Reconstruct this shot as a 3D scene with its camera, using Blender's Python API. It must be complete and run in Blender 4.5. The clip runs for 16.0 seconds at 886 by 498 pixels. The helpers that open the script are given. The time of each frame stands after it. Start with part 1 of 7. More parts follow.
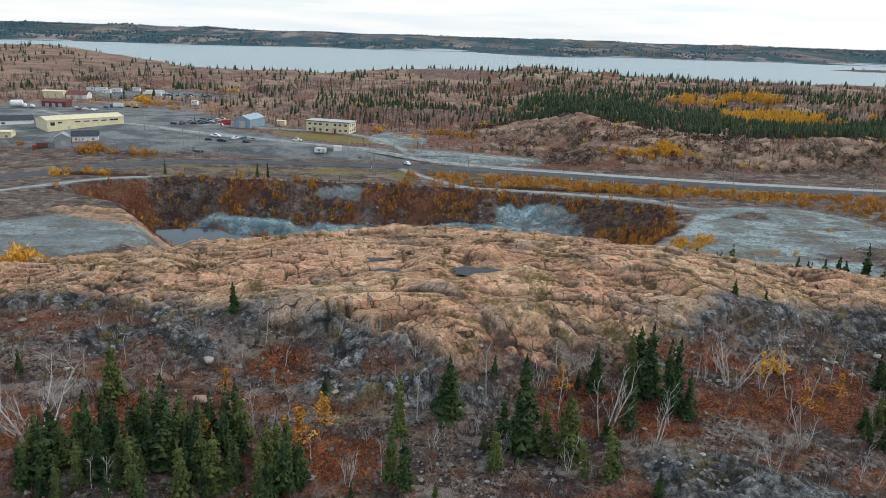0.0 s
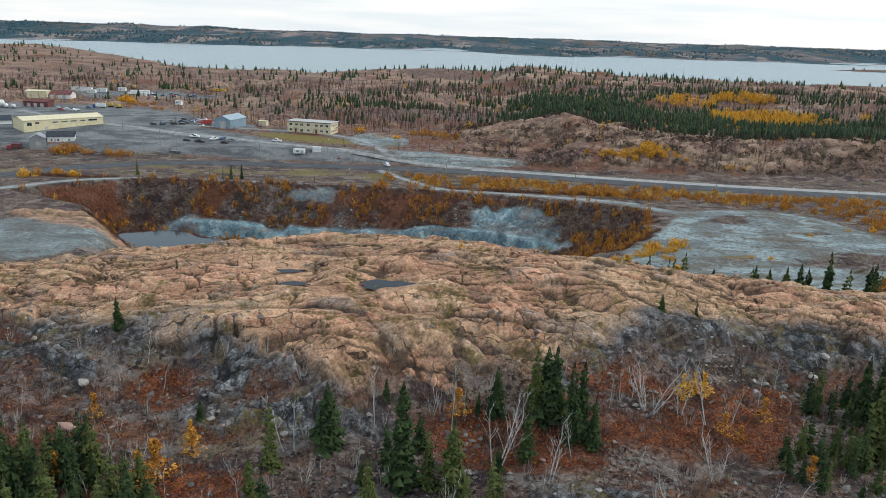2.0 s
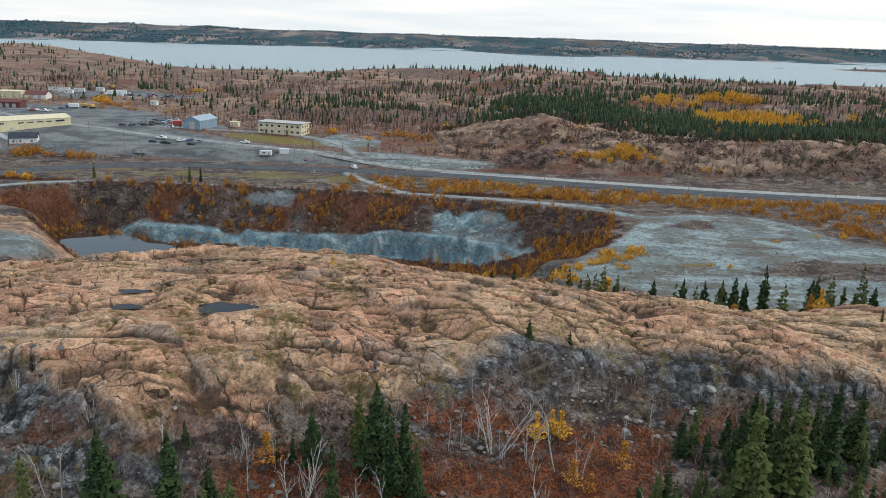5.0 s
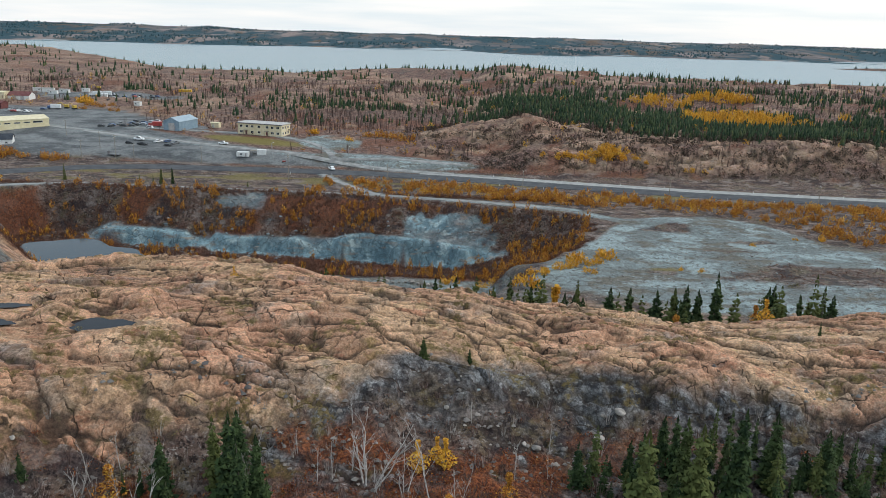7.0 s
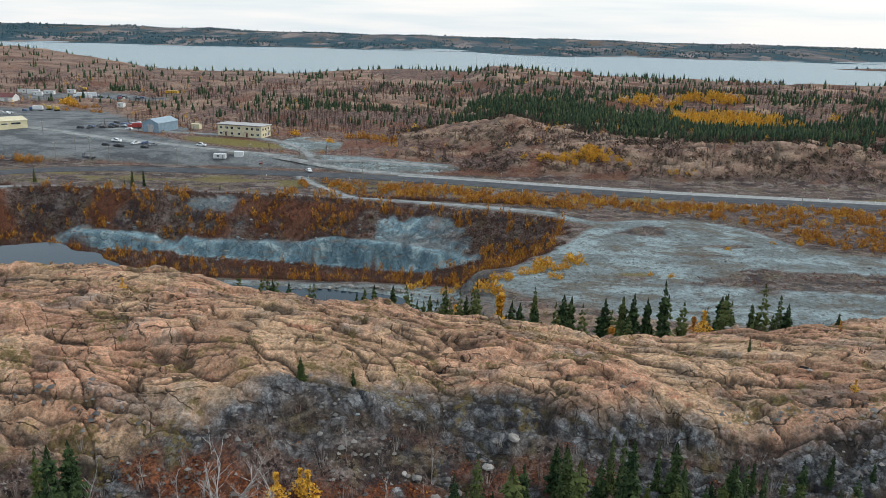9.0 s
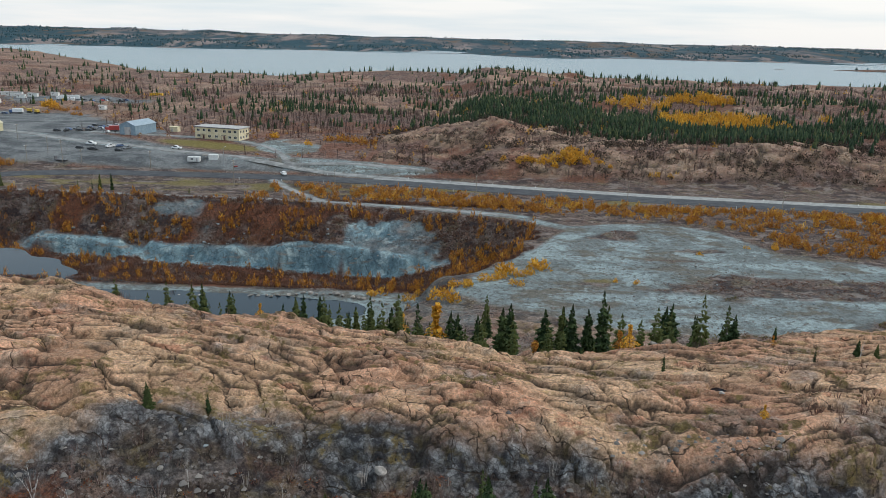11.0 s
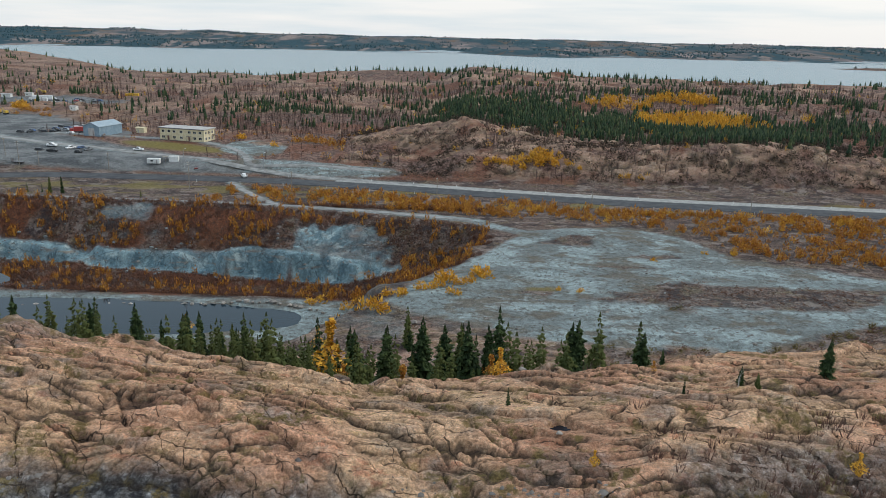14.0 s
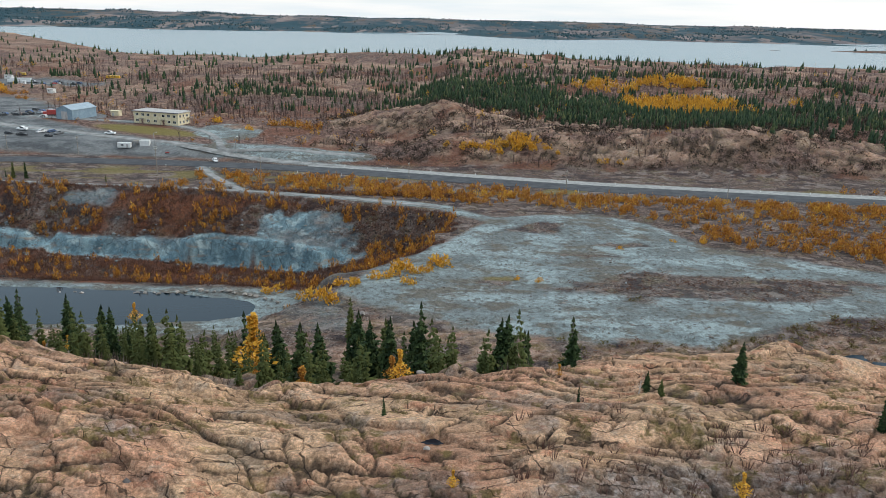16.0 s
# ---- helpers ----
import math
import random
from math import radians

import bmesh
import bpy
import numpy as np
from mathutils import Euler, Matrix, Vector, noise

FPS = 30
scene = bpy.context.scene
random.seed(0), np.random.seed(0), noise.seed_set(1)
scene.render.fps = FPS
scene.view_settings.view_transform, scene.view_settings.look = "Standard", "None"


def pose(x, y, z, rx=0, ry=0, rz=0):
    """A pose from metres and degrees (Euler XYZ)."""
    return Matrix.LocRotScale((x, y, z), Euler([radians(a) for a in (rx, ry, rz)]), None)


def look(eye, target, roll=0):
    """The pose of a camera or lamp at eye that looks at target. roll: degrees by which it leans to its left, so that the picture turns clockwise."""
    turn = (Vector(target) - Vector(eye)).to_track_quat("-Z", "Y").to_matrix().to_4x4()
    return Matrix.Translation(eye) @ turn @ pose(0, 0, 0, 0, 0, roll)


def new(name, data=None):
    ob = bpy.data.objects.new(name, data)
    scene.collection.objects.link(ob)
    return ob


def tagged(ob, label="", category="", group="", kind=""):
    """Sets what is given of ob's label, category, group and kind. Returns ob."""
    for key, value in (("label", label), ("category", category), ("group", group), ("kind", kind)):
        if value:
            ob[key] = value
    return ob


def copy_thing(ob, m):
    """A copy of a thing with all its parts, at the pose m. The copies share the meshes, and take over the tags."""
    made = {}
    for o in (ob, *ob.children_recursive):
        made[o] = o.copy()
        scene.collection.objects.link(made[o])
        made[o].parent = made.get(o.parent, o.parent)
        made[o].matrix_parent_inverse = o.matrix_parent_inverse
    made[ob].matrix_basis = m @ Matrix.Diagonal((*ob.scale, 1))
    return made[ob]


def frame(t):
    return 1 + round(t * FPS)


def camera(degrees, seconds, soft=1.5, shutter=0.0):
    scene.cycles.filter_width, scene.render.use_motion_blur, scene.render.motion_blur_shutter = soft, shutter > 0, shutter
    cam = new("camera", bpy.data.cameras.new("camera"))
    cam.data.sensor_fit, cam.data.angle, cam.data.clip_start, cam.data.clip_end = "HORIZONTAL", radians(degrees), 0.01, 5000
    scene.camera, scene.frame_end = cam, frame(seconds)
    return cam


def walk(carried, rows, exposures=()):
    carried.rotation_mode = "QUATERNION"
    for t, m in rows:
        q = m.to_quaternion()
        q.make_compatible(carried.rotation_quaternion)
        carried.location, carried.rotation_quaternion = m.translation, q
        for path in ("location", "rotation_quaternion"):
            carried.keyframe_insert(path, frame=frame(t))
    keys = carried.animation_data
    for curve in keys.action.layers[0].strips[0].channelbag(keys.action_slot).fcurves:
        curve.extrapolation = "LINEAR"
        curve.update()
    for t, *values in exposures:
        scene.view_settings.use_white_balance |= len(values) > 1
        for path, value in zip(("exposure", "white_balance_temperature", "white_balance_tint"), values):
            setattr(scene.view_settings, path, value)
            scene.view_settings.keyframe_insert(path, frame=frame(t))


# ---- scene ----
# ---- camera ----
PATH = [
    (0.0, (0.036, 0.002, 75.028), (0.036, 96.170, 47.613), 1.970),
    (0.5, (3.052, 1.690, 75.128), (2.981, 97.869, 47.747), 1.975),
    (1.0, (6.077, 3.418, 75.211), (5.906, 99.590, 47.808), 1.979),
    (1.5, (9.207, 5.190, 75.245), (8.934, 101.354, 47.815), 1.980),
    (2.0, (12.473, 6.973, 75.238), (12.126, 103.125, 47.767), 1.982),
    (2.5, (15.724, 8.745, 75.251), (15.301, 104.861, 47.653), 1.992),
    (3.0, (18.913, 10.518, 75.324), (18.431, 106.622, 47.685), 1.998),
    (3.5, (22.059, 12.266, 75.413), (21.494, 108.387, 47.838), 2.000),
    (4.0, (25.146, 13.992, 75.513), (24.462, 110.115, 47.947), 1.995),
    (6.5, (40.785, 22.660, 75.456), (39.557, 118.801, 47.971), 1.866),
    (7.0, (43.920, 24.359, 75.364), (42.581, 120.483, 47.827), 1.832),
    (7.5, (47.043, 26.053, 75.300), (45.583, 122.176, 47.763), 1.806),
    (8.0, (50.112, 27.757, 75.232), (48.530, 123.874, 47.679), 1.778),
    (8.5, (53.244, 29.486, 75.133), (51.559, 125.629, 47.681), 1.754),
    (9.0, (56.393, 31.230, 75.029), (54.597, 127.378, 47.601), 1.715),
    (11.5, (72.587, 40.273, 74.592), (70.335, 136.506, 47.495), 1.567),
    (12.0, (75.727, 41.983, 74.616), (73.406, 138.239, 47.611), 1.539),
    (12.5, (78.887, 43.694, 74.620), (76.518, 139.981, 47.729), 1.512),
    (13.0, (82.042, 45.418, 74.606), (79.604, 141.720, 47.772), 1.493),
    (13.5, (85.189, 47.146, 74.568), (82.677, 143.446, 47.738), 1.481),
    (14.0, (88.327, 48.851, 74.539), (85.762, 145.030, 47.279), 1.461),
    (14.5, (91.482, 50.535, 74.533), (88.854, 146.456, 46.386), 1.450),
    (15.0, (94.667, 52.200, 74.541), (92.008, 147.945, 45.803), 1.463),
    (15.5, (97.730, 53.844, 74.565), (95.076, 149.474, 45.449), 1.490),
    (16.0, (100.627, 55.469, 74.597), (98.074, 151.026, 45.233), 1.514),
]
cam = camera(60.0, 16.0, soft=0.8)
walk(cam, [(t, look(eye, target, roll)) for t, eye, target, roll in PATH],
     exposures=[(0.0, 0.06), (4.0, 0.03), (9.0, -0.02), (12.0, -0.13), (14.0, -0.14), (15.0, -0.03), (16.0, 0.05)])

# ---- light: a bright overcast sky ----
SUN_UP, SUN_TURN = 38.0, 80.0
world = bpy.data.worlds.new("sky")
scene.world = world
world.use_nodes = True
wt = world.node_tree
wt.nodes.clear()
w_out, w_mix = wt.nodes.new("ShaderNodeOutputWorld"), wt.nodes.new("ShaderNodeMixShader")
w_blue, w_cloud = wt.nodes.new("ShaderNodeBackground"), wt.nodes.new("ShaderNodeBackground")
w_sky = wt.nodes.new("ShaderNodeTexSky")
w_sky.sky_type, w_sky.sun_disc = "NISHITA", False
w_sky.sun_elevation, w_sky.sun_rotation = radians(SUN_UP), radians(SUN_TURN)
w_blue.inputs["Strength"].default_value = 0.14
wt.links.new(w_sky.outputs[0], w_blue.inputs["Color"])
w_co, w_map, w_noise, w_ramp = (wt.nodes.new("ShaderNodeTexCoord"), wt.nodes.new("ShaderNodeMapping"),
                                wt.nodes.new("ShaderNodeTexNoise"), wt.nodes.new("ShaderNodeValToRGB"))
w_map.inputs["Scale"].default_value = (2.2, 2.2, 26.0)
w_noise.inputs["Scale"].default_value, w_noise.inputs["Detail"].default_value = 1.6, 5.0
w_ramp.color_ramp.elements[0].position, w_ramp.color_ramp.elements[0].color = 0.28, (0.66, 0.79, 0.88, 1)
w_ramp.color_ramp.elements[1].position, w_ramp.color_ramp.elements[1].color = 0.62, (0.98, 0.98, 0.98, 1)
wt.links.new(w_co.outputs["Generated"], w_map.inputs["Vector"])
wt.links.new(w_map.outputs[0], w_noise.inputs["Vector"])
wt.links.new(w_noise.outputs["Fac"], w_ramp.inputs["Fac"])
w_sep, w_high, w_tint = wt.nodes.new("ShaderNodeSeparateXYZ"), wt.nodes.new("ShaderNodeMapRange"), wt.nodes.new("ShaderNodeMix")
wt.links.new(w_co.outputs["Generated"], w_sep.inputs[0])
wt.links.new(w_sep.outputs["Z"], w_high.inputs[0])
w_high.inputs[1].default_value, w_high.inputs[2].default_value, w_high.inputs[4].default_value = 0.045, 0.30, 0.85
w_tint.data_type = "RGBA"
w_tint.inputs[7].default_value = (0.68, 0.84, 0.96, 1)
wt.links.new(w_high.outputs[0], w_tint.inputs[0])
wt.links.new(w_ramp.outputs["Color"], w_tint.inputs[6])
wt.links.new(w_tint.outputs[2], w_cloud.inputs["Color"])
w_cloud.inputs["Strength"].default_value = 1.09
w_mix.inputs[0].default_value = 0.86
wt.links.new(w_blue.outputs[0], w_mix.inputs[1])
wt.links.new(w_cloud.outputs[0], w_mix.inputs[2])
wt.links.new(w_mix.outputs[0], w_out.inputs["Surface"])

sun_data = bpy.data.lights.new("sun", "SUN")
sun_data.energy, sun_data.angle, sun_data.color = 1.5, radians(14), (1.0, 0.92, 0.80)
sun = new("sun", sun_data)
_a, _e = radians(SUN_TURN), radians(SUN_UP)
sun.matrix_world = look((0, 0, 0), (-math.sin(_a) * math.cos(_e), -math.cos(_a) * math.cos(_e), -math.sin(_e)))


# ---- materials ----
class Nodes:
    """A short way to write a node material."""

    def __init__(self, name, rough=0.85, metal=0.0, spec=0.3):
        self.mat = bpy.data.materials.new(name)
        self.mat.use_nodes = True
        self.t = self.mat.node_tree
        self.bsdf = self.t.nodes["Principled BSDF"]
        self.bsdf.inputs["Roughness"].default_value = rough
        self.bsdf.inputs["Metallic"].default_value = metal
        self.bsdf.inputs["Specular IOR Level"].default_value = spec
        self.pos = self.node("ShaderNodeNewGeometry").outputs["Position"]

    def node(self, kind):
        return self.t.nodes.new(kind)

    def put(self, value, socket):
        if hasattr(value, "is_linked"):
            self.t.links.new(value, socket)
        else:
            socket.default_value = (*value, 1.0) if isinstance(value, tuple) and len(value) == 3 and socket.type == "RGBA" else value

    def turned(self, degrees, vector=None):
        m = self.node("ShaderNodeMapping")
        m.inputs["Rotation"].default_value = (0, 0, radians(degrees))
        self.t.links.new(vector or self.pos, m.inputs["Vector"])
        return m.outputs[0]

    def joint_set(self, turn, gap, wide, wander=1.2, broken=0.12, share=0.5):
        """Roughly parallel cracks, gap metres apart and wide metres across, wandering and broken off."""
        u = self.node("ShaderNodeSeparateXYZ")
        self.t.links.new(self.turned(turn), u.inputs[0])
        drift = self.math("MULTIPLY", self.noise(0.16, 2.5, 0.5), wander * 2.4)
        v = self.math("ADD", u.outputs[1], self.math("ADD", drift, self.math("MULTIPLY", self.noise(1.1, 2.0), 0.5 * gap ** 0.5)))
        f = self.math("ABSOLUTE", self.math("SUBTRACT", self.math("FRACT", self.math("DIVIDE", v, gap), 0.0), 0.5), 0.0)
        line = self.step(f, wide / gap, wide / gap * 0.3)
        return self.math("MULTIPLY", line, self.step(self.noise(broken, 3, 0.6, self.turned(turn + 9)), 0.5 + (0.5 - share) * 0.3, 0.56 + (0.5 - share) * 0.3))

    def scaled(self, scale, vector=None):
        m = self.node("ShaderNodeMapping")
        m.inputs["Scale"].default_value = scale if isinstance(scale, tuple) else (scale,) * 3
        self.t.links.new(vector or self.pos, m.inputs["Vector"])
        return m.outputs[0]

    def noise(self, scale, detail=4.0, rough=0.55, vector=None):
        n = self.node("ShaderNodeTexNoise")
        n.inputs["Scale"].default_value, n.inputs["Detail"].default_value, n.inputs["Roughness"].default_value = 1.0, detail, rough
        self.t.links.new(self.scaled(scale, vector), n.inputs["Vector"])
        return n.outputs["Fac"]

    def voronoi(self, scale, feature="F1", vector=None):
        n = self.node("ShaderNodeTexVoronoi")
        n.feature = feature
        n.inputs["Scale"].default_value = 1.0
        self.t.links.new(self.scaled(scale, vector), n.inputs["Vector"])
        return n.outputs["Distance"]

    def cell(self, scale, vector=None):
        """A random number for each Voronoi cell."""
        n = self.node("ShaderNodeTexVoronoi")
        n.inputs["Scale"].default_value = 1.0
        self.t.links.new(self.scaled(scale, vector), n.inputs["Vector"])
        split = self.node("ShaderNodeSeparateColor")
        self.t.links.new(n.outputs["Color"], split.inputs[0])
        return split.outputs[0]

    def step(self, value, low, high, a=0.0, b=1.0):
        n = self.node("ShaderNodeMapRange")
        n.interpolation_type = "SMOOTHSTEP"
        self.put(value, n.inputs[0])
        n.inputs[1].default_value, n.inputs[2].default_value, n.inputs[3].default_value, n.inputs[4].default_value = low, high, a, b
        return n.outputs[0]

    def mix(self, fac, a, b, how="MIX"):
        n = self.node("ShaderNodeMix")
        n.data_type, n.blend_type = "RGBA", how
        self.put(fac, n.inputs[0]), self.put(a, n.inputs[6]), self.put(b, n.inputs[7])
        return n.outputs[2]

    def math(self, how, a, b):
        n = self.node("ShaderNodeMath")
        n.operation = how
        self.put(a, n.inputs[0]), self.put(b, n.inputs[1])
        return n.outputs[0]

    def bent(self, scale, amount):
        """Position pushed about by noise, in metres."""
        t = self.node("ShaderNodeTexNoise")
        t.inputs["Scale"].default_value, t.inputs["Detail"].default_value = 1.0, 3.0
        self.t.links.new(self.scaled(scale), t.inputs["Vector"])
        v = self.node("ShaderNodeVectorMath")
        v.operation = "MULTIPLY_ADD"
        self.t.links.new(t.outputs["Color"], v.inputs[0])
        v.inputs[1].default_value = (amount,) * 3
        self.t.links.new(self.pos, v.inputs[2])
        return v.outputs[0]

    def attr(self, name):
        n = self.node("ShaderNodeAttribute")
        n.attribute_name = name
        return n.outputs["Fac"]

    def random(self):
        return self.node("ShaderNodeObjectInfo").outputs["Random"]

    def island(self):
        return self.node("ShaderNodeNewGeometry").outputs["Random Per Island"]

    def bump(self, height, strength=0.5, distance=0.1):
        n = self.node("ShaderNodeBump")
        n.inputs["Strength"].default_value, n.inputs["Distance"].default_value = strength, distance
        self.put(height, n.inputs["Height"])
        self.t.links.new(n.outputs[0], self.bsdf.inputs["Normal"])

    def done(self, colour, rough=None):
        self.put(colour, self.bsdf.inputs["Base Color"])
        if rough is not None:
            self.put(rough, self.bsdf.inputs["Roughness"])
        return self.mat


def granite_colour(n):
    """Weathered pink to tan granite with grey lichen."""
    broad, mid, fine = n.noise(0.07, 3), n.noise((0.35, 0.6, 0.5), 6, 0.68), n.noise(2.3, 6, 0.75)
    c = n.mix(n.step(broad, 0.36, 0.64), (0.575, 0.372, 0.231), (0.580, 0.316, 0.203))
    c = n.mix(n.step(mid, 0.50, 0.62, 0, 0.7), c, (0.470, 0.300, 0.205))
    c = n.mix(n.step(n.noise((0.22, 0.40, 0.3), 5, 0.7), 0.56, 0.65, 0, 0.75), c, (0.500, 0.225, 0.140))
    c = n.mix(n.step(n.noise(0.15, 6, 0.72), 0.55, 0.63, 0, 0.45), c, (0.330, 0.290, 0.240))
    c = n.mix(n.step(n.noise((0.25, 0.45, 0.3), 5, 0.7), 0.58, 0.65, 0, 0.55), c, (0.420, 0.290, 0.120))
    c = n.mix(n.step(n.noise(0.8, 6, 0.78), 0.57, 0.64, 0, 0.65), c, (0.170, 0.115, 0.082))
    c = n.mix(n.step(fine, 0.56, 0.64, 0, 0.50), c, (0.190, 0.120, 0.085))
    return n.mix(n.step(fine, 0.45, 0.36, 0, 0.5), c, (0.72, 0.55, 0.41))


def ground_material():
    n = Nodes("ground", 0.92, 0.0, 0.2)
    fine, mid, broad = n.noise(3.2, 4, 0.65), n.noise(0.6, 5, 0.6), n.noise(0.06, 4)
    # soil with low scrub
    soil = n.mix(n.step(mid, 0.35, 0.62), (0.085, 0.056, 0.048), (0.175, 0.120, 0.098))
    soil = n.mix(n.step(n.noise(0.16, 5), 0.50, 0.66), soil, (0.15, 0.115, 0.07))
    soil = n.mix(n.step(n.noise(2.0, 5, 0.75), 0.53, 0.60, 0, 0.9), soil, (0.27, 0.235, 0.215))
    soil = n.mix(n.step(n.noise(1.5, 4, 0.7), 0.47, 0.41, 0, 0.9), soil, (0.020, 0.014, 0.013))
    soil = n.mix(n.step(n.noise(0.35, 4), 0.55, 0.66, 0, 0.6), soil, (0.16, 0.085, 0.055))
    heath = n.mix(n.step(fine, 0.40, 0.58), (0.100, 0.032, 0.020), (0.290, 0.100, 0.042))
    heath = n.mix(n.step(n.noise(1.3, 5, 0.7), 0.48, 0.62, 0, 0.8), heath, (0.10, 0.066, 0.052))
    soil = n.mix(n.step(n.noise((0.11, 0.16, 0.2), 5, 0.65), 0.50, 0.57, 0, 0.75), soil, (0.040, 0.030, 0.034))
    soil = n.mix(n.step(n.noise((0.14, 0.22, 0.2), 5, 0.65), 0.55, 0.60, 0, 0.7), soil, (0.26, 0.215, 0.195))
    soil = n.mix(n.math("MULTIPLY", n.attr("hill"), n.step(n.noise(0.10, 6, 0.7), 0.36, 0.50)), soil, n.mix(n.step(n.noise(0.45, 5, 0.7), 0.45, 0.58), (0.095, 0.054, 0.044), (0.260, 0.165, 0.134)))
    soil = n.mix(n.attr("heath"), soil, heath)
    soil = n.mix(n.attr("grass"), soil, n.mix(fine, (0.13, 0.115, 0.035), (0.26, 0.20, 0.07)))
    # gravel
    grav = n.mix(n.step(broad, 0.35, 0.65), (0.170, 0.190, 0.190), (0.225, 0.270, 0.278))
    grav = n.mix(n.step(n.noise((0.055, 0.075, 0.1), 8, 0.70), 0.49, 0.58, 0, 0.85), grav, (0.150, 0.128, 0.102))
    grav = n.mix(n.step(n.noise((0.055, 0.095, 0.3), 8, 0.68), 0.50, 0.59, 0, 0.85), grav, (0.330, 0.400, 0.410))
    grav = n.mix(n.step(n.noise(0.6, 6, 0.78), 0.52, 0.59, 0, 0.8), grav, (0.100, 0.094, 0.084))
    grav = n.mix(n.step(n.voronoi(1.3), 0.17, 0.05, 0, 0.6), grav, (0.40, 0.40, 0.38))
    dark = n.mix(n.step(n.noise((0.05, 0.09, 0.1), 6, 0.68), 0.40, 0.60), (0.095, 0.100, 0.108), (0.215, 0.222, 0.225))
    grav = n.mix(n.attr("dark"), grav, dark)
    # bare granite, its joints and hollows darkened with painted shade, moss and soil
    rock = granite_colour(n)
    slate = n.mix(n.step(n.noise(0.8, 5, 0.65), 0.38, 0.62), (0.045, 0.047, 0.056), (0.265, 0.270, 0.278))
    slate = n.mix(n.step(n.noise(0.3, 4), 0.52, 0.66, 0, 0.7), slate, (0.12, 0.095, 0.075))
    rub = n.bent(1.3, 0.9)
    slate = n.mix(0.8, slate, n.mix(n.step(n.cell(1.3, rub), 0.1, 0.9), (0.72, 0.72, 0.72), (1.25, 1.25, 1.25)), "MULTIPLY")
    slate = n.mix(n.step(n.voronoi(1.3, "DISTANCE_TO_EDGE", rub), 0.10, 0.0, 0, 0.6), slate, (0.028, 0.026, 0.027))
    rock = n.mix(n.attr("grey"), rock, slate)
    rock = n.mix(0.75, rock, n.mix(n.step(n.attr("tone"), 0.2, 0.8), (0.74, 0.71, 0.70), (1.26, 1.26, 1.25)), "MULTIPLY")
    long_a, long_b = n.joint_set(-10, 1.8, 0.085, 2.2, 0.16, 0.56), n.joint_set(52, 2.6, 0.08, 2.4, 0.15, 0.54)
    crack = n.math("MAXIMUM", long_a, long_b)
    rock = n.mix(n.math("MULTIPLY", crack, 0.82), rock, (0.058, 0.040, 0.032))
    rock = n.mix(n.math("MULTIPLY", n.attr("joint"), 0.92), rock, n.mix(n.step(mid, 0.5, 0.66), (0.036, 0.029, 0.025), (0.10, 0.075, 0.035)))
    rock = n.mix(n.math("MULTIPLY", n.attr("moss"), n.step(n.noise(1.3, 5, 0.7), 0.42, 0.56)), rock, n.mix(fine, (0.09, 0.075, 0.03), (0.25, 0.175, 0.065)))
    # blue-grey quarried rock, streaked downwards
    streak = n.noise((0.16, 0.16, 0.07), 6, 0.68)
    cut = n.mix(n.step(streak, 0.38, 0.60), (0.125, 0.205, 0.245), (0.255, 0.370, 0.410))
    cut = n.mix(n.step(n.noise((0.14, 0.14, 0.20), 5, 0.65), 0.54, 0.64, 0, 0.8), cut, (0.460, 0.560, 0.570))
    cut = n.mix(n.step(n.noise((0.45, 0.45, 0.12), 5, 0.7), 0.56, 0.63, 0, 0.55), cut, (0.060, 0.090, 0.110))
    cut = n.mix(n.step(n.voronoi((0.16, 0.16, 0.20), "DISTANCE_TO_EDGE", n.bent(0.15, 3.0)), 0.022, 0.0, 0, 0.75), cut, (0.050, 0.068, 0.082))
    cut = n.mix(n.step(n.noise((0.12, 0.12, 0.5), 5), 0.56, 0.68, 0, 0.75), cut, (0.290, 0.235, 0.195))
    c = n.mix(n.attr("gravel"), soil, grav)
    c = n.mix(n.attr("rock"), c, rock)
    c = n.mix(n.attr("cut"), c, cut)
    # woods across the lake, with blue distance haze put into their colour
    hazy_wood = n.mix(n.step(n.noise((0.0035, 0.0016, 0.01), 5, 0.65), 0.50, 0.60), (0.024, 0.064, 0.084), (0.135, 0.118, 0.120))
    hazy_wood = n.mix(n.step(n.noise((0.006, 0.0022, 0.01), 4, 0.65), 0.55, 0.62, 0, 0.8), hazy_wood, (0.290, 0.225, 0.205))
    hazy_wood = n.mix(n.step(n.noise((0.009, 0.0030, 0.01), 4, 0.65), 0.55, 0.63, 0, 0.7), hazy_wood, (0.150, 0.085, 0.045))
    c = n.mix(n.attr("woods"), c, hazy_wood)
    c = n.mix(1.0, c, n.mix(n.step(n.noise(3.6, 6, 0.82), 0.38, 0.62), (0.66, 0.65, 0.64), (1.30, 1.30, 1.30)), "MULTIPLY")
    c = n.mix(1.0, c, n.mix(n.step(n.noise(0.75, 4, 0.75), 0.38, 0.62), (0.82, 0.81, 0.80), (1.14, 1.14, 1.14)), "MULTIPLY")
    h = n.math("ADD", n.math("MULTIPLY", n.noise(1.2, 7, 0.75), 1.1), n.math("MULTIPLY", n.noise(5.0, 4, 0.7), 0.35))
    n.bump(n.math("SUBTRACT", h, n.math("MULTIPLY", crack, n.math("MULTIPLY", n.attr("rock"), 0.6))), 0.9, 0.4)
    return n.done(c)


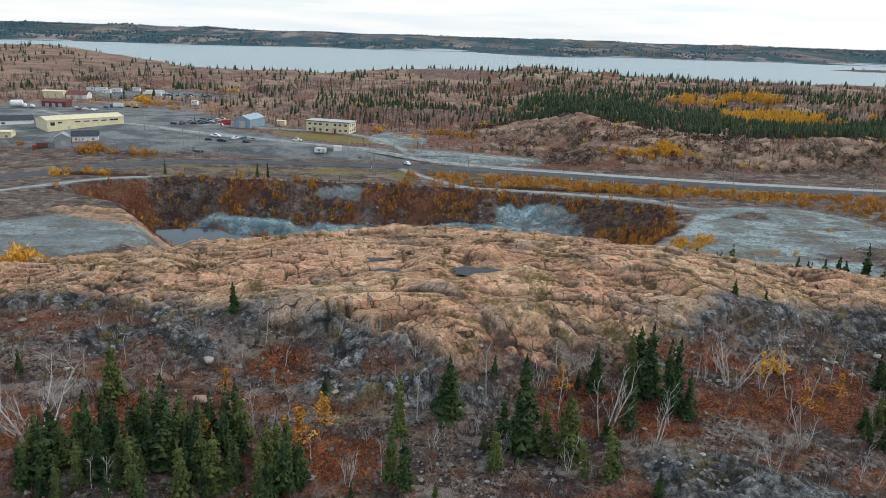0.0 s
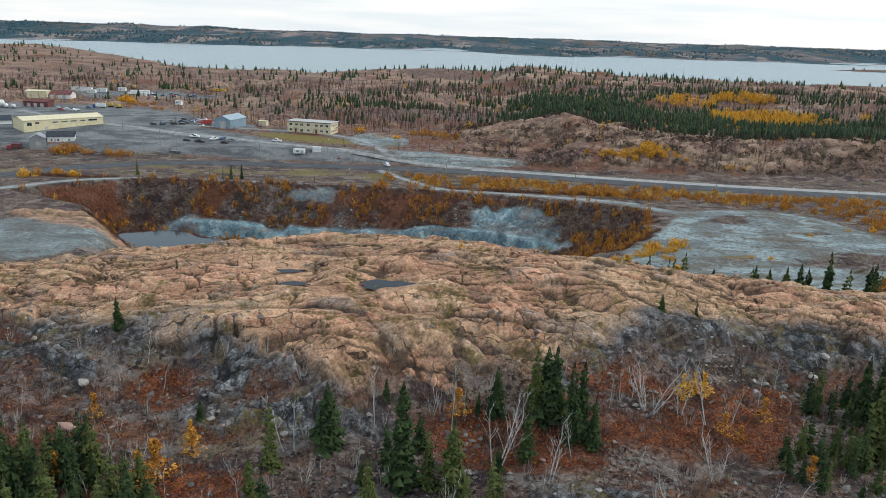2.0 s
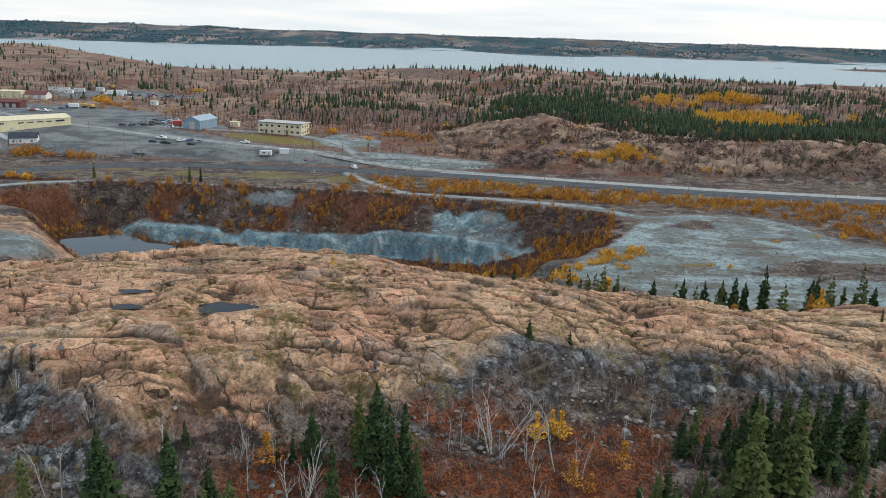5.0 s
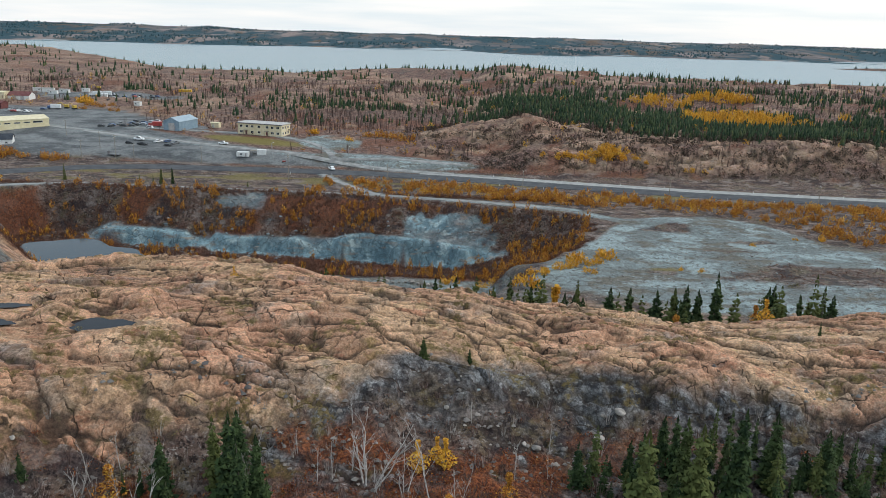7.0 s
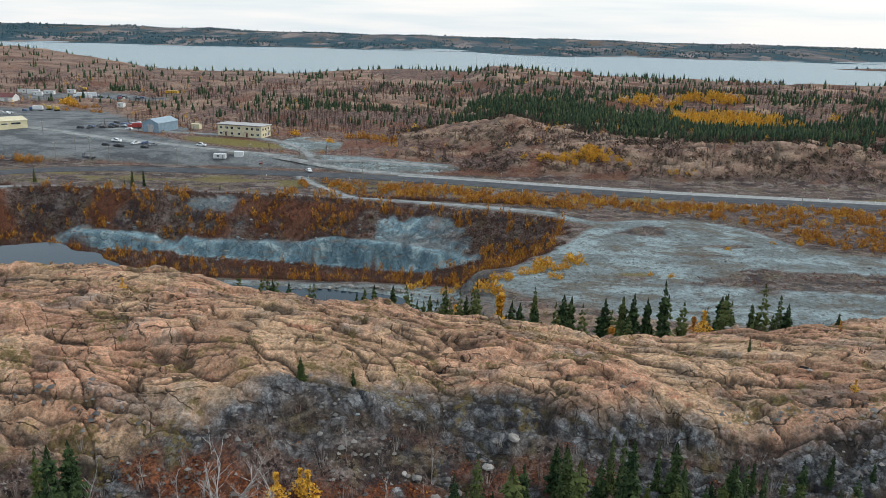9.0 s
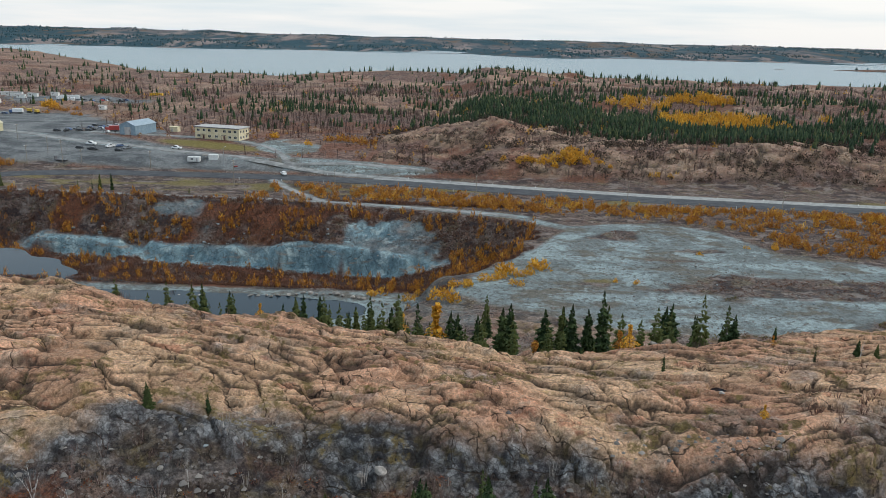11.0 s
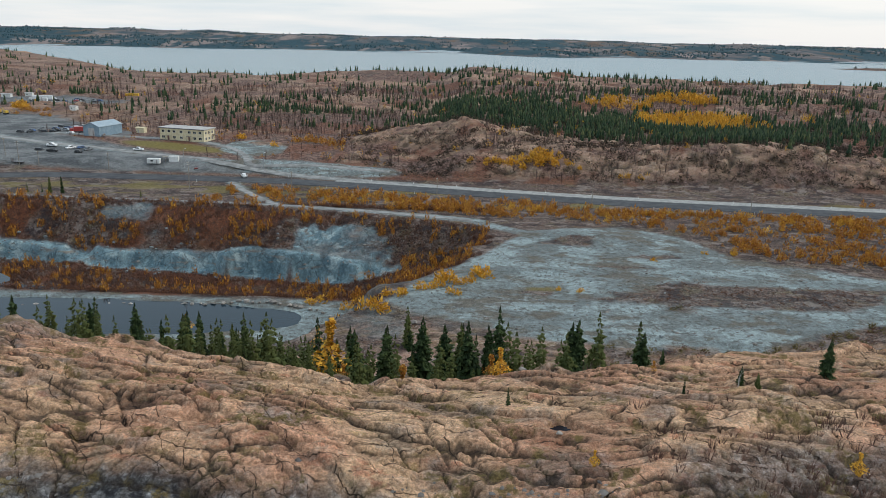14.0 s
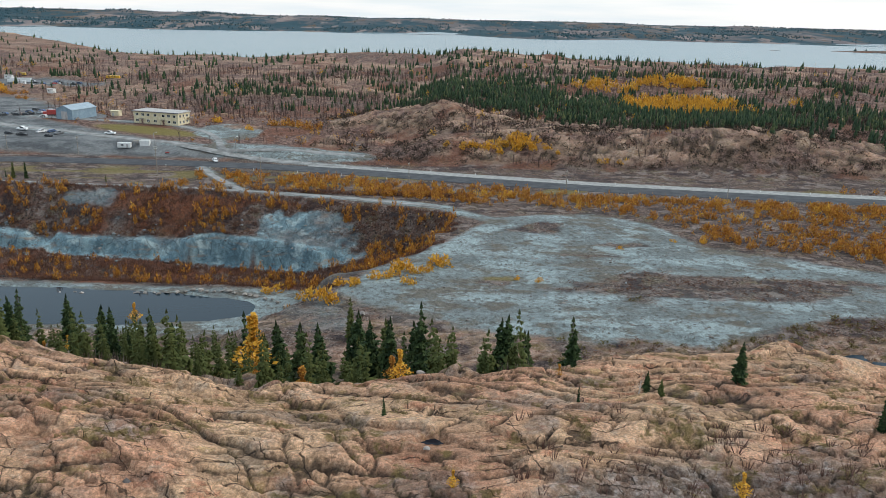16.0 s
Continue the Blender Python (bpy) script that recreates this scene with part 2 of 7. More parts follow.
def plain(name, a, b, scale=2.0, rough=0.7, metal=0.0, spec=0.3, bump=0.15, depth=0.02):
    """A worn surface between two near colours."""
    n = Nodes(name, rough, metal, spec)
    fac = n.noise(scale, 5, 0.6)
    n.bump(n.noise(scale * 6, 3), bump, depth)
    return n.done(n.mix(n.step(fac, 0.35, 0.65), a, b))


def foliage(name, a, b, c, island=True, rough=0.8):
    n = Nodes(name, rough, 0.0, 0.15)
    r = n.island() if island else n.random()
    col = n.mix(n.step(r, 0.05, 0.6), a, b)
    col = n.mix(n.step(r, 0.75, 0.98), col, c)
    col = n.mix(n.step(n.noise(1.6, 3), 0.35, 0.7), col, n.mix(0.5, col, a))
    return n.done(col)


def tree_foliage(name, a, b, c):
    """Needles whose tone varies from tree to tree and along each tree."""
    n = Nodes(name, 0.85, 0.0, 0.12)
    col = n.mix(n.step(n.noise(1.1, 4, 0.6), 0.36, 0.64), a, b)
    col = n.mix(n.step(n.random(), 0.45, 1.0, 0, 0.7), col, c)
    col = n.mix(n.step(n.island(), 0.6, 1.0, 0, 0.6), col, n.mix(0.6, col, b))
    return n.done(col)


def water_material(name, colour, ripple, rough):
    n = Nodes(name, rough, 0.0, 0.5)
    n.bsdf.inputs["IOR"].default_value = 1.33
    n.bump(n.math("ADD", n.noise((0.10, 0.25, 1.0), 4, 0.6), n.math("MULTIPLY", n.noise((0.9, 1.6, 1.0), 3), 0.3)), ripple, 0.5)
    return n.done(colour)


def cladding_material(name, a, b, pitch=0.4, along=(1.0, 0.0, 0.0)):
    """Ribbed sheet metal, a little dirty towards no side."""
    n = Nodes(name, 0.55, 0.0, 0.4)
    w = n.node("ShaderNodeTexWave")
    w.wave_type, w.bands_direction, w.wave_profile = "BANDS", "X", "SIN"
    w.inputs["Scale"].default_value = 0.314 / pitch
    co = n.node("ShaderNodeTexCoord")
    n.t.links.new(co.outputs["Object"], w.inputs["Vector"])
    n.bump(w.outputs["Fac"], 0.6, 0.04)
    return n.done(n.mix(n.step(n.noise(0.5, 5, 0.6), 0.35, 0.7), a, b))


M_GROUND = ground_material()
M_LAKE = water_material("lake_water", (0.10, 0.185, 0.215), 0.12, 0.24)
M_POND = water_material("pond_water", (0.018, 0.034, 0.048), 0.03, 0.06)
M_PUDDLE = water_material("pool_water", (0.010, 0.012, 0.018), 0.01, 0.05)
M_PUDDLE.node_tree.nodes["Principled BSDF"].inputs["IOR"].default_value = 1.18
M_POND.node_tree.nodes["Principled BSDF"].inputs["IOR"].default_value = 1.22
M_ASPHALT = plain("asphalt", (0.050, 0.053, 0.060), (0.085, 0.088, 0.095), 0.25, 0.85)
M_SHOULDER = plain("road_gravel", (0.27, 0.27, 0.26), (0.40, 0.395, 0.38), 0.4, 0.95, bump=0.4)
M_TRACK = plain("track_gravel", (0.200, 0.198, 0.192), (0.340, 0.338, 0.330), 0.25, 0.95, bump=0.4)
M_STONE = plain("boulder_stone", (0.15, 0.135, 0.125), (0.32, 0.29, 0.26), 1.6, 0.9, bump=0.6, depth=0.1)
M_PINK_STONE = plain("pink_stone", (0.33, 0.20, 0.165), (0.42, 0.27, 0.22), 1.3, 0.9, bump=0.6, depth=0.1)
M_PALE_STONE = plain("pale_stone", (0.26, 0.235, 0.215), (0.48, 0.43, 0.39), 1.6, 0.9, bump=0.5, depth=0.08)
M_BLUE_STONE = plain("blue_grey_stone", (0.16, 0.185, 0.20), (0.36, 0.40, 0.41), 0.8, 0.9, bump=0.6, depth=0.12)
M_BARK = plain("grey_bark", (0.10, 0.085, 0.07), (0.20, 0.175, 0.15), 3.0, 0.95)
M_WHITE_BARK = plain("white_bark", (0.30, 0.27, 0.25), (0.58, 0.55, 0.52), 2.5, 0.85)
M_TWIG = plain("brown_twigs", (0.100, 0.055, 0.044), (0.215, 0.122, 0.094), 2.0, 0.95)
M_SPRUCE = tree_foliage("spruce_needles", (0.014, 0.028, 0.013), (0.052, 0.078, 0.028), (0.115, 0.125, 0.038))
M_FAR_SPRUCE = foliage("far_spruce", (0.018, 0.036, 0.020), (0.044, 0.070, 0.032), (0.105, 0.115, 0.046))
# the far trees' greens are blued to stand for haze over the lake
M_HAZY_SHORE = foliage("hazy_shore_trees", (0.018, 0.052, 0.066), (0.034, 0.080, 0.098), (0.17, 0.14, 0.11))
M_YELLOW = foliage("yellow_leaves", (0.50, 0.25, 0.035), (0.78, 0.42, 0.050), (0.82, 0.56, 0.11))
M_ORANGE = foliage("orange_leaves", (0.240, 0.092, 0.024), (0.580, 0.255, 0.042), (0.78, 0.48, 0.08))
M_RUST = foliage("rusty_scrub", (0.070, 0.032, 0.024), (0.165, 0.072, 0.042), (0.29, 0.135, 0.06))
M_OLIVE = foliage("olive_scrub", (0.085, 0.075, 0.028), (0.19, 0.15, 0.05), (0.28, 0.21, 0.07))
M_RED = foliage("red_heath", (0.10, 0.030, 0.020), (0.25, 0.078, 0.032), (0.44, 0.19, 0.045))
M_DARK_SCRUB = foliage("dark_scrub", (0.030, 0.030, 0.020), (0.080, 0.056, 0.046), (0.18, 0.105, 0.07))
M_STEMS = foliage("pale_stems", (0.26, 0.22, 0.20), (0.42, 0.38, 0.35), (0.55, 0.52, 0.48))
M_SCREE = foliage("scree_stones", (0.11, 0.10, 0.098), (0.20, 0.180, 0.165), (0.34, 0.30, 0.27))
M_BARE = foliage("bare_branches", (0.095, 0.062, 0.056), (0.195, 0.128, 0.112), (0.38, 0.31, 0.28))
M_CREAM = plain("cream_render", (0.66, 0.57, 0.38), (0.75, 0.67, 0.48), 0.6, 0.8)
M_YELLOW_SHEET = cladding_material("yellow_sheeting", (0.66, 0.58, 0.36), (0.76, 0.69, 0.47))
M_BLUE_SHEET = cladding_material("blue_sheeting", (0.20, 0.29, 0.36), (0.28, 0.37, 0.44))
M_BLUE_ROOF = cladding_material("blue_roof_sheeting", (0.30, 0.38, 0.44), (0.38, 0.46, 0.52))
M_WHITE = plain("white_paint", (0.68, 0.68, 0.66), (0.80, 0.80, 0.78), 0.8, 0.6)
M_GREY_ROOF = plain("pale_flat_roof", (0.40, 0.38, 0.37), (0.52, 0.50, 0.48), 0.4, 0.85)
M_DARK_ROOF = plain("dark_roof", (0.030, 0.036, 0.048), (0.055, 0.062, 0.078), 0.5, 0.8)
M_RED_BAND = plain("red_paint", (0.38, 0.09, 0.06), (0.48, 0.13, 0.09), 0.8, 0.7)
M_MAROON = plain("maroon_boards", (0.13, 0.045, 0.045), (0.19, 0.075, 0.07), 0.8, 0.8)
M_WOOD = plain("weathered_wood", (0.20, 0.17, 0.14), (0.33, 0.29, 0.25), 1.5, 0.9)
M_GLASS = Nodes("window_glass", 0.08, 0.0, 0.6).done((0.03, 0.036, 0.042))
M_TYRE = plain("tyre_rubber", (0.02, 0.02, 0.02), (0.035, 0.035, 0.035), 4.0, 0.9)
M_STEEL = plain("galvanised_steel", (0.32, 0.33, 0.34), (0.42, 0.43, 0.44), 1.5, 0.5, 0.6)
M_CHROME = plain("plastic_grey", (0.10, 0.10, 0.11), (0.16, 0.16, 0.17), 2.0, 0.5)


def paint(name, c):
    return plain(name, c, tuple(min(1.0, v * 1.15 + 0.01) for v in c), 0.8, 0.35, 0.0, 0.5, 0.02)


PAINTS = [paint("car_white", (0.72, 0.72, 0.72)), paint("car_silver", (0.42, 0.44, 0.46)), paint("car_black", (0.02, 0.022, 0.026)),
          paint("car_blue", (0.05, 0.10, 0.22)), paint("car_red", (0.36, 0.045, 0.04)), paint("car_grey", (0.16, 0.17, 0.18))]
M_BUS = paint("bus_yellow", (0.62, 0.36, 0.03))
M_DIGGER = paint("digger_yellow", (0.52, 0.34, 0.05))
# ---- the lie of the land ----
def ss(a, b, v):
    t = np.clip((np.asarray(v, float) - a) / (b - a), 0.0, 1.0)
    return t * t * (3.0 - 2.0 * t)


def bump(x, y, cx, cy, rx, ry, turn=0.0):
    """1 in the middle of an oval, 0 outside it, smooth between."""
    c, s = math.cos(radians(turn)), math.sin(radians(turn))
    u, v = (x - cx) * c + (y - cy) * s, (y - cy) * c - (x - cx) * s
    return ss(1.0, 0.0, np.sqrt((u / rx) ** 2 + (v / ry) ** 2))


_LAT = np.random.RandomState(7).rand(256, 256)
_WRAP = np.pad(_LAT, ((0, 1), (0, 1)), mode="wrap").ravel()


def vnoise(x, y):
    """Smooth value noise in 0..1 with a grid of one unit."""
    x, y = np.broadcast_arrays(np.asarray(x, float), np.asarray(y, float))
    i, j = np.floor(x), np.floor(y)
    u, v = x - i, y - j
    u, v = u * u * (3 - 2 * u), v * v * (3 - 2 * v)
    k = (i.astype(np.int64) & 255) * 257 + (j.astype(np.int64) & 255)
    a, c = _WRAP.take(k), _WRAP.take(k + 1)
    a = a + (_WRAP.take(k + 257) - a) * u
    c = c + (_WRAP.take(k + 258) - c) * u
    return a + (c - a) * v


def fnoise(x, y, octaves=4):
    """Several octaves of vnoise, about -1..1."""
    total, weight, size = 0.0, 0.0, 1.0
    for k in range(octaves):
        total = total + (vnoise(x * size + 17.3 * k, y * size + 9.1 * k) * 2 - 1) / size
        weight, size = weight + 1 / size, size * 2.03
    return total / weight


def curve_y(x, xs, ys):
    return np.interp(x, xs, ys)


def crest_front(x):
    return curve_y(x, (-90, -40, -10, 0, 12, 25, 40, 60, 80, 110, 170), (112, 100, 91, 88, 92, 97, 102, 104, 107, 105, 108))


def crest_back(x):
    return curve_y(x, (-90, -60, -30, -10, 10, 25, 38, 55, 75, 95, 110, 130, 160), (126, 132, 134, 139, 141, 132, 130, 133, 127, 134, 135, 143, 149))


def crest_top(x):
    return curve_y(x, (-120, -60, -40, -20, 0, 20, 35, 55, 72, 85, 110, 125, 145, 170), (32.3, 37.4, 39.9, 41.4, 42.6, 43.1, 42.6, 39.7, 39.6, 37.5, 38.5, 38.0, 37.2, 32.5))


def face_line(x):
    return curve_y(x, (-130, -100, -50, -15, 5, 30, 50, 62), (346, 342, 333, 331, 327, 324, 321, 319))


_fx = np.cumsum(np.random.RandomState(5).uniform(2.0, 11.0, 40)) - 135
FACETS = np.column_stack([_fx, np.random.RandomState(6).uniform(-3.4, 3.4, 40)])


def face_top(x):
    return curve_y(x, (-130, -100, -50, -8, 2, 20, 45, 62), (-11, -11.5, -12.0, -11.0, -7.5, -7.0, -9.5, -12))


def road_mid(x):
    return curve_y(x, (-225, -205, -175, -145, -115, -46, 0, 45, 100, 160, 260, 420), (315, 350, 388, 406, 414, 416, 415, 409, 398, 388, 379, 368))


def trail_y(x):
    return curve_y(x, (-205, -196, -180, -160, -132, -78, -24, 8, 55, 92, 110), (280, 296, 320, 342, 364, 363, 361, 358, 348, 339, 330))


def land(x, y):
    """Height of the ground at places x, y (arrays)."""
    x, y = np.broadcast_arrays(np.asarray(x, float), np.asarray(y, float))
    # beyond the ridge: gravel flats, the road, the yards
    far = 4.4 - 2.0 * ss(345, 375, y) + (5.4 - 2.2 * ss(-40, 60, x)) * ss(418, 442, y) + 2.7 * ss(445, 495, y)
    far = far + 1.4 * bump(x, y, 134, 318, 38, 14, -8) + 1.0 * bump(x, y, 165, 262, 55, 10, -6) + 1.2 * bump(x, y, 112, 275, 18, 6)
    far = far - 2.5 * bump(x, y, 185, 205, 60, 26)
    # rocky hills beyond the road, then the far shore slope
    hills = 10.0 * ss(60, 95, x) * ss(428, 455, y) * (0.7 + 0.5 * vnoise(x / 28, y / 22))
    hills = hills + 11.0 * bump(x, y, 62, 512, 62, 42) + 7.0 * bump(x, y, 240, 455, 90, 40)
    hills = hills + ss(520, 760, y) * (6.0 + 9.0 * vnoise(x / 120 + 3.1, y / 110)) + 12 * bump(x, y, 40, 1010, 230, 150)
    hills = hills + 12 * bump(x, y, -640, 1200, 420, 260) + 3.0 * ss(560, 640, y) * fnoise(x / 40, y / 34)
    shore = 1130 + 30 * fnoise(x / 170, 2.5) + 0.9 * np.maximum(0, -330 - x) - 0.22 * np.maximum(0, x - 150)
    out = far + hills
    out = np.where(y > shore - 160, out * ss(shore + 6, shore - 160, y) - 12 * ss(shore - 25, shore + 25, y), out)
    # the far land across the lake
    coast = 2860 + 170 * fnoise(x / 420 + 5, 0.7) - 420 * ss(-500, -1500, x) - 360 * bump(x, y, 330, 2900, 260, 500)
    hills2 = 4 + 34 * ss(0, 1700, y - coast) + (12 + 12 * ss(4500, 3900, y)) * fnoise(x / 330, y / 420)
    out = np.where(y > 1900, np.maximum(out, np.where(y > coast, hills2 * ss(0, 260, y - coast) + 1.2 * ss(0, 30, y - coast) - 0.2, -12)), out)
    isle = 6.5 * bump(x, y, 1250, 2290, 190, 60, -6) + 2.2 * bump(x, y, 930, 2240, 40, 9)
    out = np.where((y > 1900) & (isle > 0.05), np.maximum(out, isle - 1.0), out)
    # quarry pit in front of the road
    rim = curve_y(y, (215, 235, 262, 290, 320, 350, 362), (48, 58, 70, 93, 96, 88, 80)) + 9 * fnoise(x / 15, y / 13)
    west = curve_y(y, (215, 260, 300, 318, 335), (-80, -98, -118, -150, -185)) + 5 * fnoise(y / 14, 1.3)
    inside = ss(3, -17, x - rim) * ss(-14, 8, x - west)
    line, top = face_line(x), face_top(x)
    jag = np.interp(x, FACETS[:, 0], FACETS[:, 1]) + 0.5 * fnoise(x / 3.0, 3.3)
    cut = ss(-118, -104, x) * ss(66, 60, x) * (1 - ss(7, 3, np.abs(x + 64)))
    floor = -8.0 - 9.5 * ss(276, 300, y) * ss(75, 40, x) - 1.3 * np.maximum(ss(0.0, 0.2, bump(x, y, -32, 257, 92, 17.5, 2)), ss(0, 0.3, bump(x, y, -96, 290, 24, 16)))
    end = trail_y(x) - 3
    slope_up = (3.4 - top) * ss(0, 1, (y - line) / np.maximum(end - line, 4)) ** 0.8
    wall = ss(-1.4, 1.4, y - line - jag)
    bank = ss(-16, 24, y - line)
    pit = floor + (top - floor) * (wall * cut + bank * (1 - cut)) + slope_up * ss(-1, 14, y - line)
    pit = pit + 0.5 * fnoise(x / 7, y / 7)
    pit = np.where(y > 372, out, pit)
    out = out + (pit - out) * inside * ss(200, 214, y) * ss(0, 9, end - y)
    # the granite ridge in front, its back slope and the hollow before it
    front, back, top = crest_front(x) + 2.5 * fnoise(x / 11, 0.3), crest_back(x), crest_top(x)
    mid = np.clip((y - front) / np.maximum(back - front, 5), 0, 1)
    crown = top - 3.4 * ss(0.45, 1.0, mid) + 0.8 * fnoise(x / 14, y / 10) - 0.6 * ss(0.3, 0.0, mid)
    hollow = curve_y(x, (-90, -30, 30, 60, 85, 170), (33.5, 34.8, 33.6, 31.0, 28.5, 26)) - 0.14 * (84 - np.minimum(y, 90)) + 0.9 * fnoise(x / 9, y / 8)
    hollow = hollow + 2.6 * bump(x, y, 34, 66, 20, 9, -20) + 1.5 * bump(x, y, 12, 60, 18, 6)
    rise = ss(-13, 1.0, y - front)
    near = hollow + (crown - hollow) * (0.62 * rise + 0.38 * ss(-6.5, 0.5, y - front))
    down = top - 3.4 - 0.55 * (y - back) + 1.5 * fnoise(x / 12, y / 10) + 3.6 * np.maximum(0, fnoise(x / 9 + 2, y / 6))
    down = down + 2.4 * bump(x, y, 106, 152, 16, 7) + 5.0 * bump(x, y, 30, 215, 44, 11, 4) + 4.4 * bump(x, y, 74, 203, 26, 11) + 2.0 * bump(x, y, -10, 222, 26, 8)
    near = np.where(y > back, near + (down - near) * ss(0, 7, y - back), near)
    blend = ss(-4, 4, near - out)
    out = np.where((y < 150) | ((y < 290) & (near > out - 4)), near * blend + out * (1 - blend), out)
    # the bed of the road is level across
    d = y - road_mid(x)
    bed = 2.6
    on = ss(26, 9, np.abs(d)) * ((x > -230) & (x < 600))
    out = out * (1 - on) + bed * on
    return out


def cells(x, y, seed=0):
    """Jittered cells one unit wide: distance to the nearest joint, and a random number for each cell."""
    i, j = np.floor(x).astype(int), np.floor(y).astype(int)
    d1, d2, tag = np.full(np.shape(x), 9.0), np.full(np.shape(x), 9.0), np.zeros(np.shape(x))
    for a in (-1, 0, 1):
        for b in (-1, 0, 1):
            p, q = (i + a + seed * 31) % 256, (j + b + seed * 57) % 256
            d = (i + a + _LAT[p, q] - x) ** 2 + (j + b + _LAT[q, (p + 91) % 256] - y) ** 2
            closer = d < d1
            d2 = np.where(closer, d1, np.minimum(d2, d))
            tag = np.where(closer, _LAT[(p + 40) % 256, (q + 13) % 256], tag)
            d1 = np.where(closer, d, d1)
    return np.sqrt(d2) - np.sqrt(d1), tag


def rock_part(x, y):
    """How far the ground is bare granite: 1 on the ridge's crown, 0 on soil and gravel."""
    d = y - crest_front(x) - 2.5 * fnoise(x / 11, 0.3)
    edge = 3.0 * fnoise(x / 6 + 4, y / 5)
    crown = ss(-6.5, -2.5, d + edge) * ss(13, 4, y - crest_back(x) + edge)
    knobs = ss(-0.20, 0.0, fnoise(x / 9 + 2, y / 6)) * ss(0, 8, y - crest_back(x)) * ss(240, 215, y)
    low = np.maximum(bump(x, y, 34, 66, 24, 11, -20), bump(x, y, 12, 60, 22, 8))
    slope = ss(-17, -8, d + edge) * ss(-0.08, 0.18, fnoise(x / 6, y / 4 + 3)) * (d < 0)
    return np.clip(np.maximum.reduce([crown, knobs, ss(0.25, 0.5, low), slope]), 0, 1)


POOLS = ((4.6, 104.0, 4.4, 2.8), (-8.0, 105.2, 2.8, 1.6), (-9.5, 111.0, 3.0, 1.5), (49.0, 118.0, 2.3, 1.3), (98.5, 117.0, 1.5, 1.0))


def heath_part(x, y):
    """Where red dwarf heath covers the hollow."""
    spots = np.zeros(np.shape(x))
    for cx, cy, rx, ry in ((39, 87, 27, 11), (-19, 85, 9, 5), (-12, 69, 13, 7), (-36, 75, 9, 6), (20, 80, 18, 8), (52, 92, 10, 5), (-46, 72, 9, 7)):
        spots = np.maximum(spots, bump(x + 3 * fnoise(x / 4, y / 4), y + 2 * fnoise(x / 3 + 3, y / 3), cx, cy, rx, ry))
    d = y - crest_front(x)
    return np.maximum(ss(0.2, 0.6, spots), 0.55 * ss(0.12, 0.35, fnoise(x / 10 + 1, y / 6 + 7))) * ss(-1, -6, d) * (y < 120)


def blocks(x, y, turn, row, length, shear, seed, wave=1.0):
    """Long joints that wander along a strike, staggered cross joints between them: metres to the nearest of either, a number for
    each block, and the place inside the block across the strike (-0.5 to 0.5)."""
    c, s = np.cos(np.radians(turn)), np.sin(np.radians(turn))
    u, v = x * c + y * s, y * c - x * s
    v = v + wave * row * (1.15 * fnoise(u / (5.5 * row) + seed, v / (4.5 * row) + 3, 2) + 0.30 * fnoise(u / (1.3 * row) + 3, v / (1.3 * row) + seed, 2))
    a = v / row + 0.55 * vnoise(v / row * 0.8 + seed, u / (12 * row))
    ia = np.floor(a).astype(int)
    fa = a - ia
    r1, r2 = _LAT[(ia * 7 + seed * 31) & 255, (seed * 57) & 255], _LAT[(seed * 13) & 255, (ia * 11 + 5) & 255]
    span = length * (0.55 + 0.9 * r1)
    b = (u + shear * (0.4 + 1.2 * r2) * v + 0.4 * row * fnoise(u / row + 9, v / row + seed, 2)) / span + 17 * r2
    ib = np.floor(b).astype(int)
    fb = b - ib
    tag = _LAT[(ia * 3 + ib * 5 + seed) & 255, (ib * 7 + ia + 31) & 255]
    return np.minimum(fa, 1 - fa) * row, np.minimum(fb, 1 - fb) * span, tag, fa - 0.5


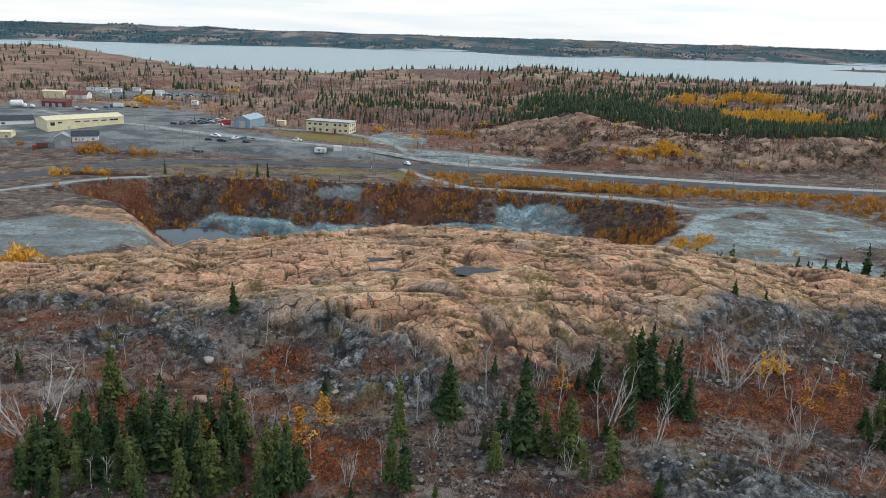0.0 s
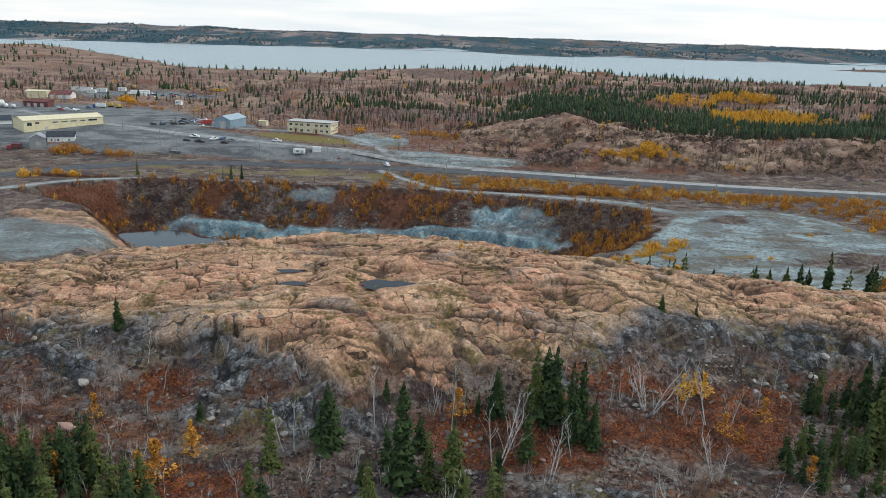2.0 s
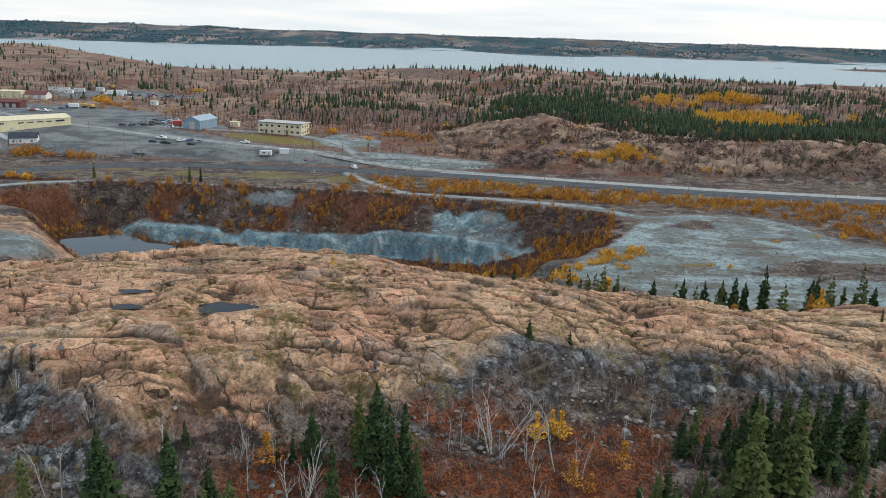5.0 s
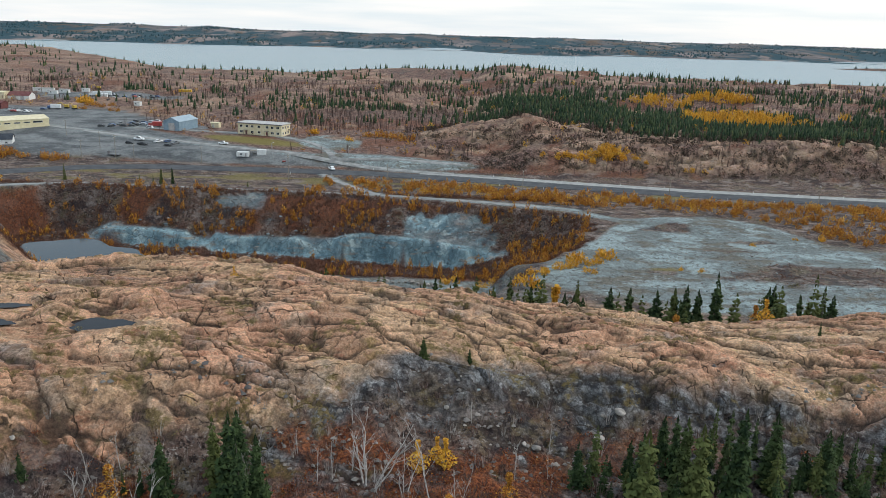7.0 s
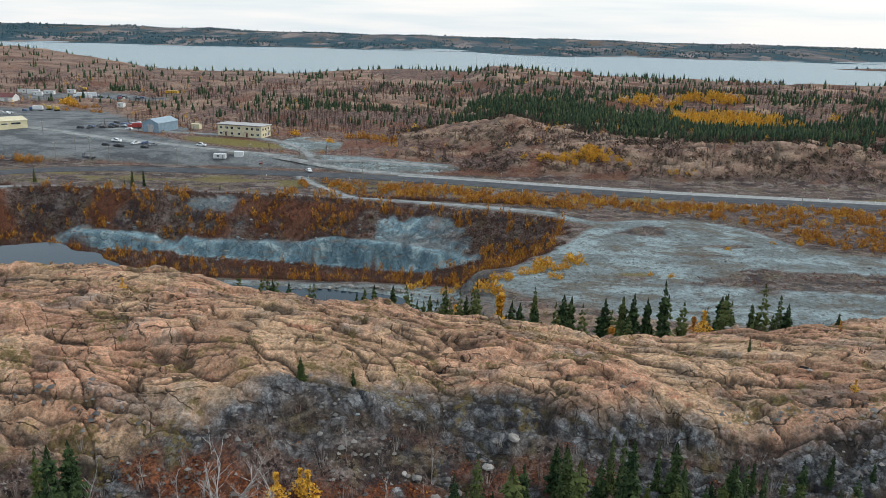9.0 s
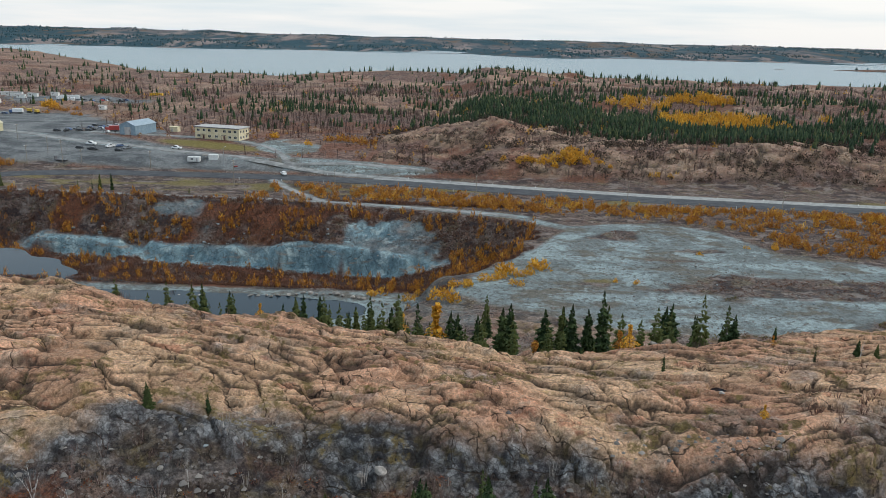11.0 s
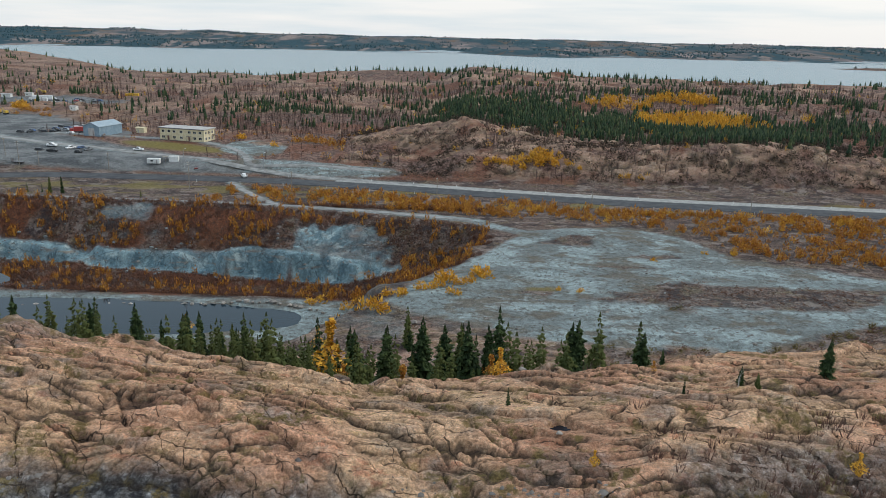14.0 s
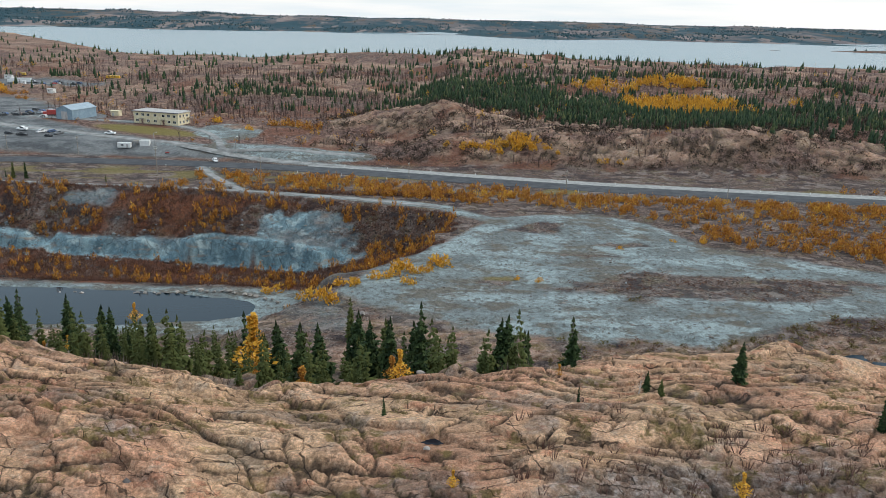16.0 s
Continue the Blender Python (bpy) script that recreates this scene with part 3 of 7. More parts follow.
def surface(x, y):
    """Ground height with the blocks and joints of the granite cut in; also rock part, joint depth and block tone."""
    x, y = np.asarray(x, float), np.asarray(y, float)
    z, rock = land(x, y), np.zeros(np.shape(x))
    joint, tone = np.zeros(np.shape(x)), np.full(np.shape(x), 0.5)
    near = (y < 225) & (x > -130) & (x < 215) & (y > 40)
    if near.any():
        xn, yn = x[near], y[near]
        r = rock_part(xn, yn)
        d = yn - crest_front(xn)
        steep = ss(1, -6, d) * (yn < 120)
        smooth = ss(70, 98, xn) * ss(-2, 4, d)
        a1, b1, tag1, f1 = blocks(xn, yn, -9 + 10 * fnoise(xn / 30, yn / 25 + 4, 2), 3.7, 6.0, 1.0, 3, 0.95)
        a2, b2, tag2, f2 = blocks(xn, yn, 14, 1.45, 2.7, -0.9, 8, 1.0)
        edge3, tag3 = cells(xn / 1.0 + 0.3 * fnoise(xn, yn, 2), yn / 0.8, 5)
        broken = ss(0.40, 0.62, vnoise(xn / 11 + 3, yn / 5 + 1) + 0.16 * (1 - smooth)) * (1 - 0.45 * smooth)
        broken = np.maximum(broken, 0.9 * steep)
        shatter = np.maximum(0.55 * ss(0.58, 0.74, vnoise(xn / 7 + 1, yn / 4 + 6)) * (1 - 0.5 * smooth), 0.8 * steep)
        open_a, open_b = ss(0.42, 0.60, vnoise(xn / 5, yn / 3.5 + 8)), ss(0.34, 0.58, vnoise(xn / 4 + 6, yn / 4 + 2))
        slab = (1 - (1 - ss(0, 0.36, a1)) * (0.15 + 0.85 * open_a)) * (1 - (1 - ss(0, 0.32, b1)) * (0.25 + 0.75 * open_b))
        gully = ss(0.085, 0.0, np.abs(fnoise(xn / 15 + 3, yn / 8 + 21, 4))) * ss(0.40, 0.55, vnoise(xn / 10 + 7, yn / 7))
        gully = np.maximum(gully, ss(0.05, 0.0, np.abs(fnoise(xn / 9 + 0.5 * yn / 9, yn / 14 + 5, 4))) * ss(0.45, 0.6, vnoise(xn / 8 + 2, yn / 6 + 3)))
        chunk = ss(0, 0.26, a2) * ss(0, 0.24, b2)
        lift = slab * (0.16 + 0.46 * (tag1 - 0.5) - 0.40 * f1)
        lift = lift + broken * chunk * (0.08 + (0.30 + 0.4 * steep) * (tag2 - 0.5) - 0.20 * f2)
        lift = lift + shatter * ss(0, 0.25, edge3) * (0.10 + (0.22 + 0.2 * steep) * (tag3 - 0.5))
        lift = lift - 0.55 * gully - 0.24 * np.maximum(open_a * ss(0.20, 0.05, a1), open_b * ss(0.20, 0.05, b1)) - 0.14 * broken * ss(0.14, 0.04, np.minimum(a2, b2))
        pock = fnoise(xn / 3.2 + 5, yn / 1.5 + 40, 3)
        lift = lift + (1.05 - 0.35 * smooth) * fnoise(xn / 8.5, yn / 4.0, 2) + 0.10 * fnoise(xn / 1.4, yn / 1.0, 3) - 0.60 * ss(0.30, 0.52, pock) + steep * 0.6 * fnoise(xn / 2.6, yn / 2.6, 3)
        soil = 0.28 * fnoise(xn / 1.7, yn / 1.7, 3) + 0.30 * ss(0.62, 0.8, tag3) * ss(0.1, 0.4, edge3) * ss(0.5, 0.7, vnoise(xn / 6, yn / 5))
        basin = np.zeros(np.shape(xn))
        for px, py, rx, ry in POOLS:
            basin = np.maximum(basin, ss(0.0, 0.55, bump(xn, yn, px, py, rx * 1.5, ry * 1.5)))
        z = z.copy()
        z[near] += (r * (lift - 0.2) + (1 - r) * soil) * (1 - basin) - 0.9 * basin
        rock[near] = r
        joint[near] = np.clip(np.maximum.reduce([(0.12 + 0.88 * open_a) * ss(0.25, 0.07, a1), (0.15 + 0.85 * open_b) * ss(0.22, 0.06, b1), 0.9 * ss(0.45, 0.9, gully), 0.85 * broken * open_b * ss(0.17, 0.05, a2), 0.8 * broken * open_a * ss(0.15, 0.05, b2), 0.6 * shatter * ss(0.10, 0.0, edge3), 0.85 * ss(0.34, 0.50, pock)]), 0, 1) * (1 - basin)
        tone[near] = 0.5 + 0.55 * (tag1 - 0.5) + broken * 0.45 * (tag2 - 0.5) + shatter * 0.4 * (tag3 - 0.5)
    return z, rock, joint, tone


def ground(x, y):
    return float(surface(np.array([x]), np.array([y]))[0][0])




# ---- helpers for things ----
def mesh_of(name, verts, faces, mats=()):
    me = bpy.data.meshes.new(name)
    me.from_pydata(verts, [], faces)
    for m in mats:
        me.materials.append(m)
    me.update()
    return me


def from_bm(name, bm, material):
    me = bpy.data.meshes.new(name)
    bm.to_mesh(me)
    bm.free()
    me.materials.append(material)
    return me


def part(name, bm, material, parent, label=""):
    """Links a bmesh (or a finished mesh) as one mesh object under a thing or a part."""
    me = bm if isinstance(bm, bpy.types.Mesh) else from_bm(name, bm, material)
    ob = new(name, me)
    ob.parent = parent
    return tagged(ob, label)


def thing(name, label, category, m=None, group="", kind=""):
    ob = new(name)
    ob.empty_display_size = 0.2
    if m is not None:
        ob.matrix_basis = m
    return tagged(ob, label, category, group, kind)


def box(bm, x0, y0, z0, x1, y1, z1, bevel=0.0):
    r = bmesh.ops.create_cube(bm, size=1.0, matrix=Matrix.Translation(((x0 + x1) / 2, (y0 + y1) / 2, (z0 + z1) / 2)) @ Matrix.Diagonal((x1 - x0, y1 - y0, z1 - z0, 1)))
    if bevel:
        es = list({e for v in r["verts"] for e in v.link_edges})
        bmesh.ops.bevel(bm, geom=es, offset=bevel, segments=1, affect="EDGES")
    return bm


def boxed(*a, bevel=0.0):
    return box(bmesh.new(), *a, bevel=bevel)


def tube(bm, points, radii, sides=6):
    """A tapered tube through points."""
    rings = []
    for k, (p, r) in enumerate(zip(points, radii)):
        p = Vector(p)
        d = Vector(points[min(k + 1, len(points) - 1)]) - Vector(points[max(k - 1, 0)])
        q = d.to_track_quat("Z", "Y")
        rings.append([bm.verts.new(p + q @ Vector((r * math.cos(6.2832 * i / sides), r * math.sin(6.2832 * i / sides), 0))) for i in range(sides)])
    for a, b in zip(rings, rings[1:]):
        for i in range(sides):
            bm.faces.new((a[i], a[(i + 1) % sides], b[(i + 1) % sides], b[i]))
    bm.faces.new(rings[-1])
    return bm


# ---- the ground: one sheet from before the ridge to the skyline ----
def steps(*runs):
    """Grid lines: start, then (end, step) runs."""
    line = [runs[0]]
    for end, width in runs[1:]:
        k = max(1, int(round((end - line[-1]) / width)))
        line += list(np.linspace(line[-1], end, k + 1)[1:])
    return np.array(line)


GX = steps(-4300, (-2000, 110), (-900, 45), (-420, 16), (-260, 5), (-180, 2.2), (-130, 1.6), (72, 1.2), (235, 1.6), (330, 3), (620, 9), (1500, 32), (4300, 90))
GY = steps(-500, (-60, 60), (30, 12), (56, 4), (150, 2.4), (230, 1.3), (315, 1.5), (346, 0.65), (440, 2.0), (560, 2.8), (700, 5), (1250, 9), (2100, 70), (3300, 20), (4900, 45))
RIDGE_X, RIDGE_Y = (-72.0, 156.0), (59.0, 152.0)


def road_distance(x, y, pts):
    best = np.full(np.shape(x), 1e9)
    for (ax, ay), (bx, by) in zip(pts, pts[1:]):
        dx, dy = bx - ax, by - ay
        t = np.clip(((x - ax) * dx + (y - ay) * dy) / (dx * dx + dy * dy), 0, 1)
        best = np.minimum(best, np.hypot(x - ax - t * dx, y - ay - t * dy))
    return best


TRAIL = [(-196, 300), (-180, 322), (-160, 344), (-132, 365), (-78, 363), (-24, 361), (8, 358), (55, 348), (92, 338), (112, 318)]
YARD_ROAD = [(70, 415), (36, 421), (8, 428), (-19, 434.5), (-48, 442), (-76, 450), (-109, 462), (-153, 473), (-198, 492), (-250, 520), (-290, 550)]
CROSSING = [(-24, 410), (-18, 398), (-6, 382), (10, 360)]
UPPER_ROAD = [(-160, 503), (-128, 498), (-69, 489), (-40, 470), (-28, 452), (-24, 436), (10, 440), (50, 436)]


def masks(x, y, z):
    """What covers the ground, each 0..1."""
    wob = fnoise(x / 7.0, y / 5.0)
    low = curve_y(x, (58, 68, 81, 97, 111, 127, 143, 158, 174, 192, 230, 320), (246, 243, 232, 224, 219, 216, 218, 218, 226, 236, 241, 246)) + 2.5 * wob
    high = curve_y(x, (58, 66, 74, 85, 97, 110, 149, 167, 178, 222, 320), (222, 240, 258, 275, 294, 322, 336, 322, 297, 275, 266)) + 2.5 * wob
    gravel = ss(-2, 2, y - low) * ss(2, -2, y - high) * (x > 58) * ss(420, 330, x)
    for cx, cy, rx, ry in ((170, 255, 66, 17), (127, 311, 15, 7), (112, 258, 15, 5), (205, 263, 26, 5), (150, 296, 20, 3.5), (140, 281, 16, 3)):
        gravel = gravel * (1 - 0.92 * ss(0.25, 0.5, bump(x + 9 * fnoise(x / 15, y / 9 + 3), y + 5 * fnoise(x / 13 + 2, y / 8), cx, cy, rx, ry, 4) + 0.2 * wob))
    bank = 0.35 * ss(214, 222, y) * ss(290, 268, y) * ss(44, 56, x + 4 * wob) * ss(100, 90, x) * ss(-0.25, 0.1, fnoise(x / 6, y / 5 + 9))
    gravel = np.maximum(gravel, bank)
    trail = ss(3.9, 2.3, road_distance(x, y, TRAIL) + 0.9 * wob)
    pad = ss(236, 243, y + 3 * wob) * ss(277, 273, y + wob) * (z < -3) * ss(-125, -115, x) * ss(70, 58, x)
    mound = ss(0.18, 0.32, bump(x, y, -132, 250, 48, 42, 30) + 0.1 * wob) * (z > -5)
    yard = ss(426, 431, y + wob) * ss(8, 2, y - curve_y(x, (-330, -222, -161, -99, -45, -20), (575, 528, 497, 462, 436, 426))) * ss(-14, -24, x) * ss(-330, -300, x)
    yard = np.maximum(yard, ss(0.15, 0.3, bump(x, y, -250, 540, 130, 75, -10) + 0.12 * wob))
    yard = np.maximum(yard, ss(0.2, 0.3, bump(x, y, -140, 512, 42, 20, -12) + 0.1 * wob))
    yard = np.maximum(yard, ss(0.2, 0.3, bump(x, y, -240, 655, 95, 30, -4) + 0.14 * wob))
    apron = ss(0.2, 0.32, bump(x, y, 14, 438, 62, 14, -6) + 0.1 * wob) + ss(0.2, 0.3, bump(x, y, -30, 474, 26, 30, 30) + 0.1 * wob)
    roads = np.maximum(ss(4.4, 3.0, road_distance(x, y, YARD_ROAD)), np.maximum(ss(4.0, 2.6, road_distance(x, y, UPPER_ROAD)), ss(3.6, 2.0, road_distance(x, y, CROSSING) + 0.8 * wob)))
    gravel = np.clip(np.maximum.reduce([gravel, trail, pad, mound, yard, apron, roads]), 0, 1)
    dark = np.clip(yard - roads, 0, 1) * 0.95
    dark = np.maximum(dark, 0.35 * mound)
    line = face_line(x)
    cut = ss(-4.5, -1.5, y - line + wob) * ss(5.5, 2.5, y - line + 1.5 * wob) * ss(-120, -108, x) * ss(67, 63, x)
    shelf = ss(0.22, 0.42, bump(x + 10 * fnoise(x / 9, y / 7), y + 5 * fnoise(x / 8 + 4, y / 6), 43, 330, 32, 13, -8) + 0.3 * wob) * (0.45 + 0.5 * ss(-0.1, 0.25, fnoise(x / 7 + 2, y / 5)))
    scree = ss(0.3, 0.6, bump(x + 12 * fnoise(x / 9, y / 7), y + 6 * fnoise(x / 8 + 4, y / 6), -48, 350, 26, 11, -14) + 0.4 * wob) * 0.45
    cut = np.clip(np.maximum.reduce([cut, shelf, scree]), 0, 1) * (y > 280)
    d = y - crest_front(x)
    heath = heath_part(x, y)
    heath = np.maximum(heath, 0.8 * ss(0.02, 0.3, fnoise(x / 16 + 4, y / 12)) * (z < 3) * (y > 276) * (y < 360))
    heath = np.maximum(heath, 0.55 * ss(0.1, 0.35, fnoise(x / 24, y / 30 + 2)) * (y > 425))
    grass = ss(0.2, 0.5, bump(x, y, -75, 471, 55, 13, -16)) + 0.7 * ss(0.1, 0.3, fnoise(x / 20 + 3, y / 6 + 1)) * ss(366, 374, y) * ss(408, 398, y)
    grass = np.maximum(grass, ss(0.2, 0.5, bump(x, y, 176, 206, 40, 18, 20)))
    grass = np.clip(np.maximum(grass, 0.8 * ss(0.4, 0.7, bump(x, y, 112, 258, 15, 5))), 0, 1)
    grey = ss(2.5, -1.5, d + 3 * wob + 3.5 * ss(60, 75, x) * ss(120, 90, x) + 2.5 * ss(100, 115, x) + 4.5 * ss(120, 134, x) + 2.2 * ss(50, 30, x) + 6.5 * bump(x, y, 14, 86, 30, 22)) * (y < 120)
    grey = np.maximum(grey, 0.45 * ss(0.22, 0.4, fnoise(x / 9 + 6, y / 5)) * (y < 240))
    grey = np.maximum(grey, 0.5 * ss(3, 10, y - crest_back(x)) * (y < 240))
    grey = np.maximum(grey, 0.7 * ss(0.15, 0.5, bump(x, y, 128, 104, 32, 19) + 0.3 * wob))
    moss = ss(0.22, 0.36, fnoise(x / 3.2 + 11, y / 2.0)) * (y < 240) * 0.85
    # bare rock on the hills beyond the road
    far_rock = ss(0.02, 0.22, fnoise(x / 34 + 8, y / 24 + 3, 5)) * ss(426, 440, y) * (y < 1150) * (1 - gravel)
    far_rock = np.maximum(far_rock, 0.8 * ss(-0.1, 0.15, fnoise(x / 30 + 3, y / 20, 5)) * ss(-60, -160, x) * (y > 560) * (y < 1250) * (1 - gravel))
    far_rock = far_rock * np.where(x < 20, 0.8 * ss(500, 540, y), 1.0)
    far_rock = np.maximum(far_rock, ss(0.25, 0.5, bump(x, y, 58, 500, 46, 30)) * (1 - gravel))
    far_rock = np.maximum(far_rock, ss(0.2, 0.45, bump(x, y, 190, 450, 75, 22, -8) + 0.2 * wob))
    edge = curve_y(x, (70, 90, 136, 162, 233, 420), (575, 562, 506, 486, 457, 440))
    far_rock = np.maximum(far_rock, ss(428, 436, y + 2 * wob) * ss(16, 2, y - edge) * ss(78, 100, x) * ss(-0.42, -0.12, fnoise(x / 19 + 1, y / 11 + 5)))
    far_rock = far_rock * ss(-0.22, 0.02, fnoise(x / 8 + 5, y / 4.5, 3) + 0.1)
    far_rock = np.maximum(far_rock, ss(0.3, 0.5, bump(x, y, -24, 486, 22, 9)) * 0.9)
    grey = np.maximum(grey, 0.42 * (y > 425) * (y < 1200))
    far_rock = np.maximum(far_rock, 0.8 * ss(0.25, 0.4, bump(x, y, -122, 276, 46, 12, -20) + 0.12 * wob))
    return gravel, dark, cut, heath, grass, grey, moss, far_rock


def sheet(name, gx, gy, label, category, ridge=False):
    xx, yy = np.meshgrid(gx, gy)
    x, y = xx.ravel(), yy.ravel()
    z, rock, joint, tone = surface(x, y)
    gravel, dark, cut, heath, grass, grey, moss, far_rock = masks(x, y, z)
    hill = np.clip(far_rock, 0, 1) * (y > 250)
    k = (hill > 0.01) & (y < 700)
    xk, yk = x[k], y[k]
    ha, hb, tag, hf = blocks(xk, yk, -6, 7.0, 17.0, 0.8, 5)
    ga, gb, tag_s, gf = blocks(xk, yk, 12, 2.8, 6.0, -0.7, 11, 1.2)
    slab = ss(0, 1.8, ha) * ss(0, 1.8, hb)
    z[k] += hill[k] * (slab * (1.1 + 1.8 * (tag - 0.5) - 1.6 * hf) - 0.6 + ss(0, 0.8, ga) * ss(0, 0.8, gb) * (0.3 + 1.0 * (tag_s - 0.5)) + 1.6 * fnoise(xk / 14, yk / 7, 2))
    joint[k] = np.maximum(joint[k], hill[k] * np.maximum(ss(1.1, 0.3, np.minimum(ha, hb)), 0.75 * ss(0.6, 0.15, np.minimum(ga, gb)) * ss(0.4, 0.6, vnoise(xk / 9, yk / 6))))
    tone[k] = 0.5 + 0.6 * (tag - 0.5) + 0.5 * (tag_s - 0.5)
    k = cut > 0.01
    if k.any():
        small, tag2 = cells(x[k] / 5.5 + 0.4 * fnoise(x[k] / 4, y[k] / 4, 2), y[k] / 3.4, 4)
        shelf = ss(2, 7, y[k] - face_line(x[k]))
        z[k] += cut[k] * (0.25 + 0.75 * shelf) * (0.7 * ss(0, 0.4, small) + 1.2 * (tag2 - 0.5) + 0.4 * fnoise(x[k] / 2.4, y[k] / 1.8, 3))
    k = (gravel > 0.01) & (y < 345)
    if k.any():
        z[k] += gravel[k] * 0.12 * fnoise(x[k] / 2.2, y[k] / 1.6, 3)
    rock = np.maximum(rock * (1 - gravel), hill)
    # the fine sheet of the ridge lies over the coarse one, and dips under it at its border
    inset = np.minimum.reduce([x - RIDGE_X[0], RIDGE_X[1] - x, y - RIDGE_Y[0], RIDGE_Y[1] - y])
    z = z - 1.5 * ss(1.5, 0.0, inset) if ridge else z - 3.0 * ss(1.0, 4.5, inset)
    nx, ny = len(gx), len(gy)
    me = bpy.data.meshes.new(name)
    me.vertices.add(nx * ny)
    me.vertices.foreach_set("co", np.column_stack([x, y, z]).astype(np.float32).ravel())
    i = (np.arange(ny - 1)[:, None] * nx + np.arange(nx - 1)[None, :]).ravel()
    quads = np.column_stack([i, i + 1, i + nx + 1, i + nx]).astype(np.int32)
    me.loops.add(quads.size)
    me.loops.foreach_set("vertex_index", quads.ravel())
    me.polygons.add(len(quads))
    me.polygons.foreach_set("loop_start", np.arange(0, quads.size, 4, dtype=np.int32))
    me.polygons.foreach_set("use_smooth", np.ones(len(quads), dtype=bool))
    me.update(calc_edges=True)
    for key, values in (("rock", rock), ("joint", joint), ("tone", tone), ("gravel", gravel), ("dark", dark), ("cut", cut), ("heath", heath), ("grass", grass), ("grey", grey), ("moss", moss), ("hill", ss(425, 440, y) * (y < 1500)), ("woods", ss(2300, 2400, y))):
        layer = me.attributes.new(key, "FLOAT", "POINT")
        layer.data.foreach_set("value", np.clip(values, 0, 1).astype(np.float32))
    me.materials.append(M_GROUND)
    return tagged(new(name, me), label, category, kind="structure")


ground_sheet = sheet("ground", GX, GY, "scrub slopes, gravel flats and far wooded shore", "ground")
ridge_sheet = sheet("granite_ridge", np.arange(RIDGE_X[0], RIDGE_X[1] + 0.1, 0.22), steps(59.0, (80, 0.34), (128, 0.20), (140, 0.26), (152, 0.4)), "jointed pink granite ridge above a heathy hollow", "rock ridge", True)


def water_sheet(name, x0, y0, x1, y1, z, material, label, category, oval=False, turn=0.0):
    bm = bmesh.new()
    if oval:
        ring = []
        for k in range(48):
            a = 6.2832 * k / 48
            r = 1 + 0.16 * math.sin(3 * a + x0) + 0.09 * math.sin(7 * a + y0)
            u, v = (x1 - x0) / 2 * r * math.cos(a), (y1 - y0) / 2 * r * math.sin(a)
            c, s = math.cos(radians(turn)), math.sin(radians(turn))
            ring.append(bm.verts.new(((x0 + x1) / 2 + u * c - v * s, (y0 + y1) / 2 + u * s + v * c, z)))
        bm.faces.new(ring)
    else:
        bm.faces.new([bm.verts.new(p) for p in ((x0, y0, z), (x1, y0, z), (x1, y1, z), (x0, y1, z))])
    return tagged(new(name, from_bm(name, bm, material)), label, category, kind="structure")


water_sheet("lake", -4300, 930, 4300, 4880, 0.0, M_LAKE, "wide pale lake under an overcast sky", "lake")
water_sheet("quarry_pond", -124, 233, 54, 281, -8.45, M_POND, "still dark pond on the quarry floor", "pond", oval=True, turn=2)
water_sheet("quarry_inlet", -124, 272, -68, 310, -8.5, M_POND, "narrow dark inlet of the quarry pond", "pond", oval=True, turn=-8)
water_sheet("marsh_pond", 186, 206, 240, 232, 2.6, M_POND, "dark pond below the gravel bank", "pond", oval=True)


# ---- the highway ----
def strip(name, offset, width, lift, material, label, category, x0=-214.0, x1=420.0):
    bm = bmesh.new()
    rows = []
    for x in np.arange(x0, x1, 4.0):
        y, slope = float(road_mid(x)), float(road_mid(x + 3) - road_mid(x - 3)) / 6
        c = Vector((-slope, 1, 0)).normalized()
        rows.append([bm.verts.new(Vector((x, y, 2.6 + lift - drop)) + c * (offset + w)) for w, drop in
                     ((-width / 2 - 0.6, 0.4 + lift), (-width / 2, 0), (0, -0.02), (width / 2, 0), (width / 2 + 0.6, 0.4 + lift))])
    for a, b in zip(rows, rows[1:]):
        for k in range(4):
            bm.faces.new((a[k], b[k], b[k + 1], a[k + 1]))
    return tagged(new(name, from_bm(name, bm, material)), label, category, kind="structure")


strip("road_shoulder", 4.6, 16.5, 0.10, M_SHOULDER, "pale gravel shoulder of the highway", "shoulder", 24.0)
strip("road", -1.0, 12.5, 0.16, M_ASPHALT, "dark two-lane asphalt highway with gravel edges", "road")


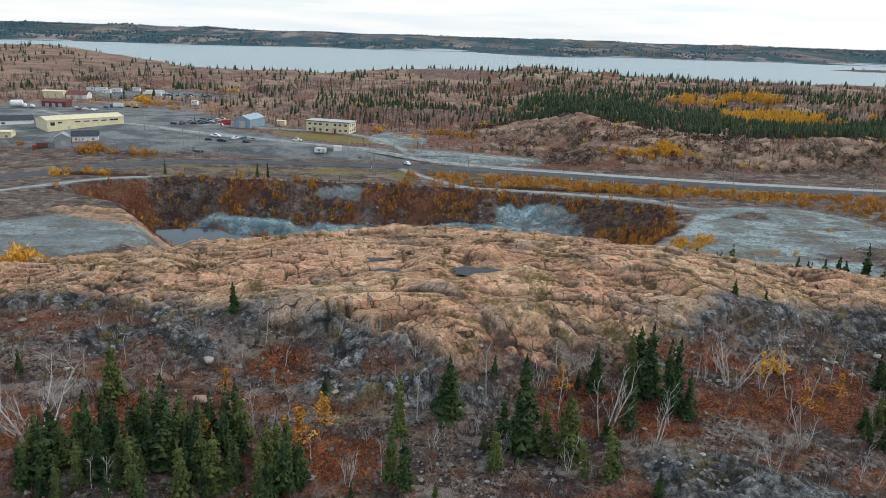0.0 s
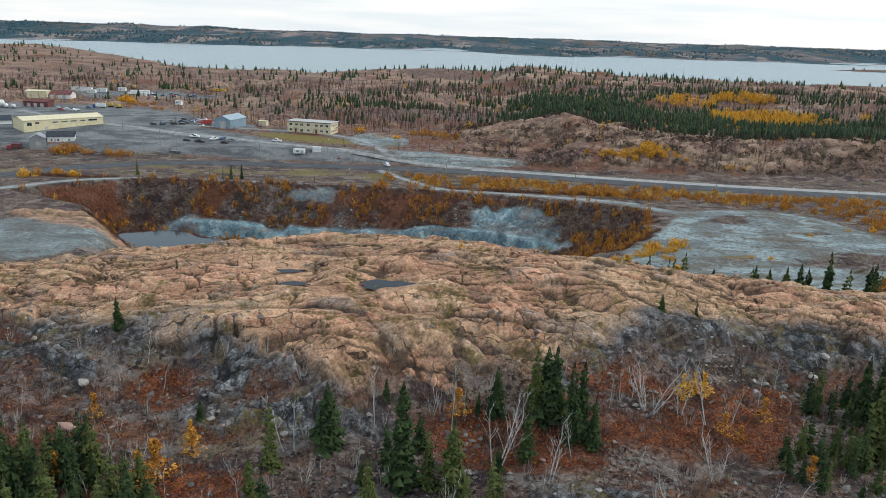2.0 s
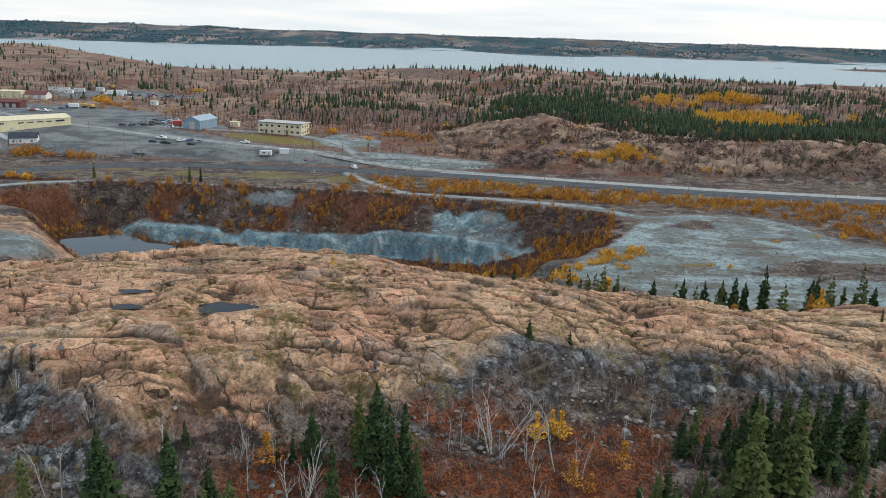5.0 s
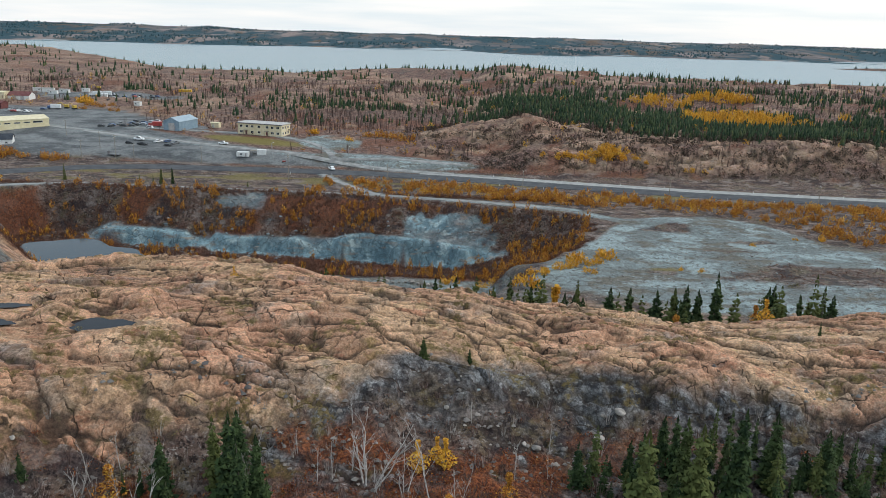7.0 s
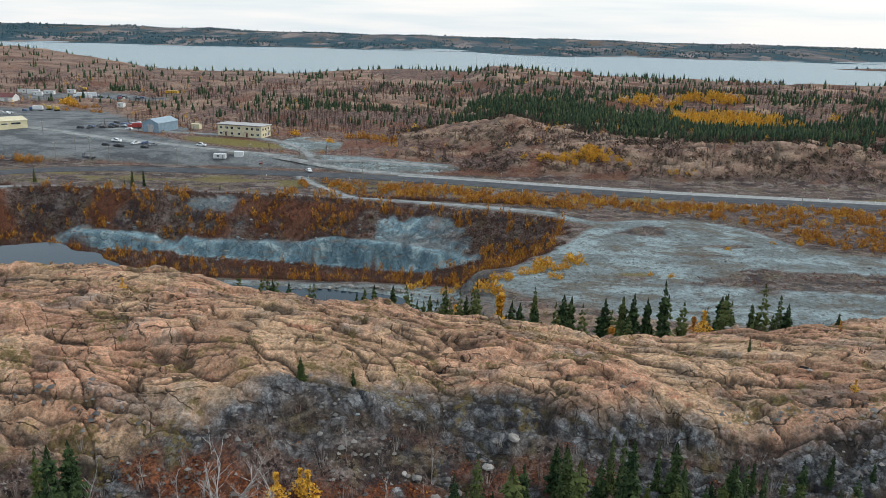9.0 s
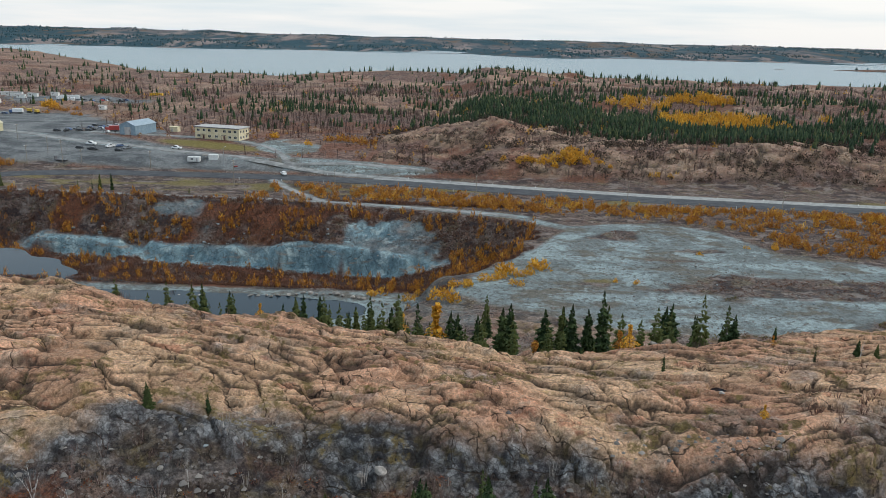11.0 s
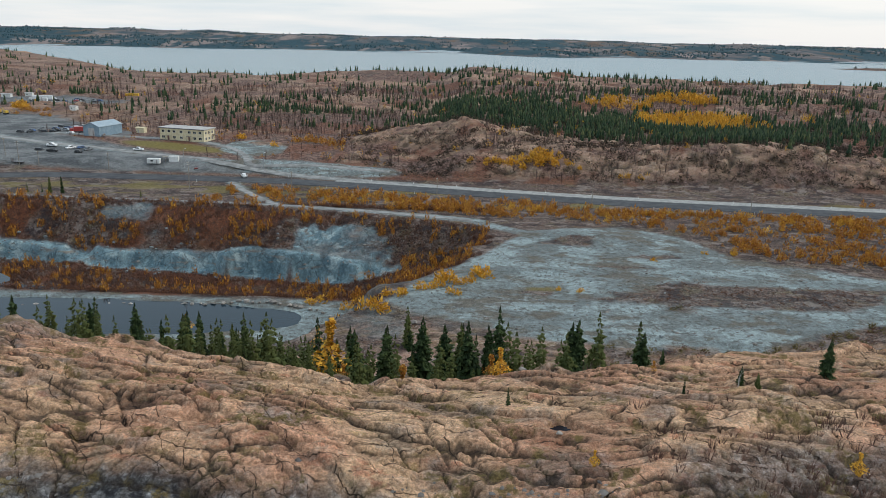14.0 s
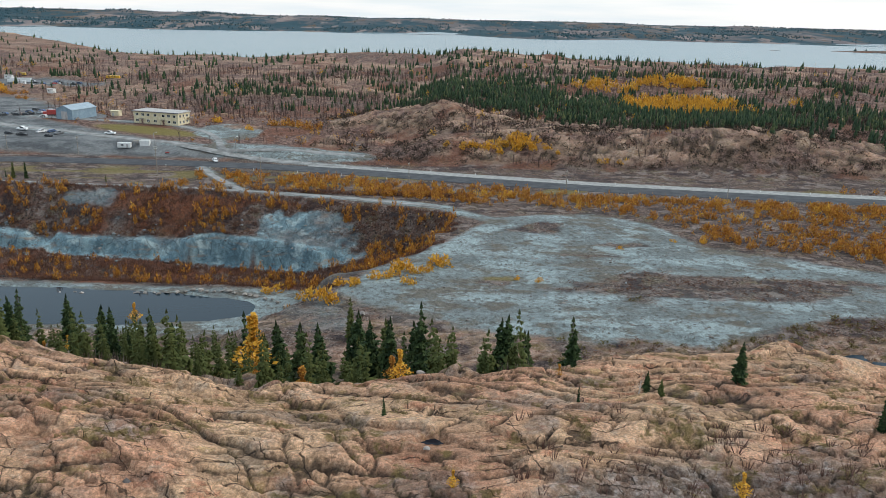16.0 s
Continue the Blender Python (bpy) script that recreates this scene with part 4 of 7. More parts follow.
def track(name, points, width, label):
    """A worn gravel track that lies on the ground along points."""
    way = []
    for (ax, ay), (bx, by) in zip(points, points[1:]):
        k = max(2, int(math.hypot(bx - ax, by - ay) / 2.5))
        way += [(ax + (bx - ax) * i / k, ay + (by - ay) * i / k) for i in range(k)]
    way = np.array(way + [points[-1]], float)
    for k in range(8):
        way[1:-1] = 0.25 * way[:-2] + 0.5 * way[1:-1] + 0.25 * way[2:]
    along = np.gradient(way, axis=0)
    side = np.column_stack([-along[:, 1], along[:, 0]]) / np.linalg.norm(along, axis=1)[:, None]
    reach = np.linspace(-0.5, 0.5, 7)
    wide = width * (1 + 0.22 * fnoise(way[:, 0] / 9, way[:, 1] / 9))
    pts = way[:, None, :] + side[:, None, :] * (reach[None, :, None] * wide[:, None, None])
    z = surface(pts[..., 0].ravel(), pts[..., 1].ravel())[0].reshape(pts.shape[:2])
    z = z.mean(1)[:, None] * 0.6 + z * 0.4 + 0.16 - 0.5 * (np.abs(reach) > 0.45)
    bm = bmesh.new()
    rows = [[bm.verts.new((p[0], p[1], h)) for p, h in zip(row, hs)] for row, hs in zip(pts, z)]
    for a, b in zip(rows, rows[1:]):
        for k in range(6):
            bm.faces.new((a[k], a[k + 1], b[k + 1], b[k]))
    bmesh.ops.recalc_face_normals(bm, faces=bm.faces)
    return tagged(new(name, from_bm(name, bm, M_TRACK)), label, "track", kind="structure")


track("gravel_track", YARD_ROAD, 7.0, "pale gravel road climbing through the yards")
track("gravel_track", UPPER_ROAD, 4.8, "pale gravel drive past the office block")
track("gravel_track", CROSSING, 4.5, "worn dirt path between trail and highway")
track("gravel_track", TRAIL[:-1], 4.2, "pale gravel trail along the quarry's rim")


# ---- trees ----
def spruce_meshes(seed, height=8.0, whorls=26, per=9, width=0.15, sparse=0.0):
    """Trunk and crown of a northern spruce: drooping boughs in whorls, each a fan of needle sprays."""
    rng = random.Random(seed)
    tb = bmesh.new()
    lean = rng.uniform(-0.02, 0.02)
    tube(tb, [(0, 0, -0.6), (0, 0, 0.2), (lean * height * 0.5, 0, height * 0.55), (lean * height, 0, height * 0.98)], [0.016 * height, 0.014 * height, 0.008 * height, 0.002 * height], 6)
    verts, faces = [], []
    base = rng.uniform(0.03, 0.10)
    for k in range(whorls):
        f = min(1.0, max(0.0, (k + rng.uniform(-0.3, 0.3)) / (whorls - 1)))
        z = height * (base + (0.985 - base) * f)
        reach = width * height * ((1 - f) ** 0.75 + 0.05) * (0.75 + 0.5 * rng.random())
        if 0.78 < f < 0.95:
            reach *= 1.25
        turn = rng.uniform(0, 6.28)
        for j in range(per if f < 0.8 else per - 3):
            if rng.random() < sparse:
                continue
            a = turn + 6.2832 * j / per + rng.uniform(-0.3, 0.3)
            r = reach * rng.uniform(0.55, 1.2)
            droop = r * rng.uniform(0.15, 0.6)
            ca, sa = math.cos(a), math.sin(a)
            wide = 0.30 * r + 0.05 * height * 0.12
            x0 = lean * z
            i = len(verts)
            up = 0.03 * height
            verts += [(x0, 0, z + up * 0.6), (x0 + ca * r * 0.55 - sa * wide, sa * r * 0.55 + ca * wide, z - droop * 0.55),
                      (x0 + ca * r * 0.6, sa * r * 0.6, z - droop * 0.15), (x0 + ca * r * 0.55 + sa * wide, sa * r * 0.55 - ca * wide, z - droop * 0.55),
                      (x0 + ca * r, sa * r, z - droop * 0.75), (x0 + ca * r * 0.5, sa * r * 0.5, z - droop - 0.035 * height),
                      (x0 + ca * r * 0.8 - sa * wide * 0.8, sa * r * 0.8 + ca * wide * 0.8, z - droop * 1.1), (x0 + ca * r * 0.8 + sa * wide * 0.8, sa * r * 0.8 - ca * wide * 0.8, z - droop * 1.1)]
            faces += [(i, i + 1, i + 2), (i, i + 2, i + 3), (i + 2, i + 6, i + 4), (i + 2, i + 4, i + 7), (i, i + 2, i + 5), (i + 2, i + 4, i + 5)]
    i = len(verts)
    verts += [(lean * height - 0.02 * height, 0, height * 0.93), (lean * height + 0.02 * height, 0, height * 0.93), (lean * height, 0, height * 1.02), (lean * height, 0.02 * height, height * 0.93), (lean * height, -0.02 * height, height * 0.93)]
    faces += [(i, i + 1, i + 2), (i + 3, i + 4, i + 2)]
    return from_bm("trunk", tb, M_BARK), mesh_of("crown", verts, faces, (M_SPRUCE,))


SPRUCE_LABELS = ("narrow dark green spruce growing among scrub and rock", "ragged dark spruce with sparse drooping boughs", "slim spruce with a dense pointed crown")


def make_spruce(seed, label, **kw):
    t, c = spruce_meshes(seed, **kw)
    ob = thing("spruce", label, "tree", pose(0, 0, 0), "spruces on the ridge")
    part("trunk", t, None, ob)
    part("crown", c, None, ob)
    return ob


def set_out(protos, places, unit, sink=0.25, seed=5, wide=(0.95, 1.25)):
    """Copies of prototypes at (x, y, height)."""
    rng = random.Random(seed)
    zs = surface(np.array([p[0] for p in places]), np.array([p[1] for p in places]))[0]
    for (x, y, h), z in zip(places, zs):
        s = h / unit * 1.03
        m = pose(x, y, float(z) - sink, rng.uniform(-2, 2), rng.uniform(-2, 2), rng.uniform(0, 360)) @ Matrix.Diagonal((s * rng.uniform(*wide), s * rng.uniform(*wide), s, 1))
        copy_thing(rng.choice(protos), m)


def remove_thing(ob):
    for o in (*ob.children_recursive, ob):
        bpy.data.objects.remove(o)


SPRUCES = [make_spruce(11, SPRUCE_LABELS[0], whorls=28, per=9, width=0.15), make_spruce(12, SPRUCE_LABELS[1], whorls=24, per=8, width=0.14, sparse=0.25),
           make_spruce(13, SPRUCE_LABELS[2], whorls=30, per=9, width=0.125), make_spruce(14, SPRUCE_LABELS[0], whorls=27, per=9, width=0.18), make_spruce(15, SPRUCE_LABELS[1], whorls=22, per=8, width=0.11, sparse=0.3)]
HOLLOW_WEST = [(-49.7, 83.2, 3.1), (-36.5, 78.2, 7.1), (-35.7, 69.6, 7.2), (-27.1, 67.4, 10.0), (-37.0, 63.0, 3.9), (-33.5, 70.8, 6.1), (-30.1, 64.4, 5.7), (-28.6, 65.6, 4.0), (-27.4, 70.0, 4.8), (-24.0, 64.9, 4.0), (-24.7, 70.7, 3.4), (-20.7, 64.8, 5.1), (-19.2, 65.4, 5.2), (-19.8, 69.8, 3.9), (-16.6, 66.0, 5.5), (-14.8, 65.3, 4.0), (-31.2, 70.8, 4.3), (-32.2, 65.1, 6.3), (-26.7, 93.2, 4.2), (-12.9, 79.9, 2.5), (1.1, 76.8, 7.5), (-4.1, 73.6, 7.2), (-4.4, 66.8, 6.7), (-3.0, 65.6, 6.3), (8.9, 72.2, 11.2), (11.4, 72.8, 6.3), (14.0, 72.1, 7.6)]
HOLLOW_MIDDLE = [(18.6, 83.8, 6.0), (21.5, 77.6, 7.6), (24.8, 83.8, 9.4), (27.7, 82.2, 9.0), (29.0, 80.6, 6.1), (41.1, 102.1, 3.1), (46.2, 103.5, 2.2), (-26.0, 111.6, 1.7), (-8.0, 63.9, 1.8), (22.0, 66.0, 3.0), (0.1, 65.4, 1.8), (16.6, 83.9, 2.8)]
HOLLOW_EAST = [(61.6, 84.0, 11.8), (66.6, 89.6, 9.9), (67.0, 86.6, 10.9), (62.4, 93.4, 5.2), (72.3, 90.6, 10.7), (59.2, 82.7, 5.5), (54.7, 80.0, 3.5), (50.0, 80.6, 2.5), (57.8, 85.2, 2.5), (24.5, 87.2, 6.4), (26.8, 80.8, 9.5), (72.2, 93.7, 9.0), (77.5, 94.7, 8.5), (63.1, 90.9, 7.4), (67.5, 94.8, 7.3), (83.2, 95.7, 7.1), (86.7, 96.6, 6.2), (81.6, 96.2, 4.3), (90.7, 97.6, 6.0), (23.2, 85.2, 7.5), (6.6, 83.0, 2.9), (15.3, 83.6, 2.6)]
HOLLOW_FAR_EAST = [(66.7, 97.0, 5.2), (72.0, 97.2, 6.3), (76.9, 98.3, 5.2), (87.0, 99.9, 3.9), (94.5, 99.7, 3.5), (98.6, 99.6, 2.4), (92.0, 99.7, 3.0)]
BELT_WEST = [(-8.6, 201.5, 13.2), (17.9, 184, 9.9), (15.9, 206.8, 12.1), (37.5, 169, 9.6), (40.2, 173.4, 10.0), (44.7, 168.1, 11.1), (58.2, 158.3, 8.2), (54.5, 159.3, 9.9), (69.5, 176.6, 12.3), (76.3, 213, 10.6), (80.6, 194, 14), (85.9, 173.3, 14), (88.3, 170.5, 14), (89.7, 166.5, 13.2), (94.8, 164.3, 14), (14.8, 191.7, 12.1), (38, 178, 11.5), (51.9, 162.6, 8.4), (68.4, 180, 13.3), (74.3, 189.3, 14), (88.9, 170.7, 13.8), (76.9, 159.7, 11.3), (61.7, 183.8, 14), (63.7, 154, 5.3), (-5.0, 207.0, 6.9), (14.6, 188.5, 7.5), (17.3, 206.6, 8.6), (38.4, 171.2, 5.3), (39.6, 173.9, 7.5), (48.7, 173.6, 7.7), (57.8, 157.7, 4.2), (50.7, 160.5, 6.1), (68.5, 181.6, 8.4), (76.8, 212.1, 5.4), (79.2, 192.2, 9.5), (89.9, 176.4, 7.9), (91.4, 174.7, 10.6), (93.0, 170.4, 10.2), (93.6, 170.1, 11.7), (12.1, 195.5, 9.1), (37.7, 179.8, 7.7), (55.3, 164.1, 6.6), (67.2, 184.9, 10.8), (74.0, 191.4, 11.5), (90.7, 172.1, 8.0), (75.5, 163.0, 6.3), (65.0, 183.2, 11.5), (62.2, 159.6, 4.0)]
BELT_EAST = [(108.3, 171, 13.3), (110.9, 164, 9.6), (119.4, 172.4, 11.9), (114.8, 142, 2.3), (107.3, 171, 12.8), (111.2, 165.6, 10.0), (118.4, 167.5, 9.5), (131.3, 132.8, 4.7), (104.1, 156.4, 6.3), (108.3, 171.6, 9.2), (111.4, 163.2, 5.4), (119.5, 175.9, 8.2), (121.2, 132.0, 2.4), (122.0, 128.9, 2.6), (112.9, 125.8, 2.4), (93.6, 121.5, 2.2), (141.3, 121.9, 3.9)]
for k, places in enumerate((HOLLOW_WEST, HOLLOW_MIDDLE, HOLLOW_EAST, HOLLOW_FAR_EAST, BELT_WEST, BELT_EAST)):
    set_out(SPRUCES, places, 8.0, seed=20 + k, wide=(1.1, 1.45) if k < 1 else (0.95, 1.3))

# younger spruces fill the thickets between the tall ones
rng = random.Random(3)
young, YOUNG_FAR = [], []
for cx, cy, rx, ry, count in ((-27, 67, 15, 6, 84), (56, 80, 8, 4, 26), (68, 91, 13, 5, 36), (86, 96, 13, 3, 22), (14, 73, 12, 5, 12), (62, 165, 34, 14, 60), (40, 188, 40, 14, 60), (-30, 190, 40, 14, 24), (96, 160, 14, 12, 14), (-105, 165, 30, 14, 10)):
    for k in range(count):
        a, r = rng.uniform(0, 6.283), math.sqrt(rng.random())
        (young if cy < 140 else YOUNG_FAR).append((cx + rx * r * math.cos(a), cy + ry * r * math.sin(a), rng.uniform(1.8, 5.6) * (1.25 if cy < 80 else 1.0 if cy < 140 else 1.7)))
SMALL = [make_spruce(16, SPRUCE_LABELS[2], whorls=17, per=8, width=0.17), make_spruce(17, SPRUCE_LABELS[0], whorls=16, per=7, width=0.20), make_spruce(18, SPRUCE_LABELS[1], whorls=15, per=7, width=0.15, sparse=0.15)]
set_out(SMALL, young, 8.0, seed=31)
for p in SMALL:
    remove_thing(p)
# a few by the road and on the quarry's far rim
set_out(SPRUCES, [(-138.6, 374, 7.6), (-103, 373, 4.4), (-97, 374, 4.0), (-92.6, 372, 7.4), (-87.5, 373, 7.6), (-52, 371, 3.2)], 8.0, seed=33)
for p in SPRUCES:
    remove_thing(p)


def branch_out(bm, rng, start, way, length, radius, depth, spread=0.55):
    """A bare branch that forks."""
    mid = start + way * length * 0.5 + Vector((rng.uniform(-1, 1), rng.uniform(-1, 1), rng.uniform(-0.3, 0.6))) * length * 0.06
    end = start + way * length + Vector((rng.uniform(-1, 1), rng.uniform(-1, 1), rng.uniform(0, 1))) * length * 0.07
    tube(bm, [start, mid, end], [radius, radius * 0.75, radius * 0.45], 4)
    if depth:
        for k in range(rng.choice((2, 2, 3))):
            d = (way + Vector((rng.uniform(-1, 1), rng.uniform(-1, 1), rng.uniform(-0.1, 0.7))) * spread).normalized()
            branch_out(bm, rng, start.lerp(end, rng.uniform(0.45, 1.0)), d, length * rng.uniform(0.45, 0.7), radius * 0.5, depth - 1, spread)


def make_birch(seed, stems, label, lean=0.12, spread=0.5):
    """A bare white-stemmed birch, 6 m high."""
    rng = random.Random(seed)
    ob = thing("bare_birch", label, "tree", pose(0, 0, 0), "bare birches on the slope")
    for s in range(stems):
        tb, bb = bmesh.new(), bmesh.new()
        a = rng.uniform(0, 6.28)
        tilt = rng.uniform(0.3, 1.0) * lean * (2.2 if stems > 2 else 1)
        h = 6.0 * (1 if s == 0 else rng.uniform(0.6, 0.95))
        w = Vector((math.cos(a) * tilt, math.sin(a) * tilt, 1)).normalized()
        p0 = Vector((math.cos(a) * 0.12 * (stems > 1), math.sin(a) * 0.12 * (stems > 1), -0.5))
        pts = [p0 + w * (h + 0.5) * f + Vector((rng.uniform(-1, 1), rng.uniform(-1, 1), 0)) * 0.05 * h * f for f in (0, 0.25, 0.5, 0.75, 1.0)]
        tube(tb, pts, [0.06, 0.05, 0.04, 0.028, 0.010], 5)
        part("trunk", tb, M_WHITE_BARK, ob)
        for k in range(9):
            f = rng.uniform(0.3, 0.95)
            i = min(3, int(f * 4))
            q = pts[i].lerp(pts[i + 1], f * 4 - i)
            d = (w * 0.9 + Vector((rng.uniform(-1, 1), rng.uniform(-1, 1), 0.1)) * spread * 1.4).normalized()
            branch_out(bb, rng, q, d, h * 0.26 * (1.15 - 0.6 * f), 0.017, 1)
        part("crown", bb, M_WHITE_BARK, ob)
    return ob


BIRCHES = [make_birch(41, 1, "bare white-stemmed birch on a scrubby slope"), make_birch(42, 2, "bare twin-stemmed white birch on the slope", 0.16),
           make_birch(43, 1, "thin leaning bare birch with pale bark", 0.3), make_birch(44, 3, "bare birch with several pale stems", 0.2)]
BIG_BIRCH = make_birch(45, 6, "wide bare birch with many spreading white stems", 0.3, 0.7)
BIRCH_A = [(-21.7, 88.6, 4.0), (-18.8, 84.8, 4.0), (5.6, 80.2, 6.2), (-3.0, 76.1, 6.4), (-2.2, 76.1, 5.6), (-5.3, 66.6, 4.7), (-8.5, 65.4, 4.7), (4.2, 74.6, 3.7), (0.9, 73.8, 2.2), (-30.7, 62.9, 4.2), (-32.6, 63.6, 3.4), (-32.0, 79.8, 4.2), (13.6, 78.5, 6.8), (15.3, 83.0, 4.3), (18.3, 76.1, 9.8), (23.3, 73.5, 7.3), (26.5, 78.6, 5.0), (43.0, 85.9, 7.6), (41.2, 76.9, 6.9), (33.8, 67.7, 4.1), (44.7, 71.5, 4.5), (46.0, 70.9, 6.5), (51.7, 82.8, 4.1), (34.9, 89.0, 3.6), (-10.0, 88.0, 2.7), (34.5, 93.5, 2.7)]
BIRCH_B = [(25.8, 86.2, 5.3), (31.9, 87.2, 4.0), (33.3, 88.1, 4.0), (40.1, 87.3, 4.9), (50.8, 91.2, 4.2), (54.3, 92.7, 3.4), (46.5, 96.6, 2.6), (17.4, 84.1, 4.6), (18.5, 85.4, 3.3), (11.6, 82.9, 3.5), (-40.5, 74.3, 3.5), (-44.8, 73.8, 3.5), (-38.5, 78.2, 4.3), (-19.4, 73.2, 4.4), (-15.9, 70.9, 4.3), (-14.5, 72.8, 1.9), (7.1, 72.4, 3.4), (14.3, 85.5, 3.6), (29.6, 89.8, 3.0), (45.1, 85.0, 5.0), (54.7, 96.2, 4.0), (37.6, 87.5, 3.7), (30.0, 197.4, 3.6), (119.3, 127.8, 2.4), (36.6, 238.4, 3.1)]
BIRCH_BIG = [(36.6, 88.0, 7.6), (-40.7, 70.0, 9.4)]
set_out(BIRCHES, BIRCH_A + BIRCH_B, 6.0, seed=51)
set_out([BIG_BIRCH], BIRCH_BIG, 6.0, seed=52)
rng = random.Random(8)
more = []
while len(more) < 32:
    x, y = rng.uniform(-50, 75), rng.uniform(68, 93)
    if y < float(crest_front(x)) - 7:
        more.append((x, y, rng.uniform(1.6, 4.2)))
set_out(BIRCHES, more, 6.0, seed=53)
for p in (*BIRCHES, BIG_BIRCH):
    remove_thing(p)


def make_leafy(seed, name, label, material, height=5.0, leaves=420, narrow=0.22, group="autumn trees by the ridge"):
    """A small autumn tree: thin stems and a loose crown of leaf sprays."""
    rng = random.Random(seed)
    ob = thing(name, label, "tree", pose(0, 0, 0), group)
    tb = bmesh.new()
    tube(tb, [(0, 0, -0.4), (0.03, 0.02, height * 0.4), (0, 0.05, height * 0.95)], [0.07, 0.05, 0.012], 5)
    for k in range(8):
        z = height * rng.uniform(0.2, 0.8)
        a = rng.uniform(0, 6.28)
        branch_out(tb, rng, Vector((0, 0, z)), Vector((math.cos(a), math.sin(a), 0.8)).normalized(), height * 0.2, 0.02, 1)
    part("trunk", tb, M_BARK, ob)
    verts, faces = [], []
    for k in range(leaves):
        f = rng.random() ** 0.8
        z = height * (0.12 + 0.9 * f)
        r = narrow * height * (1.15 - f) * math.sqrt(rng.random()) * (0.7 + 0.5 * math.sin(9 * f + seed))
        a = rng.uniform(0, 6.283)
        c = Vector((r * math.cos(a), r * math.sin(a), z + rng.uniform(-0.1, 0.1)))
        u = Vector((rng.uniform(-1, 1), rng.uniform(-1, 1), rng.uniform(-1, 1))).normalized() * height * rng.uniform(0.014, 0.034)
        v = Vector((rng.uniform(-1, 1), rng.uniform(-1, 1), rng.uniform(-1, 1))).normalized() * height * rng.uniform(0.014, 0.034)
        i = len(verts)
        verts += [tuple(c - u), tuple(c + v), tuple(c + u * 1.2), tuple(c - v)]
        faces.append((i, i + 1, i + 2, i + 3))
    part("crown", mesh_of("crown", verts, faces, (material,)), None, ob)
    return ob


LEAFY = [make_leafy(61, "larch", "golden larch glowing among dark spruces", M_YELLOW, 5.0, 640), make_leafy(62, "larch", "orange autumn larch beside dark spruces", M_ORANGE, 5.0, 640, 0.26)]
LARCH_YELLOW = [(-12.8, 76.7, 3.0), (43.1, 91.7, 3.0), (65, 175, 13.3), (30.0, 205.0, 4.0), (56.5, 207.9, 6.7), (11.7, 247.7, 6.0), (93.7, 139.3, 4.8), (124.1, 110.2, 2.4), (100.5, 109.0, 1.7), (33.9, 173.8, 3.0), (44.0, 91.0, 3.6), (41.3, 90.2, 3.6), (14.9, 120.9, 2.0)]
LARCH_ORANGE = [(-24.5, 80.9, 3.0), (-14.0, 70.5, 4.6), (-15.2, 69.5, 4.0), (-23.6, 70.2, 3.6), (44.3, 84.4, 2.8), (49.9, 87.4, 3.2), (51.6, 78.1, 3.0), (46.0, 84.0, 2.2), (58.0, 178.0, 3.2), (70.0, 160.0, 3.0), (20.0, 190.0, 3.4), (80.8, 143.2, 4.5), (92.6, 140.5, 3.4), (112.3, 136.5, 1.4), (-12.1, 74.8, 3.2), (14.4, 82.8, 3.5)]
set_out([LEAFY[0]], LARCH_YELLOW, 5.0, seed=63, wide=(1.3, 1.7))
set_out([LEAFY[1]], LARCH_ORANGE, 5.0, seed=64, wide=(1.3, 1.7))
for p in LEAFY:
    remove_thing(p)


# ---- scrub, woods and stones ----
class Heap:
    """Gathers many small pieces, all of triangles, into one mesh."""

    def __init__(self):
        self.v, self.f, self.count = [], [], 0

    def add(self, verts, faces):
        """verts: pieces x corners x 3; faces: the triangles of one piece."""
        pieces, corners = verts.shape[:2]
        first = self.count + np.arange(pieces)[:, None, None] * corners
        self.f.append((np.asarray(faces)[None] + first).reshape(-1, 3))
        self.v.append(verts.reshape(-1, 3))
        self.count += pieces * corners

    def link(self, name, material, label, category):
        v, f = np.concatenate(self.v).astype(np.float32), np.concatenate(self.f).astype(np.int32)
        me = bpy.data.meshes.new(name)
        me.vertices.add(len(v))
        me.vertices.foreach_set("co", v.ravel())
        me.loops.add(f.size)
        me.loops.foreach_set("vertex_index", f.ravel())
        me.polygons.add(len(f))
        me.polygons.foreach_set("loop_start", np.arange(0, f.size, 3, dtype=np.int32))
        me.update(calc_edges=True)
        me.materials.append(material)
        return tagged(new(name, me), label, category, kind="stuff")


def spray(rs, count, low=0.0, broad=1.0):
    """A loose upright bush in a unit dome, of slim leafy blades that fan outwards: vertices and faces."""
    a, r = rs.uniform(0, 6.283, count), np.sqrt(rs.rand(count))
    z = low + (1 - low) * 0.85 * rs.rand(count) * np.sqrt(np.clip(1.1 - r ** 2, 0.05, 1))
    c = np.column_stack([0.46 * r * np.cos(a), 0.46 * r * np.sin(a), z])
    d = np.column_stack([0.8 * r * np.cos(a), 0.8 * r * np.sin(a), 0.5 + 0.8 * rs.rand(count)]) + 0.35 * rs.normal(size=(count, 3))
    d = d / np.linalg.norm(d, axis=1)[:, None] * rs.uniform(0.14, 0.30, count)[:, None]
    b = rs.uniform(0, 6.283, count)
    w = np.column_stack([np.cos(b), np.sin(b), 0.5 * rs.normal(size=count)]) * rs.uniform(0.045, 0.095, count)[:, None] * broad
    verts = np.stack([c - w, c + w, c + d], 1).reshape(-1, 3)
    return verts, [(3 * k, 3 * k + 1, 3 * k + 2) for k in range(count)]


